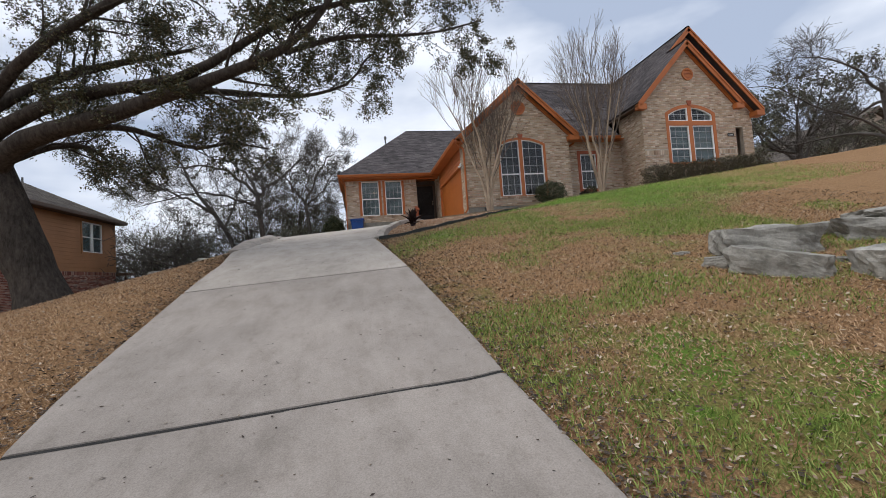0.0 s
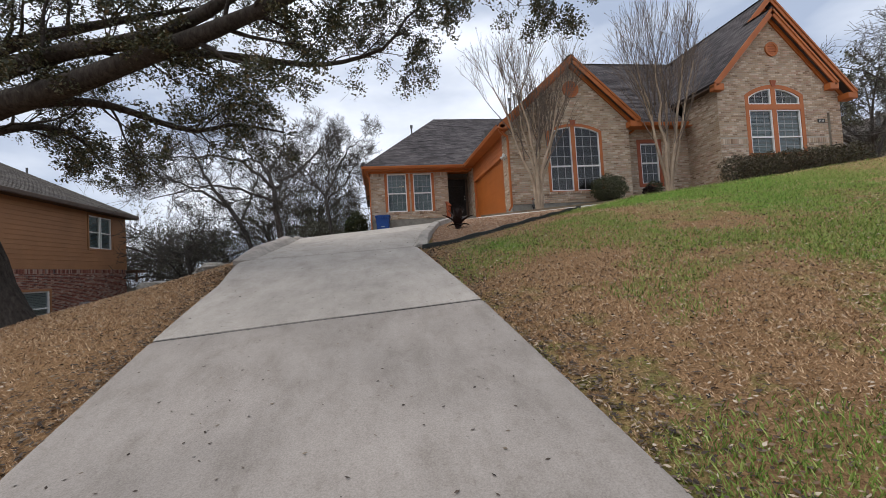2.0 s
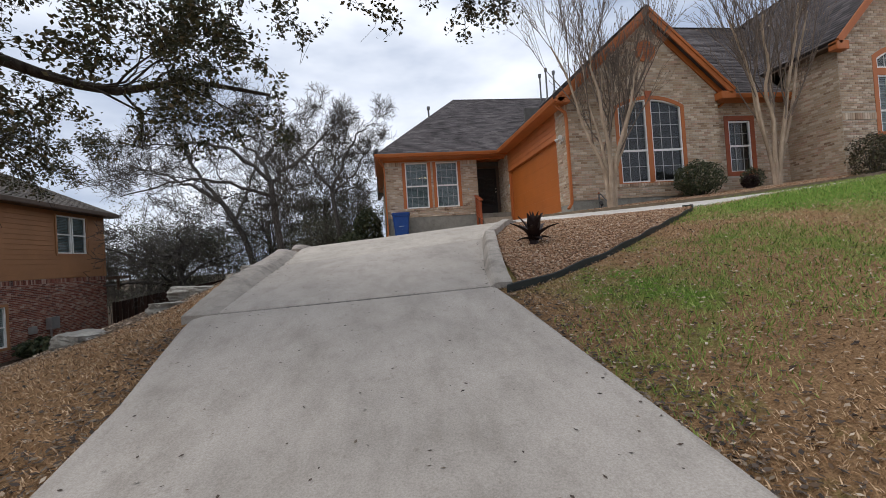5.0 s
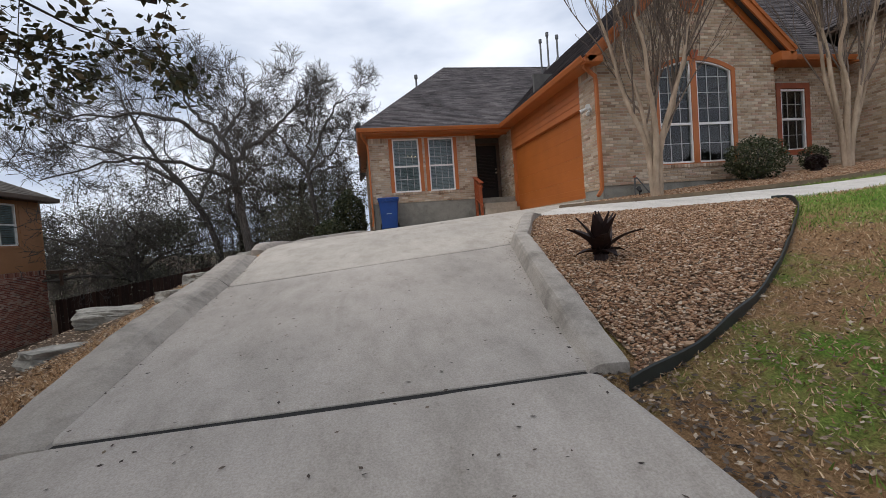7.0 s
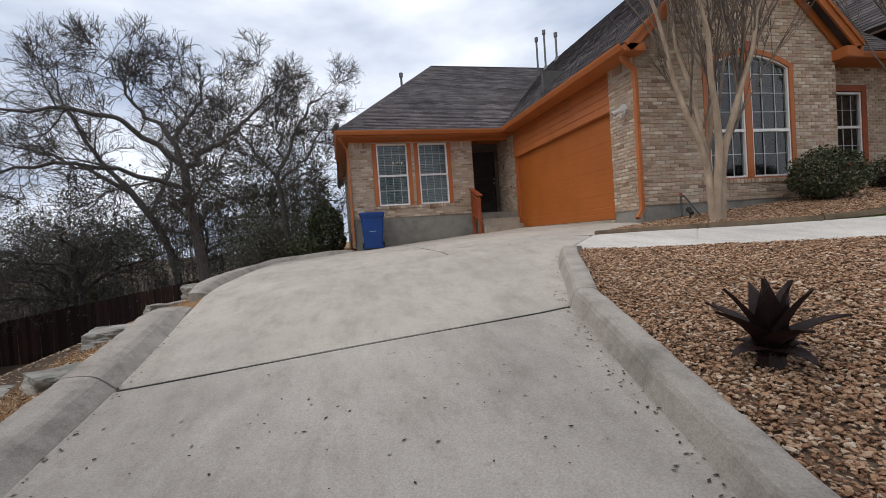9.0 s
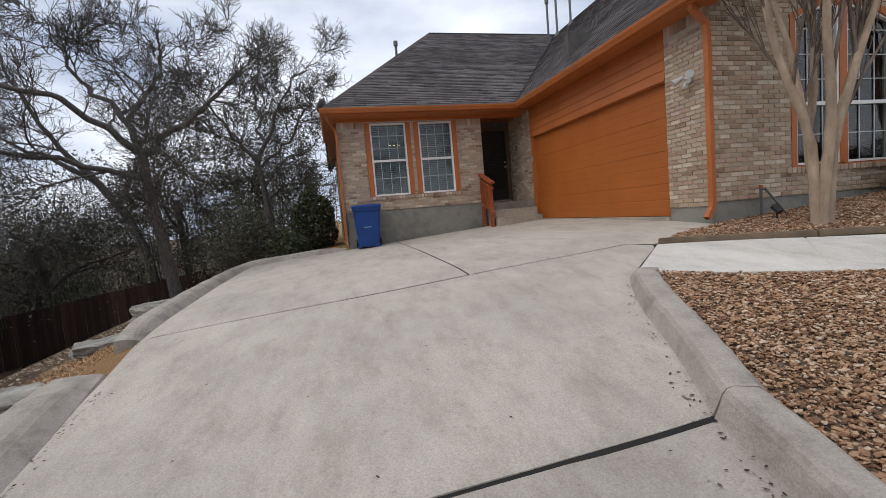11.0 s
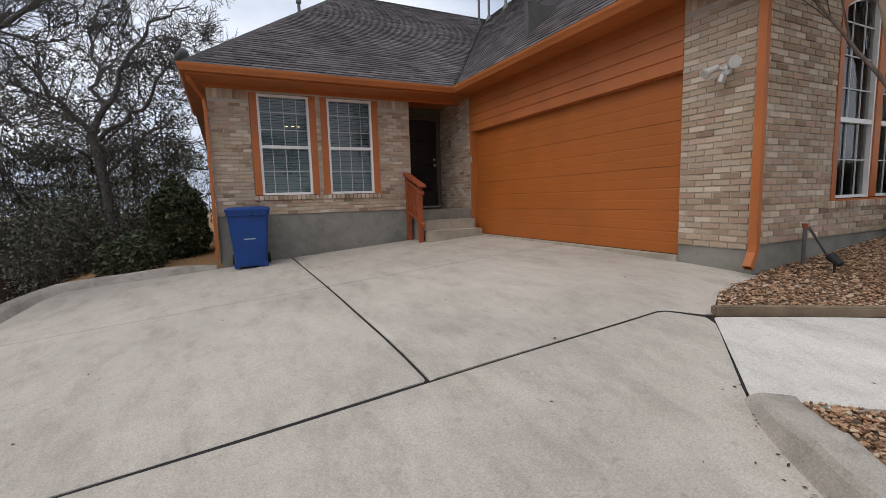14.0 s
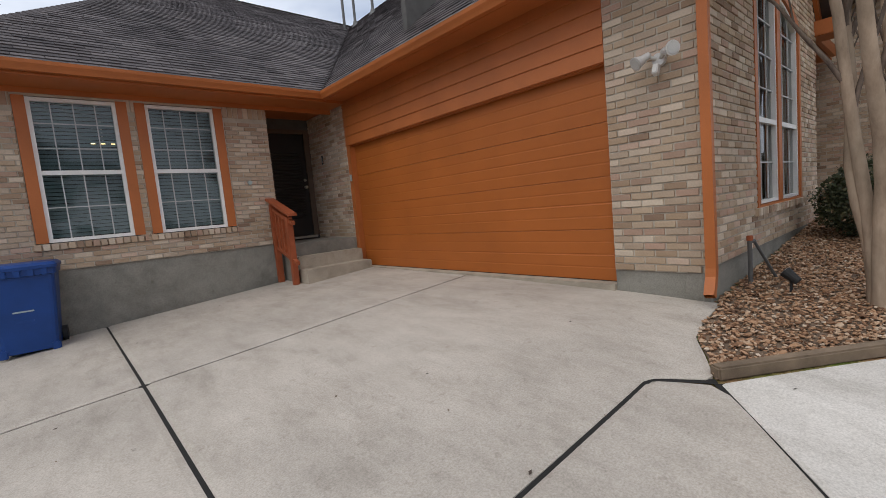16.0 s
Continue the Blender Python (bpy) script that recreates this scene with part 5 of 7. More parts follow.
# ---- garden things ----
def agave(at):
    x, y, z = at
    t = thing("agave_sculpture", at, "dark rusted metal agave sculpture standing in the gravel", "garden ornament")
    bm = bmesh.new()
    cyl(bm, (x, y, z - 0.02), (x, y, z + 0.12), 0.085, 0.06, 12)
    part("base", bm, M["rust"], t)
    r = random.Random(4)
    k = 0
    for count, lean, size in ((4, 76, 0.27), (5, 48, 0.47), (5, 22, 0.47), (3, 8, 0.47)):
        for i in range(count):
            a = 2 * math.pi * (i + 0.5 * (k % 2)) / count + r.uniform(-0.12, 0.12)
            e = radians(lean + r.uniform(-5, 5))
            bm = bmesh.new()
            rows = []
            for s in np.linspace(0, 1, 7):
                w = 0.105 * (1 - s) ** 0.7 * (0.75 + 0.9 * s * (1 - s) * 2.2) + 0.001
                bend = e * (0.7 + 0.45 * s)
                out, up = size * s * math.sin(bend), size * s * math.cos(bend)
                c = Vector((x + math.cos(a) * out, y + math.sin(a) * out, z + 0.07 + up))
                side = Vector((-math.sin(a), math.cos(a), 0)) * w
                nrm = Vector((math.cos(a) * math.cos(bend), math.sin(a) * math.cos(bend), -math.sin(bend)))
                rows.append([bm.verts.new(c - side + nrm * -0.25 * w), bm.verts.new(c + nrm * 0.012), bm.verts.new(c + side + nrm * -0.25 * w), bm.verts.new(c - nrm * 0.03 * (1 - s) - nrm * 0.004)])
            for p, q in zip(rows, rows[1:]):
                for j in range(4):
                    bm.faces.new((p[j], p[(j + 1) % 4], q[(j + 1) % 4], q[j]))
            bmesh.ops.recalc_face_normals(bm, faces=bm.faces)
            part("blade", bm, M["rust"], t)
        k += 1


agave((-3.0, -5.82, land1(-3.0, -5.82) - 0.01))


def standpipe(at):
    x, y, z = at
    t = thing("hose_standpipe", at, "grey pipe standpipe with braced spout beside the foundation", "pipe")
    for a, b, r, name in (((0, 0, -0.05), (0, 0, 0.42), 0.02, "riser"), ((0, 0, 0.4), (0.05, -0.02, 0.4), 0.022, "tee"), ((0.04, -0.02, 0.41), (0.28, -0.14, 0.02), 0.014, "brace")):
        bm = bmesh.new()
        cyl(bm, Vector(at) + Vector(a), Vector(at) + Vector(b), r, n=10)
        part(name, bm, M["steel"], t)
    bm = bmesh.new()
    cyl(bm, (x, y, z + 0.41), (x, y, z + 0.455), 0.028, n=12)
    part("cap", bm, M["rail"], t)


standpipe((0.72, -0.97, land1(0.72, -0.97)))


def spot_light(at):
    t = thing("garden_spotlight", at, "small black garden spotlight on a stake", "light")
    o = Vector(at)
    bm = bmesh.new()
    cyl(bm, o + Vector((0, 0, -0.05)), o + Vector((0, 0, 0.1)), 0.012, n=8)
    part("stake", bm, M["rubber"], t)
    bm = bmesh.new()
    d = Vector((0.1, 0.6, 0.5)).normalized()
    c = o + Vector((0, 0, 0.14))
    cyl(bm, c - d * 0.07, c + d * 0.06, 0.035, 0.05, 14)
    part("hood", bm, M["rubber"], t)
    bm = bmesh.new()
    cyl(bm, c + d * 0.055, c + d * 0.063, 0.042, n=14)
    part("lens", bm, M["lens"], t)


spot_light((0.6, -1.3, land1(0.6, -1.3)))

# beds: gravel, edging, timber
BED_A = [(-3.9, -7.75), (-3.55, -5.4), (-3.3, -4.3), (-2.9, -3.5), (-2.55, -2.8), (-2.15, -2.25), (-1.6, -2.78), (-0.7, -3.4), (0.45, -4.3), (0.72, -4.62), (0.2, -5.2), (-0.8, -6.01), (-1.58, -6.62), (-2.51, -7.28), (-3.44, -7.72), (-4.05, -7.9)]
BED_B = [(-1.33, -1.29), (-1.08, -1.17), (-0.8, -1.01), (-0.5, -0.96), (-0.2, -0.94), (0.0, -0.93), (0.02, -0.88), (4.7, -0.88), (4.7, -0.3), (7.58, -0.3), (7.58, -2.0), (7.0, -2.6), (5.2, -3.1), (3.4, -3.2), (1.9, -2.9), (0.6, -2.5), (-0.3, -1.85)]


def fill(poly, n, margin=0.0):
    a = np.asarray(poly)
    lo, hi = a.min(0), a.max(0)
    p = rng.uniform(lo, hi, (n * 3, 2))
    p = p[inside(poly, p[:, 0], p[:, 1])]
    return p[:n]


def bed(poly, name, label, count, size):
    bm = bmesh.new()
    bm.faces.new([bm.verts.new((x, y, land1(x, y) - 0.012)) for x, y in poly])
    bmesh.ops.triangulate(bm, faces=bm.faces)
    bmesh.ops.subdivide_edges(bm, edges=bm.edges, cuts=5, use_grid_fill=True)
    for v in bm.verts:
        v.co.z = land1(v.co.x, v.co.y) - 0.012
    tagged(part(name, bm, M["soil"]), "brown soil under the gravel", "soil", kind="structure")
    p = fill(poly, count)
    n = len(p)
    s = np.stack([rng.uniform(0.7, 1.5, n), rng.uniform(0.6, 1.1, n), rng.uniform(0.3, 0.6, n)], 1) * (size * rng.lognormal(0, 0.28, n))[:, None]
    pos = np.c_[p, land(p[:, 0], p[:, 1]) - 0.004 + rng.uniform(0, 0.022, n)]
    vs, fs = scatter(STONE_V, STONE_F, pos, rotations(n, 0.16), s)
    vs = vs + rng.normal(0, 0.0022, vs.shape)
    tagged(raw("gravel", vs, fs, M["gravel"]), label, "gravel", kind="stuff")


bed(BED_A, "bed_soil", "tan and brown river gravel in a sloping bed", 36000, 0.0265)
bed(BED_B, "bed_soil", "tan and brown river gravel along the house wall", 27000, 0.027)

edge_path = rounded([(-4.12, -7.98), (-3.5, -7.78), (-2.55, -7.33), (-1.62, -6.67), (-0.82, -6.05), (0.2, -5.26), (0.76, -4.62), (0.66, -4.42)], 3)
pts = [(x, y, land1(x, y)) for x, y in resample(edge_path, 60)]
bm = bmesh.new()
vs, fs = sweep([(x, y, z + 0.012 * math.sin(7 * i)) for i, (x, y, z) in enumerate(pts)], [(0, -0.06), (0.006, 0.045), (0.013, 0.056), (0.02, 0.045), (0.012, -0.06)])
bv = [bm.verts.new(v) for v in vs]
for f in fs:
    bm.faces.new([bv[i] for i in f])
bmesh.ops.recalc_face_normals(bm, faces=bm.faces)
tagged(part("lawn_edging", bm, M["edging"]), "wavy black plastic edging between gravel and lawn", "edging")


def timber(a, b):
    za, zb = land1(*a), land1(*b)
    A_, B_ = Vector((*a, za - 0.03)), Vector((*b, zb - 0.03))
    d = (B_ - A_).normalized()
    m = Matrix.Translation(A_) @ d.to_track_quat("X", "Z").to_matrix().to_4x4()
    bm = bmesh.new()
    box(bm, 0.004, (B_ - A_).length - 0.004, -0.045, 0.045, 0.0, 0.085, bevel=0.012, m=m)
    t = part("landscape_timber", bm, M["timber"])
    tagged(t, "weathered brown landscape timber edging the gravel bed", "timber", "bed timbers")


tp = [(-1.3, -1.27), (0.05, -2.22), (1.3, -3.0), (2.7, -3.5), (4.3, -3.75), (6.0, -3.6), (7.4, -3.1)]
for a, b in zip(tp, tp[1:]):
    timber(a, b)


def boulder(at, size, seed, turn=0.0, tilt=0.0, name="boulder", label="", flat=0.5):
    """A weathered limestone block: a box broken up by noise, with bedding layers."""
    bm = bmesh.new()
    bmesh.ops.create_cube(bm, size=1.0)
    bmesh.ops.subdivide_edges(bm, edges=bm.edges, cuts=15, use_grid_fill=True)
    off = Vector((seed * 7.3, seed * 3.1, seed * 1.7))
    m = Matrix.Translation(at) @ Matrix.Rotation(turn, 4, "Z") @ Matrix.Rotation(tilt, 4, "Y")
    for v in bm.verts:
        p = v.co.copy()
        r = max(abs(p.x), abs(p.y), abs(p.z)) * 2
        s = p.normalized() * 0.5
        q = p.lerp(s, 0.22)
        q += q.normalized() * (0.13 * noise.noise(p * 2.1 + off) + 0.05 * noise.noise(p * 6 + off) + 0.022 * noise.noise(p * 17 + off))
        layer = noise.noise(Vector((p.x * 1.2, p.y * 1.2, p.z * 9)) + off)
        k = 1 + 0.03 * layer
        q.x, q.y = q.x * k, q.y * k
        v.co = m @ Vector((q.x * size[0], q.y * size[1], q.z * size[2]))
    return tagged(part(name, bm, M["limestone"]), label or "grey weathered limestone boulder set in the lawn", "rock", "lawn boulders")


for x, y, sx, sy, sz, top, turn, tilt in ((0.5, -13.72, 1.15, 0.6, 0.6, -2.12, -23, 2), (-0.12, -14.42, 0.92, 0.36, 0.46, -2.42, -50, 12), (-0.36, -13.92, 0.36, 0.26, 0.2, -2.45, -50, 0), (0.72, -15.15, 0.85, 0.62, 0.66, -2.42, -15, -6),
                                          (2.15, -13.95, 1.5, 0.75, 0.6, -2.1, -20, 2), (2.45, -13.9, 1.0, 0.65, 0.2, -1.95, -12, -3), (0.72, -14.5, 0.24, 0.18, 0.16, -2.55, 40, 0), (1.75, -15.5, 1.0, 0.75, 0.6, -2.3, 5, 4), (-0.35, -13.25, 0.2, 0.14, 0.1, -2.36, 0, 0)):
    boulder((x, y, top - 0.5 * sz), (sx, sy, sz), x * 3 + y, radians(turn), radians(tilt))
for x, y, sx, sy, sz, up in ((-8.3, -2.8, 0.8, 0.5, 0.26, -0.08), (-8.5, -1.2, 0.9, 0.6, 0.3, -0.08), (-9.0, -4.4, 0.7, 0.5, 0.25, -0.06), (-8.4, 0.4, 0.9, 0.6, 0.3, -0.08), (-9.7, -5.6, 0.7, 0.5, 0.25, -0.02), (-9.4, -2.4, 0.9, 0.6, 0.3, -0.02), (-8.2, 2.0, 0.9, 0.6, 0.35, 0.0)):
    boulder((x, y, land1(x, y) + up), (sx, sy, sz), x + y * 2, x * 2.0, 0.05, label="pale limestone slab bedded in the bank")


# ---- fence and neighbouring houses ----
FY = 12.5


def fence_top(x):
    return -2.35 + 0.145 * (x + 19.3)


fence = thing("wooden_fence", (-13, FY, land1(-13, FY)), "dark brown stained privacy fence below the bank", "fence")
me = None
for i in range(78):
    x = -19.2 + 0.15 * i
    if me is None:
        bm = bmesh.new()
        prism(bm, [(-0.069, 0), (0.069, 0), (0.069, 1.86), (0.045, 1.9), (-0.045, 1.9), (-0.069, 1.86)], lambda u, v, w: (u, w, v - 1.9), 0.02)
        me = bpy.data.meshes.new("fence_board")
        bm.to_mesh(me)
        bm.free()
        me.materials.append(M["fence"])
    ob = new("fence_board", me)
    ob.parent = fence
    ob.matrix_parent_inverse = fence.matrix_basis.inverted()
    ob.matrix_basis = Matrix.Translation((x, FY, fence_top(x) + rng.uniform(-0.012, 0.012))) @ Matrix.Rotation(radians(rng.uniform(-0.6, 0.6)), 4, "Y")
for x in np.arange(-19.0, -7.6, 2.4):
    part("post", boxes((x - 0.045, x + 0.045, FY + 0.022, FY + 0.11, fence_top(x) - 2.2, fence_top(x) - 0.06)), M["fence"], fence)
for drop in (0.35, 1.4):
    bm = bmesh.new()
    prism(bm, [(-19.2, fence_top(-19.2) - drop), (-7.6, fence_top(-7.6) - drop), (-7.6, fence_top(-7.6) - drop + 0.08), (-19.2, fence_top(-19.2) - drop + 0.08)], lambda u, v, w: (u, FY + 0.022 + w, v), 0.04)
    part("rail", bm, M["fence"], fence)

nb = thing("neighbour_house", (-24, 3, -3.5), "two-storey neighbour house of brown lap siding over red brick", "house")
NX = -19.4
fn = lambda u, v, w: (NX + w + 0 * u, u, v)
n_holes = [rect(8.88, 10.97, 0.1, 1.9), rect(4.0, 6.16, -3.46, -1.84)]
wall(rect(-9.0, 12.3, -4.2, -0.94), fn, lambda u, v, w: (NX - w, u, v), "red brick lower storey wall", -4.2, -0.94, [n_holes[1]], owner=nb, brick=M["n_brick"], soldier=((-1.14, -0.94, 0.0),))
wall(rect(-9.0, 12.3, -0.94, 2.3), fn, lambda u, v, w: (NX - w, u, v), "brown siding upper storey wall", 2.29, 2.3, [n_holes[0]], owner=nb, material=M["n_siding"], brick=M["n_siding"])
for k in range(16):
    z0 = -0.92 + 0.2 * k
    for a, b in ((-9.0, 8.78), (11.07, 12.3)) if 0.0 < z0 + 0.1 < 1.95 else ((-9.0, 12.3),):
        bm = bmesh.new()
        prism(bm, [(NX + 0.004, z0), (NX + 0.028, z0), (NX + 0.01, z0 + 0.205), (NX + 0.004, z0 + 0.205)], lambda u, v, w: (u, a + w, v), b - a)
        part("siding_board", bm, M["n_siding"], nb)
part("wall", boxes((-34, NX - 0.2, 12.1, 12.3, -4.2, 2.3)), M["n_siding"], nb, "brown siding end wall")
part("wall", boxes((-34, NX - 0.2, -9.0, -8.8, -6, 2.3)), M["n_siding"], nb)
part("corner_board", boxes((NX + 0.004, NX + 0.035, 12.2, 12.33, -0.94, 2.2)), M["n_siding"], nb)
part("floor", boxes((-34, NX - 0.2, -8.8, 12.1, -1.1, -1.0)), M["dark_room"], nb)
part("inner_wall", boxes((-23.1, -23.0, -8.8, 12.1, -4.2, 2.3)), M["dark_room"], nb)


def n_window(y0, y1, z0, z1, label, sashes=2, slat="blind"):
    mid = (y0 + y1) / 2
    w = None
    for a, b in ((y0, mid - 0.04), (mid + 0.04, y1)) if sashes == 2 else ((y0, y1),):
        bm, inner = tube_loop(rect(a, b, z0, z1), fn, 0.06, -0.08, 0.01)
        w = part("window", bm, M["white"], nb, label)
        bm = bmesh.new()
        bm.faces.new([bm.verts.new(fn(u, v, -0.05)) for u, v in inner])
        part("pane", bm, M["glass"], w).visible_shadow = False
        bm = bmesh.new()
        prism(bm, rect(a + 0.04, b - 0.04, (z0 + z1) / 2 - 0.03, (z0 + z1) / 2 + 0.03), lambda u, v, d: fn(u, v, d - 0.05), 0.045)
        part("meeting_rail", bm, M["white"], w)
        for v in np.arange(z0 + 0.08, z1 - 0.05, 0.07):
            bm = bmesh.new()
            prism(bm, rect(a + 0.05, b - 0.05, v, v + 0.06), lambda u, vv, d: fn(u, vv, d - 0.1), 0.012)
            part("blind_slat", bm, M[slat], w)
    bm, _ = tube_loop(rect(y0 - 0.1, y1 + 0.1, z0 - 0.1, z1 + 0.1), fn, 0.1, 0.0, 0.045)
    part("window_trim", bm, M["n_siding"], nb)


n_window(8.95, 10.9, 0.15, 1.86, "white paired sash window with blinds")
n_window(4.05, 6.1, -3.4, -1.9, "white lower-storey window with closed blinds", 1, "white")
roof_plane([(-18.9, -10.0, 2.2), (-18.9, 12.85, 2.2), (-24.5, 7.2, 5.4), (-24.5, -4.5, 5.4)], "roof", "weathered brown shingle hip roof", "n_roof", nb, tab=0.6, expo=0.2)
roof_plane([(-18.9, 12.85, 2.2), (-30.1, 12.85, 2.2), (-24.5, 7.2, 5.4)], "roof", "weathered brown shingle hip end", "n_roof", nb, tab=0.6, expo=0.2)
roof_plane([(-18.9, -10.0, 2.2), (-30.1, -10.0, 2.2), (-24.5, -4.5, 5.4)], "roof", "weathered brown shingle hip end", "n_roof", nb, tab=0.6, expo=0.2)
part("fascia", boxes((-18.92, -18.88, -10, 12.87, 2.05, 2.22), (-30, -18.92, 12.83, 12.87, 2.05, 2.22)), M["n_trim"], nb)
part("soffit", boxes((-19.39, -18.92, -10, 12.83, 2.02, 2.05)), M["n_trim"], nb)
bm = bmesh.new()
cyl(bm, (-22.5, 9.5, 3.6), (-22.5, 9.5, 4.5), 0.05)
part("vent_pipe", bm, M["steel"], nb)
ac = thing("utility_box", (-19.2, 8.3, -2.9), "grey electric meter box on the brick wall", "meter box")
part("case", boxes((-19.39, -19.15, 8.05, 8.55, -3.05, -2.55), bevel=0.02), M["metal"], ac)
part("conduit", boxes((-19.38, -19.33, 8.28, 8.33, -4.0, -3.05)), M["metal"], ac)
part("lower_box", boxes((-19.39, -19.2, 7.1, 7.35, -3.1, -2.8), bevel=0.02), M["metal"], ac)
porch = thing("porch_canopy", (-19.0, 12.9, -1.4), "small brown canopy at the neighbour house corner", "canopy")
part("canopy_roof", boxes((-20.5, -18.7, 12.34, 13.3, -1.15, -1.0)), M["n_trim"], porch)
part("bracket", boxes((-18.95, -18.85, 12.4, 12.5, -1.7, -1.15)), M["n_trim"], porch)

rh = thing("hillside_house", (46, 22, 4), "tan house with dark gable roof beyond the lawn", "house")
part("wall", boxes((37.5, 56, 16, 30, 0, 5.6)), M["mortar"], rh, "tan brick wall")
bm = bmesh.new()
prism(bm, [(37.5, 5.6), (56, 5.6), (46.7, 10.6)], lambda u, v, w: (u, 16 + w, v), 14.0)
part("gable", bm, M["mortar"], rh)
roof_plane([(36.2, 15.4, 5.2), (36.2, 30, 5.2), (46.7, 30, 11.0), (46.7, 15.4, 11.0)], "roof", "dark shingle roof slope", "n_roof", rh, tab=0.9, expo=0.35)
roof_plane([(57, 15.4, 5.2), (57, 30, 5.2), (46.7, 30, 11.0), (46.7, 15.4, 11.0)], "roof", "dark shingle roof slope", "n_roof", rh, tab=0.9, expo=0.35)
board([(36.2, 5.2), (46.7, 11.0), (46.7, 10.7), (36.2, 4.9)], lambda u, v, w: (u, 15.3 + w, v), 0.1, "rake_board", "n_trim", rh)
part("window", boxes((42.5, 44.5, 15.94, 16.0, 3.6, 5.4)), M["edging"], rh)
bm = bmesh.new()
cyl(bm, (42.0, 18, 8.0), (42.0, 18, 10.2), 0.16)
part("chimney_pipe", bm, M["steel"], rh)


# ---- trees and shrubs ----
def tubes(pts, rad, sides):
    """Tapered tubes along many lines at once: pts (K, n, 3), rad (K, n)."""
    K, n, _ = pts.shape
    t = np.gradient(pts, axis=1)
    t /= np.linalg.norm(t, axis=2, keepdims=True) + 1e-9
    ref = np.where(np.abs(t[:, :1, 2:]) > 0.8, np.array([[[1.0, 0.13, 0.0]]]), np.array([[[0.1, 0.0, 1.0]]]))
    s = np.cross(t, np.broadcast_to(ref, t.shape))
    s /= np.linalg.norm(s, axis=2, keepdims=True) + 1e-9
    o = np.cross(t, s)
    a = np.arange(sides) * 2 * np.pi / sides
    ring = pts[:, :, None] + rad[:, :, None, None] * (np.cos(a)[None, None, :, None] * s[:, :, None] + np.sin(a)[None, None, :, None] * o[:, :, None])
    i = np.arange(n - 1)[:, None] * sides
    j = np.arange(sides)[None]
    f = np.stack([i + j, i + (j + 1) % sides, i + sides + (j + 1) % sides, i + sides + j], -1).reshape(-1, 4)
    return ring.reshape(-1, 3), (np.arange(K)[:, None, None] * n * sides + f[None]).reshape(-1, 4)


def sprout(pts, rad, per, length, angle, n, taper=0.15, up=0.0, wobble=0.15, start=0.25, ratio=0.6, sag=0.0, spread=None):
    """Children that leave each line: arrays of lines one level finer."""
    K, m, _ = pts.shape
    idx = np.repeat(np.arange(K), per)
    N = len(idx)
    s = np.clip(start + (1 - start) * rng.uniform(0, 1, N) ** 0.8, 0, 0.999) * (m - 1)
    k = s.astype(int)
    f = (s - k)[:, None]
    p0 = pts[idx, k] * (1 - f) + pts[idx, k + 1] * f
    d = pts[idx, k + 1] - pts[idx, k]
    d /= np.linalg.norm(d, axis=1, keepdims=True) + 1e-9
    side = rng.normal(size=(N, 3))
    side -= (side * d).sum(1, keepdims=True) * d
    side /= np.linalg.norm(side, axis=1, keepdims=True) + 1e-9
    a = np.radians(angle) * rng.uniform(0.6, 1.35, N)[:, None]
    d = d * np.cos(a) + side * np.sin(a)
    d[:, 2] += up
    if spread is not None:
        d += np.asarray(spread)
    d /= np.linalg.norm(d, axis=1, keepdims=True)
    L = length * rng.uniform(0.55, 1.25, N) * (1.15 - 0.45 * s / (m - 1))
    r0 = (rad[idx, k] * (1 - f[:, 0]) + rad[idx, k + 1] * f[:, 0]) * ratio * rng.uniform(0.7, 1.0, N)
    out = np.zeros((N, n, 3))
    out[:, 0] = p0
    cur = d
    for j in range(1, n):
        cur = cur + rng.normal(0, wobble, (N, 3)) + np.array([0, 0, 0.12 * up - sag])
        cur /= np.linalg.norm(cur, axis=1, keepdims=True)
        out[:, j] = out[:, j - 1] + cur * (L / (n - 1))[:, None]
    return out, r0[:, None] * np.linspace(1, taper, n)[None]


def lines(*specs, n=12):
    """Explicit limbs: each (points, radius at the foot, radius at the tip), smoothed."""
    P, R = [], []
    for pts, a, b in specs:
        P.append(resample(rounded(pts, 2), n))
        R.append(np.linspace(a, b, n))
    return np.array(P), np.array(R)


def wood(name, levels, material, owner, label=""):
    V, F, off = [], [], 0
    for pts, rad, sides in levels:
        v, f = tubes(pts, np.maximum(rad, 0.0022), sides)
        V.append(v)
        F.append(f + off)
        off += len(v)
    return raw(name, np.vstack(V), np.vstack(F), material, owner, label, smooth=True)


def foliage(pts, count, size, jitter, material, owner, name="crown", label="", tmpl=(LEAF_V, LEAF_F), along=(0.2, 1.0)):
    K, m, _ = pts.shape
    i = rng.integers(0, K, count)
    s = rng.uniform(along[0], along[1], count) * (m - 1.001)
    k = s.astype(int)
    f = (s - k)[:, None]
    pos = pts[i, k] * (1 - f) + pts[i, k + 1] * f + rng.normal(0, jitter, (count, 3))
    v, fc = scatter(tmpl[0], tmpl[1], pos, rotations(count), size * rng.uniform(0.6, 1.3, count))
    return raw(name, v, fc, material, owner, label)


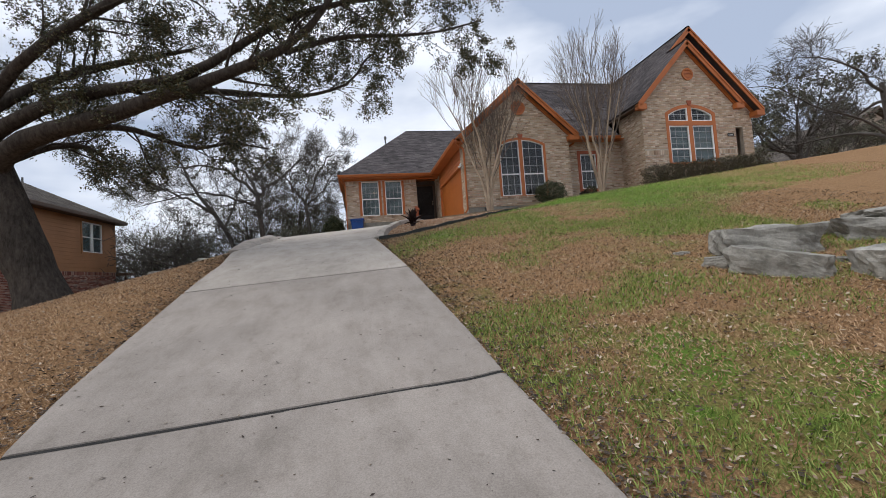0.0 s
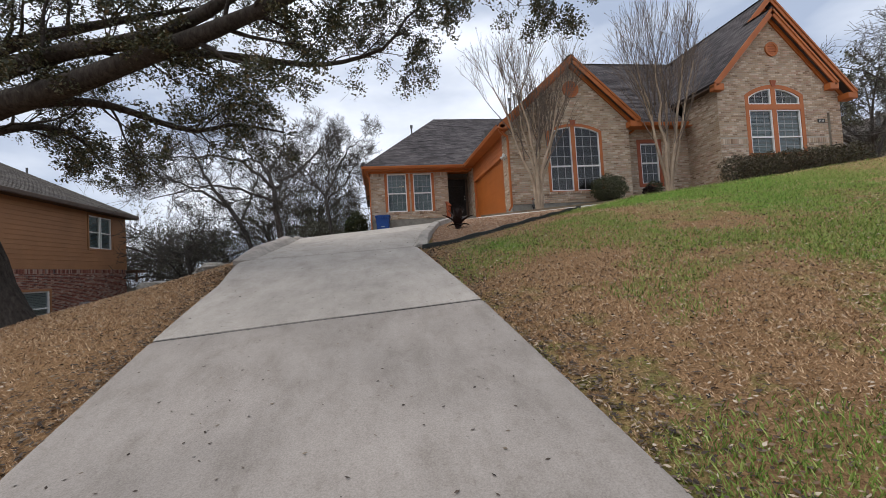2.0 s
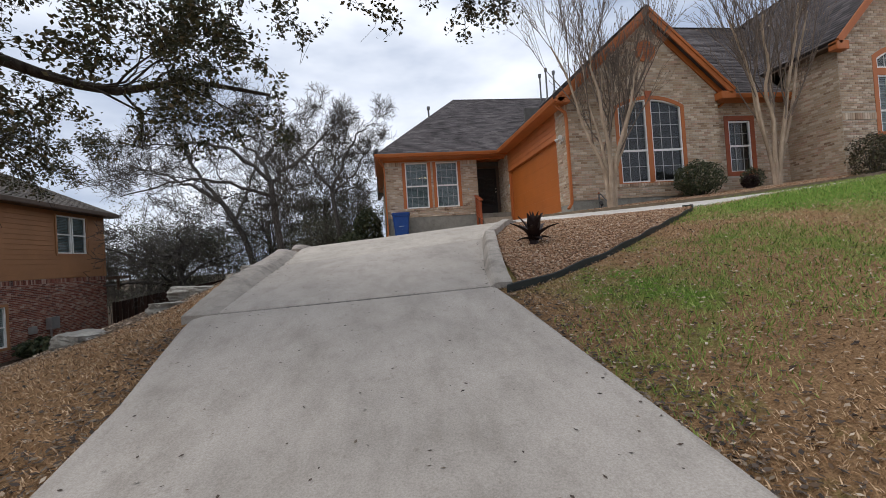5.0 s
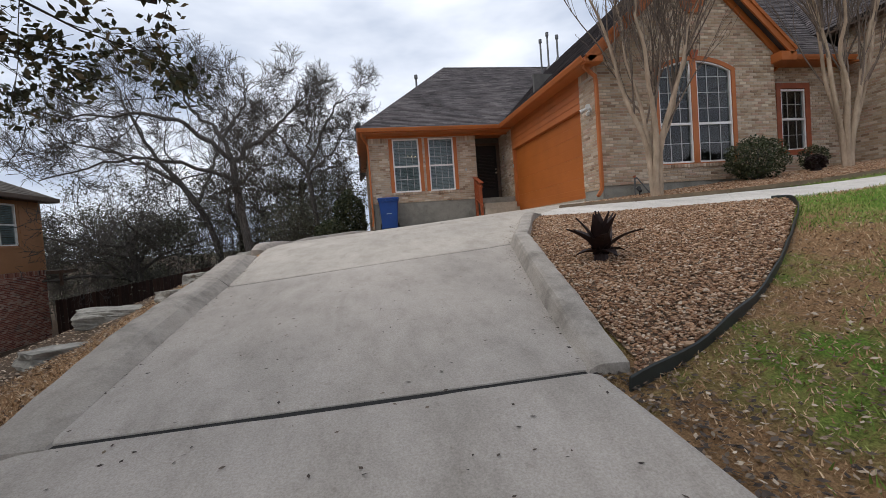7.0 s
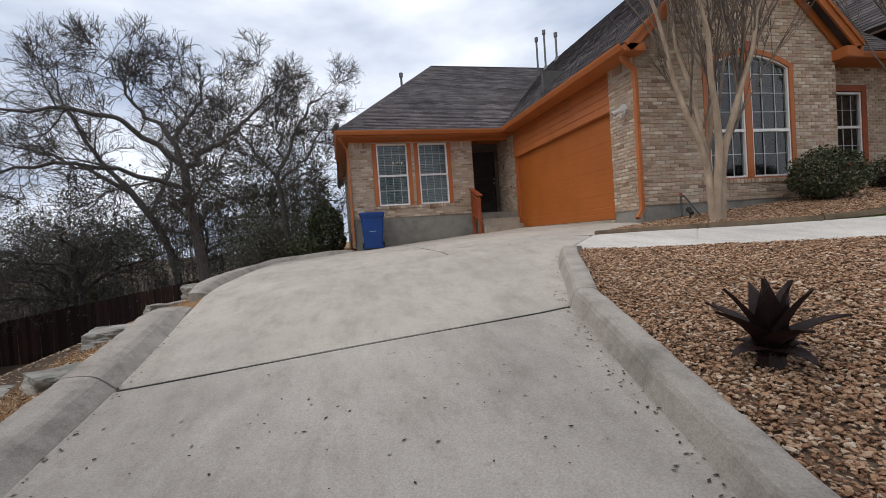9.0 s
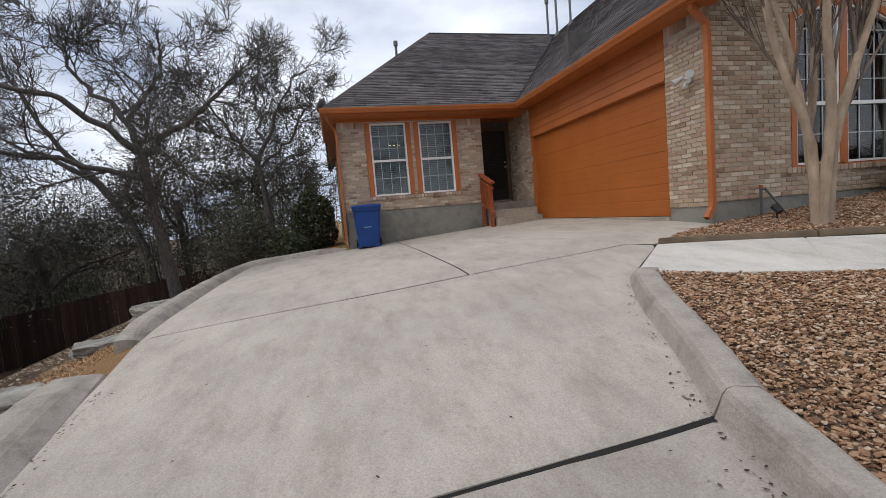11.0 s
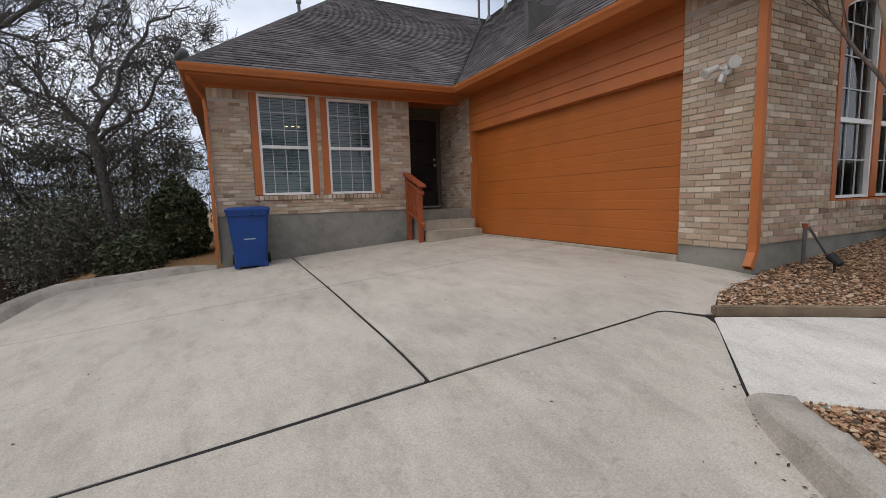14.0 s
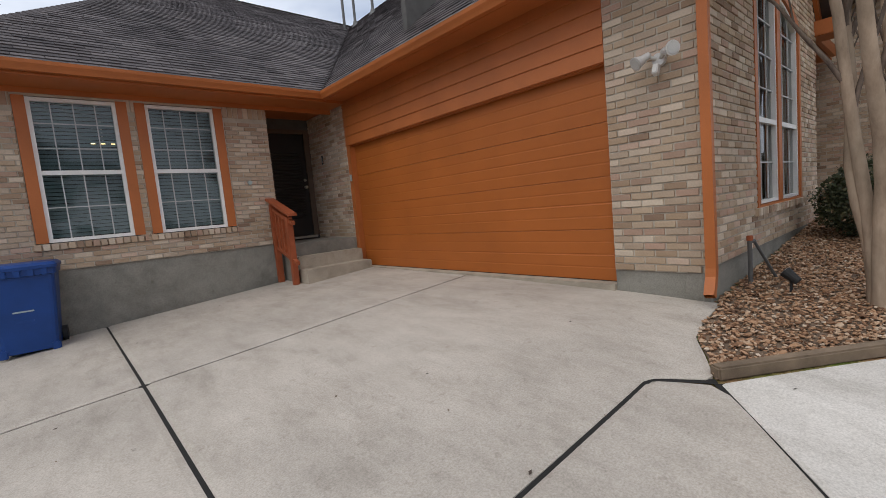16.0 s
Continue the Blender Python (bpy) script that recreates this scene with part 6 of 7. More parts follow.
def oak():
    base = land1(-11.05, -8.0)
    t = thing("oak_tree", (-11.05, -8, base - 0.05), "spreading live oak with dark trunk and sparse small leaves", "tree")
    trunk = lines(([(-10.95, -8.0, base - 0.25), (-11.1, -8.0, base + 0.35), (-11.4, -8.0, -1.3), (-11.72, -8.0, -0.2), (-12.0, -8.0, 0.6), (-12.3, -7.9, 1.8)], 0.5, 0.3))
    trunk[1][0][:3] = (0.56, 0.46, 0.41)
    limbs = lines(([(-11.95, -8.0, 0.1), (-11.5, -8.3, 0.6), (-10.76, -8.6, 0.88), (-9.45, -9.0, 1.03), (-8.3, -9.3, 1.33), (-6.87, -9.86, 1.56), (-5.54, -10.1, 2.06), (-5.0, -10.2, 2.7), (-4.5, -10.1, 3.5)], 0.23, 0.04),
                  ([(-12.1, -8.0, 0.9), (-11.0, -8.4, 1.4), (-9.59, -8.82, 1.68), (-8.6, -9.1, 1.68), (-7.88, -9.36, 1.66), (-7.0, -9.6, 2.0), (-6.0, -9.7, 2.7), (-4.6, -9.6, 3.3), (-3.0, -9.4, 3.6)], 0.16, 0.03),
                  ([(-10.3, -8.6, 0.95), (-9.7, -8.3, 1.15), (-9.2, -8.0, 1.18), (-8.6, -7.7, 0.95), (-8.05, -7.4, 0.87), (-7.6, -7.35, 1.08), (-7.1, -7.25, 1.02), (-6.6, -7.2, 0.93)], 0.085, 0.018),
                  ([(-7.9, -9.3, 1.5), (-7.2, -8.6, 1.78), (-5.93, -7.66, 2.04), (-5.2, -7.8, 2.1), (-4.44, -8.0, 2.3), (-4.3, -8.0, 2.75), (-3.9, -7.9, 3.1)], 0.075, 0.018),
                  ([(-12.2, -8.0, 1.3), (-11.0, -8.6, 2.4), (-9.2, -8.9, 3.5), (-7.4, -9.2, 4.2), (-5.2, -9.4, 4.6), (-3.0, -9.3, 4.6)], 0.13, 0.03),
                  ([(-12.25, -7.9, 1.5), (-11.2, -7.3, 2.6), (-9.8, -6.8, 3.3), (-8.4, -6.8, 3.6)], 0.15, 0.04),
                  ([(-5.75, -10.0, 1.95), (-4.7, -9.5, 2.6), (-3.5, -9.0, 2.9), (-2.4, -8.9, 3.1), (-1.5, -8.9, 3.4)], 0.06, 0.015),
                  ([(-12.2, -7.95, 1.3), (-12.8, -9.0, 2.3), (-12.6, -10.0, 3.4), (-11.6, -11.0, 4.4), (-10.2, -11.8, 5.0)], 0.14, 0.04),
                  ([(-12.3, -7.9, 1.7), (-13.0, -7.2, 2.6), (-13.8, -6.0, 3.0), (-14.2, -4.8, 3.0)], 0.17, 0.05),
                  ([(-11.6, -8.05, 0.5), (-11.0, -7.4, 1.1), (-10.7, -6.4, 1.2), (-10.9, -5.3, 0.9)], 0.09, 0.03), n=14)
    l2 = sprout(*limbs, per=14, length=1.45, angle=48, n=7, up=0.12, ratio=0.42, wobble=0.17, start=0.12)
    l3 = sprout(*l2, per=7, length=0.8, angle=46, n=6, up=0.0, ratio=0.5, wobble=0.2, sag=0.03)
    l4 = sprout(*l3, per=4, length=0.42, angle=42, n=5, ratio=0.5, wobble=0.22, sag=0.06)
    # the low limb ends short of the driveway
    l2, l3, l4 = ([a[k] for a in lv] for lv in (l2, l3, l4) for k in [~((lv[0][:, -1, 0] > -9.8) & (lv[0][:, -1, 1] > -6.8) & (lv[0][:, -1, 2] < 3.1)) & ~((lv[0][:, -1, 0] > -6.3) & (lv[0][:, -1, 1] > -9.0) & (lv[0][:, -1, 2] < 1.6))])
    wood("trunk", [(*trunk, 14)], M["bark"], t, "dark furrowed leaning trunk")
    for p, r in zip(*limbs):
        wood("limb", [(p[None], r[None], 9)], M["bark"], t)
    tagged(wood("twig_spray", [(*l2, 5), (*l3, 4), (*l4, 3)], M["bark"], t), kind="stuff")
    p4 = l4[0][l4[0][:, -1, 2] > 0.2]
    tagged(foliage(p4, 140000, 0.056, 0.05, M["oak_leaf"], t, "crown", "sparse dark green and brown small leaves"), kind="stuff")


oak()


def bare_tree(at, height, limbs, seed_angle, label, fine=4, lean=(0, 0), dense=1.0, thick=0.17):
    global rng
    x, y = at
    z = land1(x, y)
    t = thing("bare_tree", (x, y, z), label, "tree", "bare trees on the bank")
    lx, ly = lean
    trunk = lines(([(x, y, z - 0.3), (x + 0.1 * lx, y, z + 0.18 * height), (x + 0.35 * lx, y + 0.3 * ly, z + 0.34 * height), (x + 0.5 * lx, y + 0.5 * ly, z + 0.46 * height)], thick, thick * 0.6))
    specs = []
    for i in range(limbs):
        a = seed_angle + 2 * math.pi * i / limbs + rng.uniform(-0.3, 0.3)
        s = rng.uniform(0.45, 1.0)
        p = trunk[0][0][int(s * 11)]
        r = height * rng.uniform(0.36, 0.66)
        rise = height * rng.uniform(0.02, 0.33)
        dx, dy = math.cos(a) * r + lx * 0.5, math.sin(a) * r + ly * 0.5
        mid = p + np.array([dx * 0.45 + rng.uniform(-0.3, 0.3), dy * 0.45, rise * 0.62])
        tip = p + np.array([dx, dy, rise])
        specs.append(([p, p + np.array([dx * 0.18, dy * 0.18, rise * 0.3]) + rng.normal(0, 0.18, 3), mid + rng.normal(0, 0.35, 3), (mid + tip) / 2 + rng.normal(0, 0.42, 3), tip], thick * rng.uniform(0.34, 0.52), 0.014))
    limb = lines(*specs, n=10)
    l2 = sprout(*limb, per=int(12 * dense), length=height * 0.185, angle=55, n=8, up=0.06, ratio=0.5, wobble=0.24, start=0.15, sag=0.03)
    l3 = sprout(*l2, per=int(11 * dense), length=height * 0.1, angle=50, n=6, up=0.02, ratio=0.55, wobble=0.25, sag=0.02)
    l4 = sprout(*l3, per=fine + 1, length=height * 0.055, angle=42, n=4, up=0.05, ratio=0.7, wobble=0.18)
    l4 = (l4[0], np.maximum(l4[1], 0.0075))
    wood("trunk", [(*trunk, 10)], M["twig"], t)
    for p, r in zip(*limb):
        wood("limb", [(p[None], r[None], 7)], M["twig"], t)
    tagged(wood("twig_spray", [(*l2, 4), (l3[0], np.maximum(l3[1], 0.0105), 3), (*l4, 3)], M["twig"], t), kind="stuff")
    return t, l3, l4


def gnarled_tree(trunk_pts, limb_pts, thick, size, label):
    """A low spreading tree whose main limbs follow given lines."""
    x, y, _ = trunk_pts[0]
    t = thing("bare_tree", (x, y, land1(x, y) - 0.05), label, "tree", "bare trees on the bank")
    trunk = lines(([(x, y, land1(x, y) - 0.3), *trunk_pts], thick, thick * 0.7))
    limb = lines(*((p, thick * k, 0.016) for p, k in limb_pts), n=14)
    limb = (limb[0] + np.concatenate([np.zeros((len(limb_pts), 1, 3)), rng.normal(0, 0.06, (len(limb_pts), 13, 3))], 1), limb[1])
    l1 = sprout(*limb, per=7, length=size * 0.36, angle=52, n=10, up=0.02, ratio=0.62, wobble=0.2, start=0.1, taper=0.2)
    l2 = sprout(*l1, per=10, length=size * 0.2, angle=48, n=8, up=0.06, ratio=0.6, wobble=0.2, start=0.15)
    l2b = sprout(*limb, per=12, length=size * 0.2, angle=50, n=8, up=0.06, ratio=0.4, wobble=0.2, start=0.2)
    l2 = (np.vstack([l2[0], l2b[0]]), np.vstack([l2[1], l2b[1]]))
    l3 = sprout(*l2, per=8, length=size * 0.105, angle=42, n=6, up=0.12, ratio=0.62, wobble=0.18)
    l4 = sprout(*l3, per=2, length=size * 0.06, angle=38, n=4, up=0.1, ratio=0.75, wobble=0.15)
    wood("trunk", [(*trunk, 12)], M["twig"], t, "crooked grey trunk")
    for p, r in zip(*limb):
        wood("limb", [(p[None], r[None], 8)], M["twig"], t)
    tagged(wood("twig_spray", [(*l1, 5), (l2[0], np.maximum(l2[1], 0.008), 4), (l3[0], np.maximum(l3[1], 0.0062), 3), (l4[0], np.maximum(l4[1], 0.0048), 3)], M["twig"], t), kind="stuff")


winter = "leafless grey tree with gnarled limbs and fine twigs"
gnarled_tree([(-9.28, 6.0, -1.1), (-9.41, 6.0, 0.06), (-9.55, 5.9, 1.41), (-9.59, 5.9, 2.41)],
             [([(-9.59, 5.9, 2.35), (-10.16, 5.6, 3.0), (-11.08, 5.2, 3.7), (-11.91, 5.0, 3.75), (-12.96, 4.8, 3.6), (-14.2, 4.6, 3.7)], 0.55),
              ([(-9.6, 5.9, 2.4), (-9.96, 6.2, 3.39), (-10.93, 6.4, 4.21), (-11.3, 6.6, 5.0), (-11.45, 6.7, 5.6)], 0.55),
              ([(-9.58, 5.9, 2.35), (-8.64, 6.2, 3.16), (-8.21, 6.6, 3.57), (-7.72, 6.9, 4.3), (-6.9, 7.2, 5.0)], 0.6),
              ([(-9.57, 5.9, 1.74), (-10.16, 5.4, 2.02), (-10.97, 5.0, 2.21), (-12.19, 4.6, 2.31), (-13.47, 4.3, 1.95), (-14.3, 4.2, 1.7)], 0.45),
              ([(-9.86, 6.1, 3.2), (-9.31, 6.6, 4.1), (-9.18, 7.0, 4.9), (-9.5, 7.2, 5.5)], 0.4),
              ([(-9.55, 5.95, 1.3), (-9.0, 5.4, 1.9), (-8.6, 4.9, 2.1), (-8.4, 4.6, 1.7)], 0.28)], 0.155, 4.6, winter)
gnarled_tree([(-7.35, 10.0, -0.3), (-7.46, 10.0, 1.29), (-7.63, 10.0, 2.63)],
             [([(-7.63, 10.0, 2.6), (-8.24, 9.8, 3.38), (-8.58, 9.6, 3.89), (-9.09, 9.5, 4.82)], 0.55),
              ([(-7.6, 10.0, 2.6), (-6.98, 10.2, 3.89), (-6.6, 10.3, 4.82), (-6.1, 10.4, 5.5), (-5.4, 10.5, 6.1)], 0.6),
              ([(-7.49, 10.0, 2.41), (-6.5, 9.8, 3.24), (-6.0, 9.7, 4.0), (-5.6, 9.6, 4.7)], 0.45),
              ([(-7.34, 10.1, 3.2), (-7.62, 10.6, 4.6), (-7.47, 11.0, 5.8), (-7.2, 11.2, 6.5)], 0.45)], 0.13, 4.2, winter)
gnarled_tree([(-12.56, 13.95, -1.24), (-12.88, 13.95, 0.41), (-13.30, 13.66, 1.56), (-14.14, 13.24, 3.09)],
             [([(-14.10, 13.24, 2.96), (-15.09, 12.81, 4.53), (-15.66, 12.53, 6.23), (-16.23, 12.53, 7.79)], 0.6),
              ([(-13.95, 13.31, 2.68), (-15.66, 13.38, 3.82), (-17.50, 13.66, 4.67), (-19.35, 13.95, 5.09)], 0.55),
              ([(-13.39, 13.66, 1.69), (-12.82, 14.80, 3.53), (-12.53, 15.65, 5.80), (-11.97, 16.08, 7.51)], 0.5)], 0.18, 6.0, winter)
bare_tree((-16.4, 14.2), 9.4, 8, 2.4, winter, 3, (-0.8, 0.2), 0.8, 0.2)
bare_tree((-17.5, 15.5), 9.0, 7, 3.0, winter, 3, (-0.6, 0), 0.8, 0.19)
bare_tree((-12.4, 17.6), 9.4, 7, 1.9, winter, 3, (-0.4, 0.3), 0.8, 0.2)
bare_tree((-8.8, 16.4), 9.0, 7, 0.9, winter, 3, (0.2, 0.2), 0.8, 0.19)
bare_tree((-22.0, 22.0), 10.5, 6, 0.2, winter, 3, (0, 0.4), 0.8, 0.2)
bare_tree((26.5, 1.5), 12.5, 7, 2.6, "tall leafless tree beyond the lawn", 4, (-0.8, 0), 1.1, 0.24)


def crape_myrtle(at, height, reach, label):
    x, y = at
    z = land1(x, y)
    t = thing("crape_myrtle", (x, y, z - 0.02), label, "tree", "crape myrtles by the wall")
    specs = []
    for i in range(6):
        a = 2 * math.pi * i / 6 + rng.uniform(-0.3, 0.3)
        c, s = math.cos(a), math.sin(a) * 0.55
        h1 = rng.uniform(0.85, 1.25)
        p = [(x + 0.07 * c, y + 0.07 * s, z - 0.1), (x + 0.1 * c, y + 0.1 * s, z + 0.45), (x + (0.16 + 0.1 * rng.uniform()) * c, y + 0.2 * s, z + h1), (x + 0.34 * reach * c, y + 0.5 * reach * 0.5 * s, z + height * 0.42), (x + 0.66 * reach * c, y + 0.5 * reach * s, z + height * rng.uniform(0.62, 0.72))]
        p = [p[0], p[1]] + [(a + rng.uniform(-0.11, 0.11), b + rng.uniform(-0.08, 0.08), c_) for a, b, c_ in resample(p[1:], 7)[1:]]
        specs.append((p, 0.066 * rng.uniform(0.75, 1.15), 0.018))
    stems = lines(*specs, n=14)
    l2 = sprout(*stems, per=8, length=height * 0.36, angle=22, n=7, up=0.42, ratio=0.62, wobble=0.07, start=0.3, taper=0.3)
    l3 = sprout(*l2, per=8, length=height * 0.2, angle=22, n=6, up=0.34, ratio=0.6, wobble=0.07, start=0.25, taper=0.35)
    l4 = sprout(*l3, per=2, length=height * 0.1, angle=24, n=4, up=0.2, ratio=0.7, wobble=0.1, start=0.3)
    for p, r in zip(*stems):
        wood("stem", [(p[None], r[None], 10)], M["myrtle"], t)
    tagged(wood("twig_spray", [(*l2, 5), (l3[0], np.maximum(l3[1], 0.0055), 3), (l4[0], np.maximum(l4[1], 0.0045), 3)], M["myrtle_twig"], t), kind="stuff")
    tagged(foliage(l4[0], 700, 0.05, 0.02, M["litter"], t, "seed_spray", "dry brown seed heads", along=(0.85, 1.0)), kind="stuff")


crape_myrtle((0.6, -1.88), 6.0, 2.0, "leafless crape myrtle with upright tan stems in gravel")
crape_myrtle((5.5, -1.85), 7.1, 2.0, "tall leafless crape myrtle before the recessed wall")


def shell_leaves(n, centre, radii, power=2.0):
    """Points on and just under a rounded, uneven body."""
    d = rng.normal(size=(n, 3))
    d /= (np.abs(d) ** power).sum(1, keepdims=True) ** (1 / power)
    bump = 1 + 0.10 * np.sin(d[:, 0] * 5 + 1) * np.cos(d[:, 1] * 6) + 0.07 * np.sin(d[:, 2] * 9 + d[:, 0] * 4)
    r = rng.uniform(0.80, 1.03, n) * bump
    return np.asarray(centre) + d * r[:, None] * np.asarray(radii)


def shrub(name, at, radii, count, size, mat, label, category="shrub", group="", power=2.0, stems=9, z=None):
    x, y = at
    z0 = land1(x, y) if z is None else z
    t = thing(name, (x, y, z0 - 0.03), label, category, group)
    c = (x, y, z0 + radii[2] * 0.95)
    specs = []
    for i in range(stems):
        a = 2 * math.pi * i / stems
        e = rng.uniform(0.3, 0.85)
        specs.append(([(x + 0.04 * math.cos(a), y + 0.04 * math.sin(a), z0 - 0.08), (x + radii[0] * 0.3 * math.cos(a), y + radii[1] * 0.3 * math.sin(a), z0 + radii[2] * 0.6), (x + radii[0] * e * math.cos(a), y + radii[1] * e * math.sin(a), z0 + radii[2] * rng.uniform(1.1, 1.7))], 0.02, 0.006))
    st = lines(*specs, n=8)
    l2 = sprout(*st, per=7, length=min(radii) * 0.8, angle=50, n=5, ratio=0.6)
    tagged(wood("stems", [(*st, 5), (*l2, 3)], M["twig"], t), kind="stuff")
    inner = np.asarray(c) + (shell_leaves(count // 3, (0, 0, 0), radii, power)) * rng.uniform(0.5, 0.9, (count // 3, 1))
    pos = np.vstack([shell_leaves(count, c, radii, power), inner])
    pos = pos[pos[:, 2] > z0 + 0.02]
    v, f = scatter(LEAF_V, LEAF_F, pos, rotations(len(pos)), size * rng.uniform(0.6, 1.3, len(pos)))
    tagged(raw("leaves", v, f, mat, t), kind="stuff")
    return t


shrub("round_shrub", (3.3, -1.62), (0.62, 0.55, 0.48), 5200, 0.055, M["shrub_leaf"], "clipped round evergreen shrub beside the arched window")
shrub("dark_shrub", (-5.95, 9.4), (0.7, 1.1, 1.2), 6000, 0.11, M["shrub_leaf"], "dark evergreen shrub at the wing corner", z=-0.9)
shrub("dark_shrub", (-6.7, 7.6), (0.6, 0.9, 0.6), 3200, 0.1, M["shrub_leaf"], "low dark evergreen shrub below the apron kerb", z=-0.95)
shrub("dark_shrub", (5.35, -1.2), (0.3, 0.3, 0.3), 900, 0.06, M["shrub_leaf"], "small dark shrub in the recess gravel")
for i in range(8):
    x = 7.25 + 0.68 * i
    shrub("hedge_shrub", (x, -2.95), (0.48, 0.44, 0.5), 2600, 0.06, M["hedge_leaf"], "brown-green clipped hedge shrub under the large window", "hedge", "front hedge", power=4.0, stems=5)
shrub("hedge_shrub", (13.1, -2.3), (0.5, 0.45, 0.38), 1500, 0.06, M["shrub_leaf"], "low green shrub at the end of the hedge", "hedge", "front hedge")
for i in range(7):
    shrub("far_hedge", (24.0 + 1.9 * i, 6.5 + 0.3 * i), (1.2, 0.9, 0.75), 1200, 0.14, M["shrub_leaf"], "dark clipped hedge along the lawn top", "hedge", "far hedge", power=3.0, stems=4)
shrub("yucca_clump", (-18.6, 6.6), (0.6, 0.9, 0.35), 700, 0.22, M["shrub_leaf"], "low strappy plant by the neighbour wall")


def sago(at):
    x, y = at
    z = land1(x, y)
    t = thing("dead_sago", (x, y, z - 0.02), "small dead red-brown sago palm stump in gravel", "plant")
    bm = bmesh.new()
    cyl(bm, (x, y, z - 0.03), (x, y, z + 0.16), 0.11, 0.09, 12)
    part("trunk", bm, M["rust"], t)
    n = 500
    pos = shell_leaves(n, (x, y, z + 0.2), (0.2, 0.2, 0.17))
    v, f = scatter(LEAF_V, LEAF_F, pos, rotations(n), np.full(n, 0.08))
    tagged(raw("fronds", v, f, M["rust"], t), kind="stuff")


sago((4.75, -1.75))


def brush(count, boxes_, size, mat, label, name="undergrowth"):
    """A tangle of shrubs on the bank: clumps of small leaves round many short twigs."""
    P = []
    for x0, x1, y0, y1, h, k in boxes_:
        cx, cy = rng.uniform(x0, x1, k), rng.uniform(y0, y1, k)
        cz = np.maximum(land(cx, cy), -3.6) + rng.uniform(0.1, 1.0, k) * h
        P.append(np.c_[cx, cy, cz])
    c = np.vstack(P)
    i = rng.integers(0, len(c), count)
    pos = c[i] + rng.normal(0, 1, (count, 3)) * np.array([0.42, 0.42, 0.28])
    v, f = scatter(LEAF_V, LEAF_F, pos, rotations(count), size * rng.uniform(0.6, 1.4, count))
    t = thing(name, (float(c[0, 0]), float(c[0, 1]), land1(float(c[0, 0]), float(c[0, 1]))), label, "undergrowth", kind="stuff")
    raw("leaves", v, f, mat, t)
    st = np.stack([np.c_[c[:, :2] + rng.normal(0, 0.3, (len(c), 2)), land(c[:, 0], c[:, 1]) - 0.1], c + rng.normal(0, 0.15, c.shape)], 1)
    st = np.stack([resample(p, 5) for p in st]) + rng.normal(0, 0.05, (len(c), 5, 3))
    rad = np.full((len(c), 5), 0.02) * np.linspace(1, 0.3, 5)
    l2 = sprout(st, rad, per=6, length=0.9, angle=50, n=5, ratio=0.6, up=0.1)
    l3 = sprout(*l2, per=4, length=0.5, angle=45, n=4, ratio=0.7)
    wood("twig_spray", [(st, rad, 4), (l2[0], np.maximum(l2[1], 0.006), 3), (l3[0], np.maximum(l3[1], 0.005), 3)], M["twig"], t)


brush(9000, ((-9.4, -7.2, 9.4, 12.0, 2.0, 26),), 0.085, M["brush_leaf"], "grey-green tangled undergrowth on the bank")
brush(56000, ((-19, -9.5, 12.9, 17, 6.6, 150), (-9.5, -6.2, 12.9, 17, 6.4, 60), (-26, -18, 14, 26, 6.0, 110)), 0.105, M["brush_leaf"], "grey-green tangled undergrowth beyond the fence")
brush(26000, ((-40, -5, 26, 40, 6.5, 220), (-46, -30, 12, 26, 6.0, 80)), 0.2, M["brush_leaf"], "distant grey-green thicket behind the houses", "thicket")


def far_oak(at, height, crown, label):
    x, y = at
    z = land1(x, y)
    t = thing("far_tree", (x, y, z - 0.05), label, "tree")
    trunk = lines(([(x, y, z - 0.4), (x + 0.2, y, z + 0.2 * height), (x - 0.1, y, z + 0.45 * height)], 0.28, 0.16))
    specs = []
    for i in range(8):
        a = 2 * math.pi * i / 8 + rng.uniform(-0.2, 0.2)
        r, e = crown * rng.uniform(0.5, 0.9), height * rng.uniform(0.55, 0.95)
        p = trunk[0][0][rng.integers(6, 12)]
        tip = np.array([x + r * math.cos(a), y + r * math.sin(a), z + e])
        specs.append(([p, (p * 0.5 + tip * 0.5) + rng.normal(0, 0.4, 3), tip], 0.12, 0.03))
    limb = lines(*specs, n=9)
    l2 = sprout(*limb, per=8, length=crown * 0.5, angle=48, n=6, ratio=0.5, up=0.15)
    l3 = sprout(*l2, per=6, length=crown * 0.25, angle=45, n=5, ratio=0.6)
    wood("trunk", [(*trunk, 9)], M["twig"], t)
    for p, r in zip(*limb):
        wood("limb", [(p[None], r[None], 6)], M["twig"], t)
    tagged(wood("twig_spray", [(*l2, 4), (l3[0], np.maximum(l3[1], 0.01), 3)], M["twig"], t), kind="stuff")
    foliage(l3[0], 9000, 0.2, 0.14, M["brush_leaf"], t, "crown", "sparse grey-green leaves")


brush(30000, ((-70, 75, -62, -46, 6.0, 320),), 0.55, M["brush_leaf"], "thicket across the street behind the start", "thicket")
far_oak((27.5, 8.0), 9.2, 4.6, "grey-green tree beyond the lawn")
far_oak((38.0, 13.0), 8.5, 4.5, "grey tree by the far house")


# ---- loose covering of the ground ----
NO_GRASS = [np.array(BED_A), np.array(BED_B), np.vstack([WALK_T, WALK_B[::-1]])]


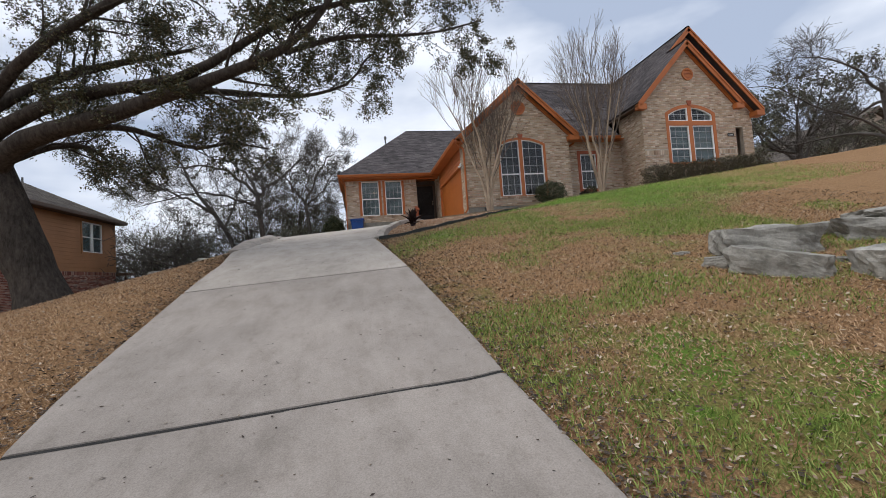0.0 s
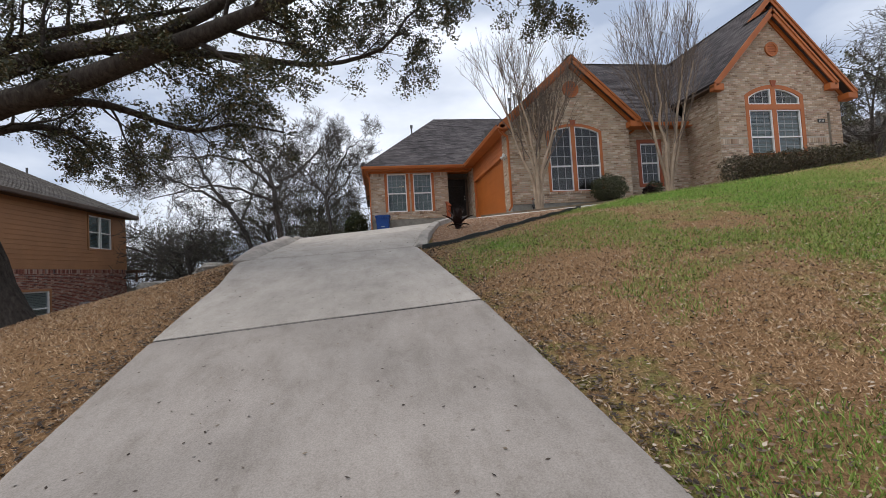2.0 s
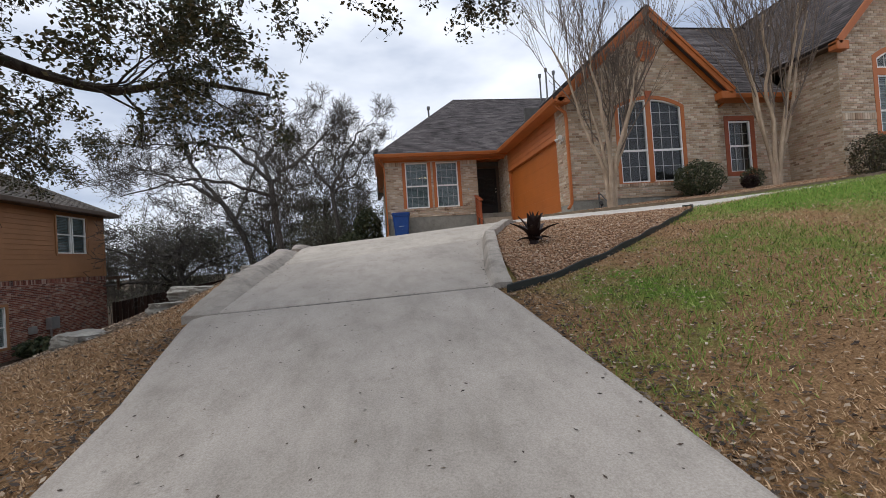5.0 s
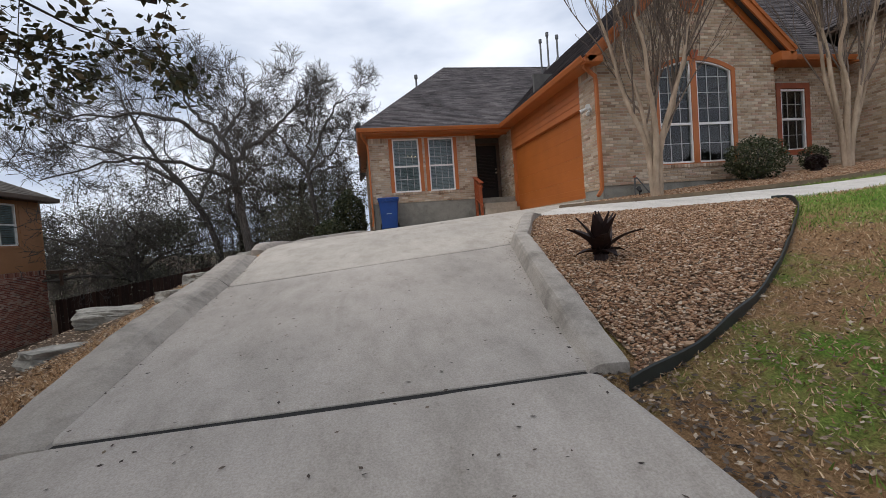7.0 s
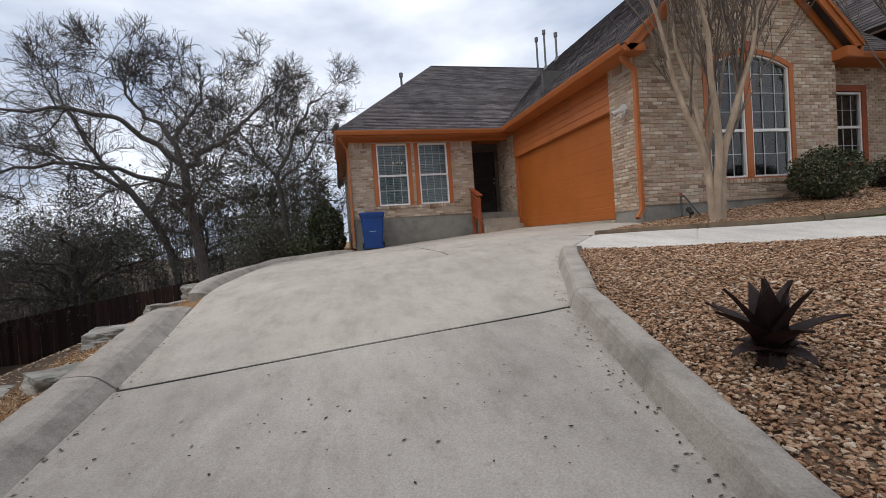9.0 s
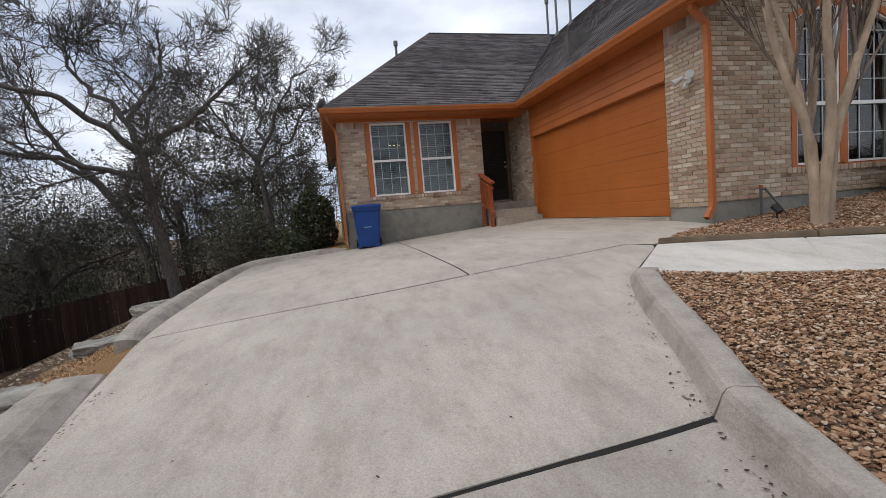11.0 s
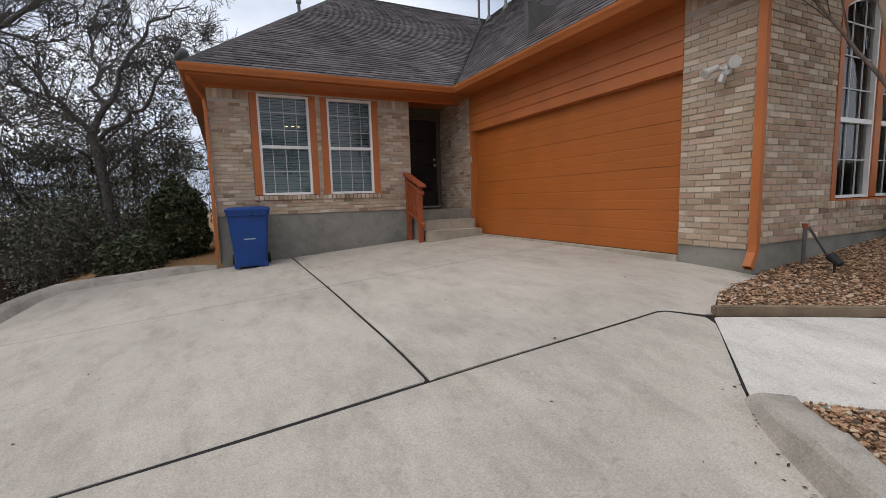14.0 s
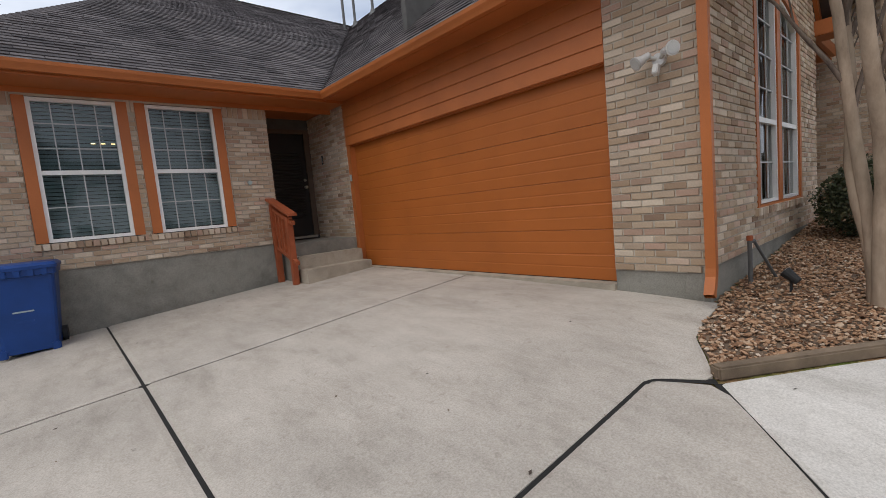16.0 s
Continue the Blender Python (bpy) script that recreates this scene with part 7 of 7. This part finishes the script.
def off_drive(x, y, margin=0.0):
    on = (x > edge_x(LEFT, y) - margin) & (x < edge_x(RIGHT, y) + margin) & (y < -1.3)
    on |= (y > -1.4) & (x > -7.8) & (x < 0.05)
    on |= (y > -7.8) & (x > -7.6) & (x < edge_x(RIGHT, y) + 0.3) & (y < -1)
    ok = ~on
    for p in NO_GRASS:
        ok &= ~inside(p.tolist(), x, y)
    return ok


def green_share(x, y):
    """How green the lawn is, by slow drifts."""
    f = np.array([noise.noise(Vector((a * 0.42, b * 0.5, 3.1))) + 0.5 * noise.noise(Vector((a * 1.1, b * 1.3, 9.0))) for a, b in zip(x, y)])
    return np.where(x > -4.5, np.clip(0.18 + 2.4 * f + 1.1 * np.clip((y + 11) / 4.5, 0, 1) * np.clip((x + 1.5) / 3.5, 0, 1), 0, 1) * np.clip((9 - x) / 5, 0, 1), 0.0)


def blades(n, x0, x1, y0, y1, size, name, lean):
    x, y = rng.uniform(x0, x1, n), rng.uniform(y0, y1, n)
    k = off_drive(x, y, 0.01) & ~((y > -0.8) & (x > 0)) & ~((x > 7.5) & (y > -2.2))
    x, y = x[k], y[k]
    g = green_share(x, y)
    is_green = rng.uniform(0, 1, len(x)) < g
    for sel, mat, nm, lab in ((is_green, "green", "grass", "patchy green winter grass blades"), (~is_green, "straw", "dry_grass", "flattened straw-coloured dormant grass")):
        p = np.c_[x[sel], y[sel], lawn_z(x[sel], y[sel]) - 0.004]
        m = len(p)
        s = np.stack([rng.uniform(0.7, 1.3, m) * 0.11, rng.uniform(0.6, 1.3, m) * size, rng.uniform(0.3, 1.0, m) * (size if nm == "grass" else size * 0.55)], 1)
        v, f = scatter(BLADE_V, BLADE_F, p, rotations(m, lean), s)
        tagged(raw(nm, v, f, M[mat]), lab, "grass", kind="stuff")


blades(110000, -3.9, 3.5, -17.5, -10.5, 0.075, "near", 0.12)
blades(80000, -4.0, 9.0, -10.5, -3.5, 0.075, "mid", 0.12)
blades(55000, -11.5, -6.9, -16.0, -6.5, 0.08, "left", 0.12)
blades(9000, -8.9, -7.6, -6.5, 1.0, 0.085, "bank", 0.12)


def litter(n, x0, x1, y0, y1, size, mat, name, label, keep, lift=0.006, curl=0.12):
    x, y = rng.uniform(x0, x1, n), rng.uniform(y0, y1, n)
    k = keep(x, y)
    x, y = x[k], y[k]
    z = np.where(off_drive(x, y), lawn_z(x, y) + 0.012, land(x, y)) + lift
    m = len(x)
    tmpl = [(0, -0.5, 0.03), (0.24, 0.0, 0.0), (0, 0.5, 0.08), (-0.24, 0.0, 0.1)]
    v, f = scatter(tmpl, LEAF_F, np.c_[x, y, z], rotations(m, curl), size * rng.uniform(0.5, 1.4, m))
    tagged(raw(name, v, f, M[mat]), label, "leaves", kind="stuff")


def near_edge(x, y):
    d = np.minimum(np.abs(x - edge_x(RIGHT, y)), np.abs(x - edge_x(LEFT, y)))
    return off_drive(x, y) & (rng.uniform(0, 1, len(x)) < np.exp(-d / 0.35))


litter(90000, -9.0, -1.5, -18, -7.7, 0.045, "dark_litter", "edge_leaves", "dead leaves gathered along the driveway edges", near_edge)
litter(46000, -4.2, 4.5, -17.5, -5.0, 0.036, "litter", "lawn_leaves", "scattered pale dead leaves on the lawn", lambda x, y: off_drive(x, y) & (rng.uniform(0, 1, len(x)) > 0.85 * np.clip((y + 11) / 3, 0, 1) * np.clip((x + 2.5) / 2, 0, 1)), 0.012, 0.2)
litter(6500, -11, -6.9, -16, -3.0, 0.036, "litter", "lawn_leaves", "scattered pale dead leaves on the bank", lambda x, y: off_drive(x, y), 0.012, 0.2)
litter(1000, -7.2, -3.4, -18.5, -4.5, 0.028, "dark_litter", "drive_leaves", "few small dark leaves on the driveway", lambda x, y: ~off_drive(x, y, -0.05), 0.004, 0.06)
litter(90, -7.2, -0.5, -4.5, 4.8, 0.026, "dark_litter", "drive_leaves", "few small dark leaves on the apron", lambda x, y: ~off_drive(x, y, -0.05), 0.004, 0.06)


litter(9000, -14, -8.2, -6.5, 9.0, 0.05, "litter", "bank_leaves", "brown leaf litter under the trees on the bank", lambda x, y: off_drive(x, y), 0.01, 0.2)


def kerb_foot(x, y):
    d = np.minimum(np.abs(x - edge_x(LEFT, y) - 0.08), np.abs(x - edge_x(RIGHT, y) + 0.08))
    return ~off_drive(x, y, -0.03) & (rng.uniform(0, 1, len(x)) < np.exp(-d / 0.035) * 0.8)


litter(16000, -7.3, -2.2, -7.7, -2.0, 0.026, "dark_litter", "kerb_leaves", "dark leaf crumbs along the kerb foot", kerb_foot, 0.004, 0.1)
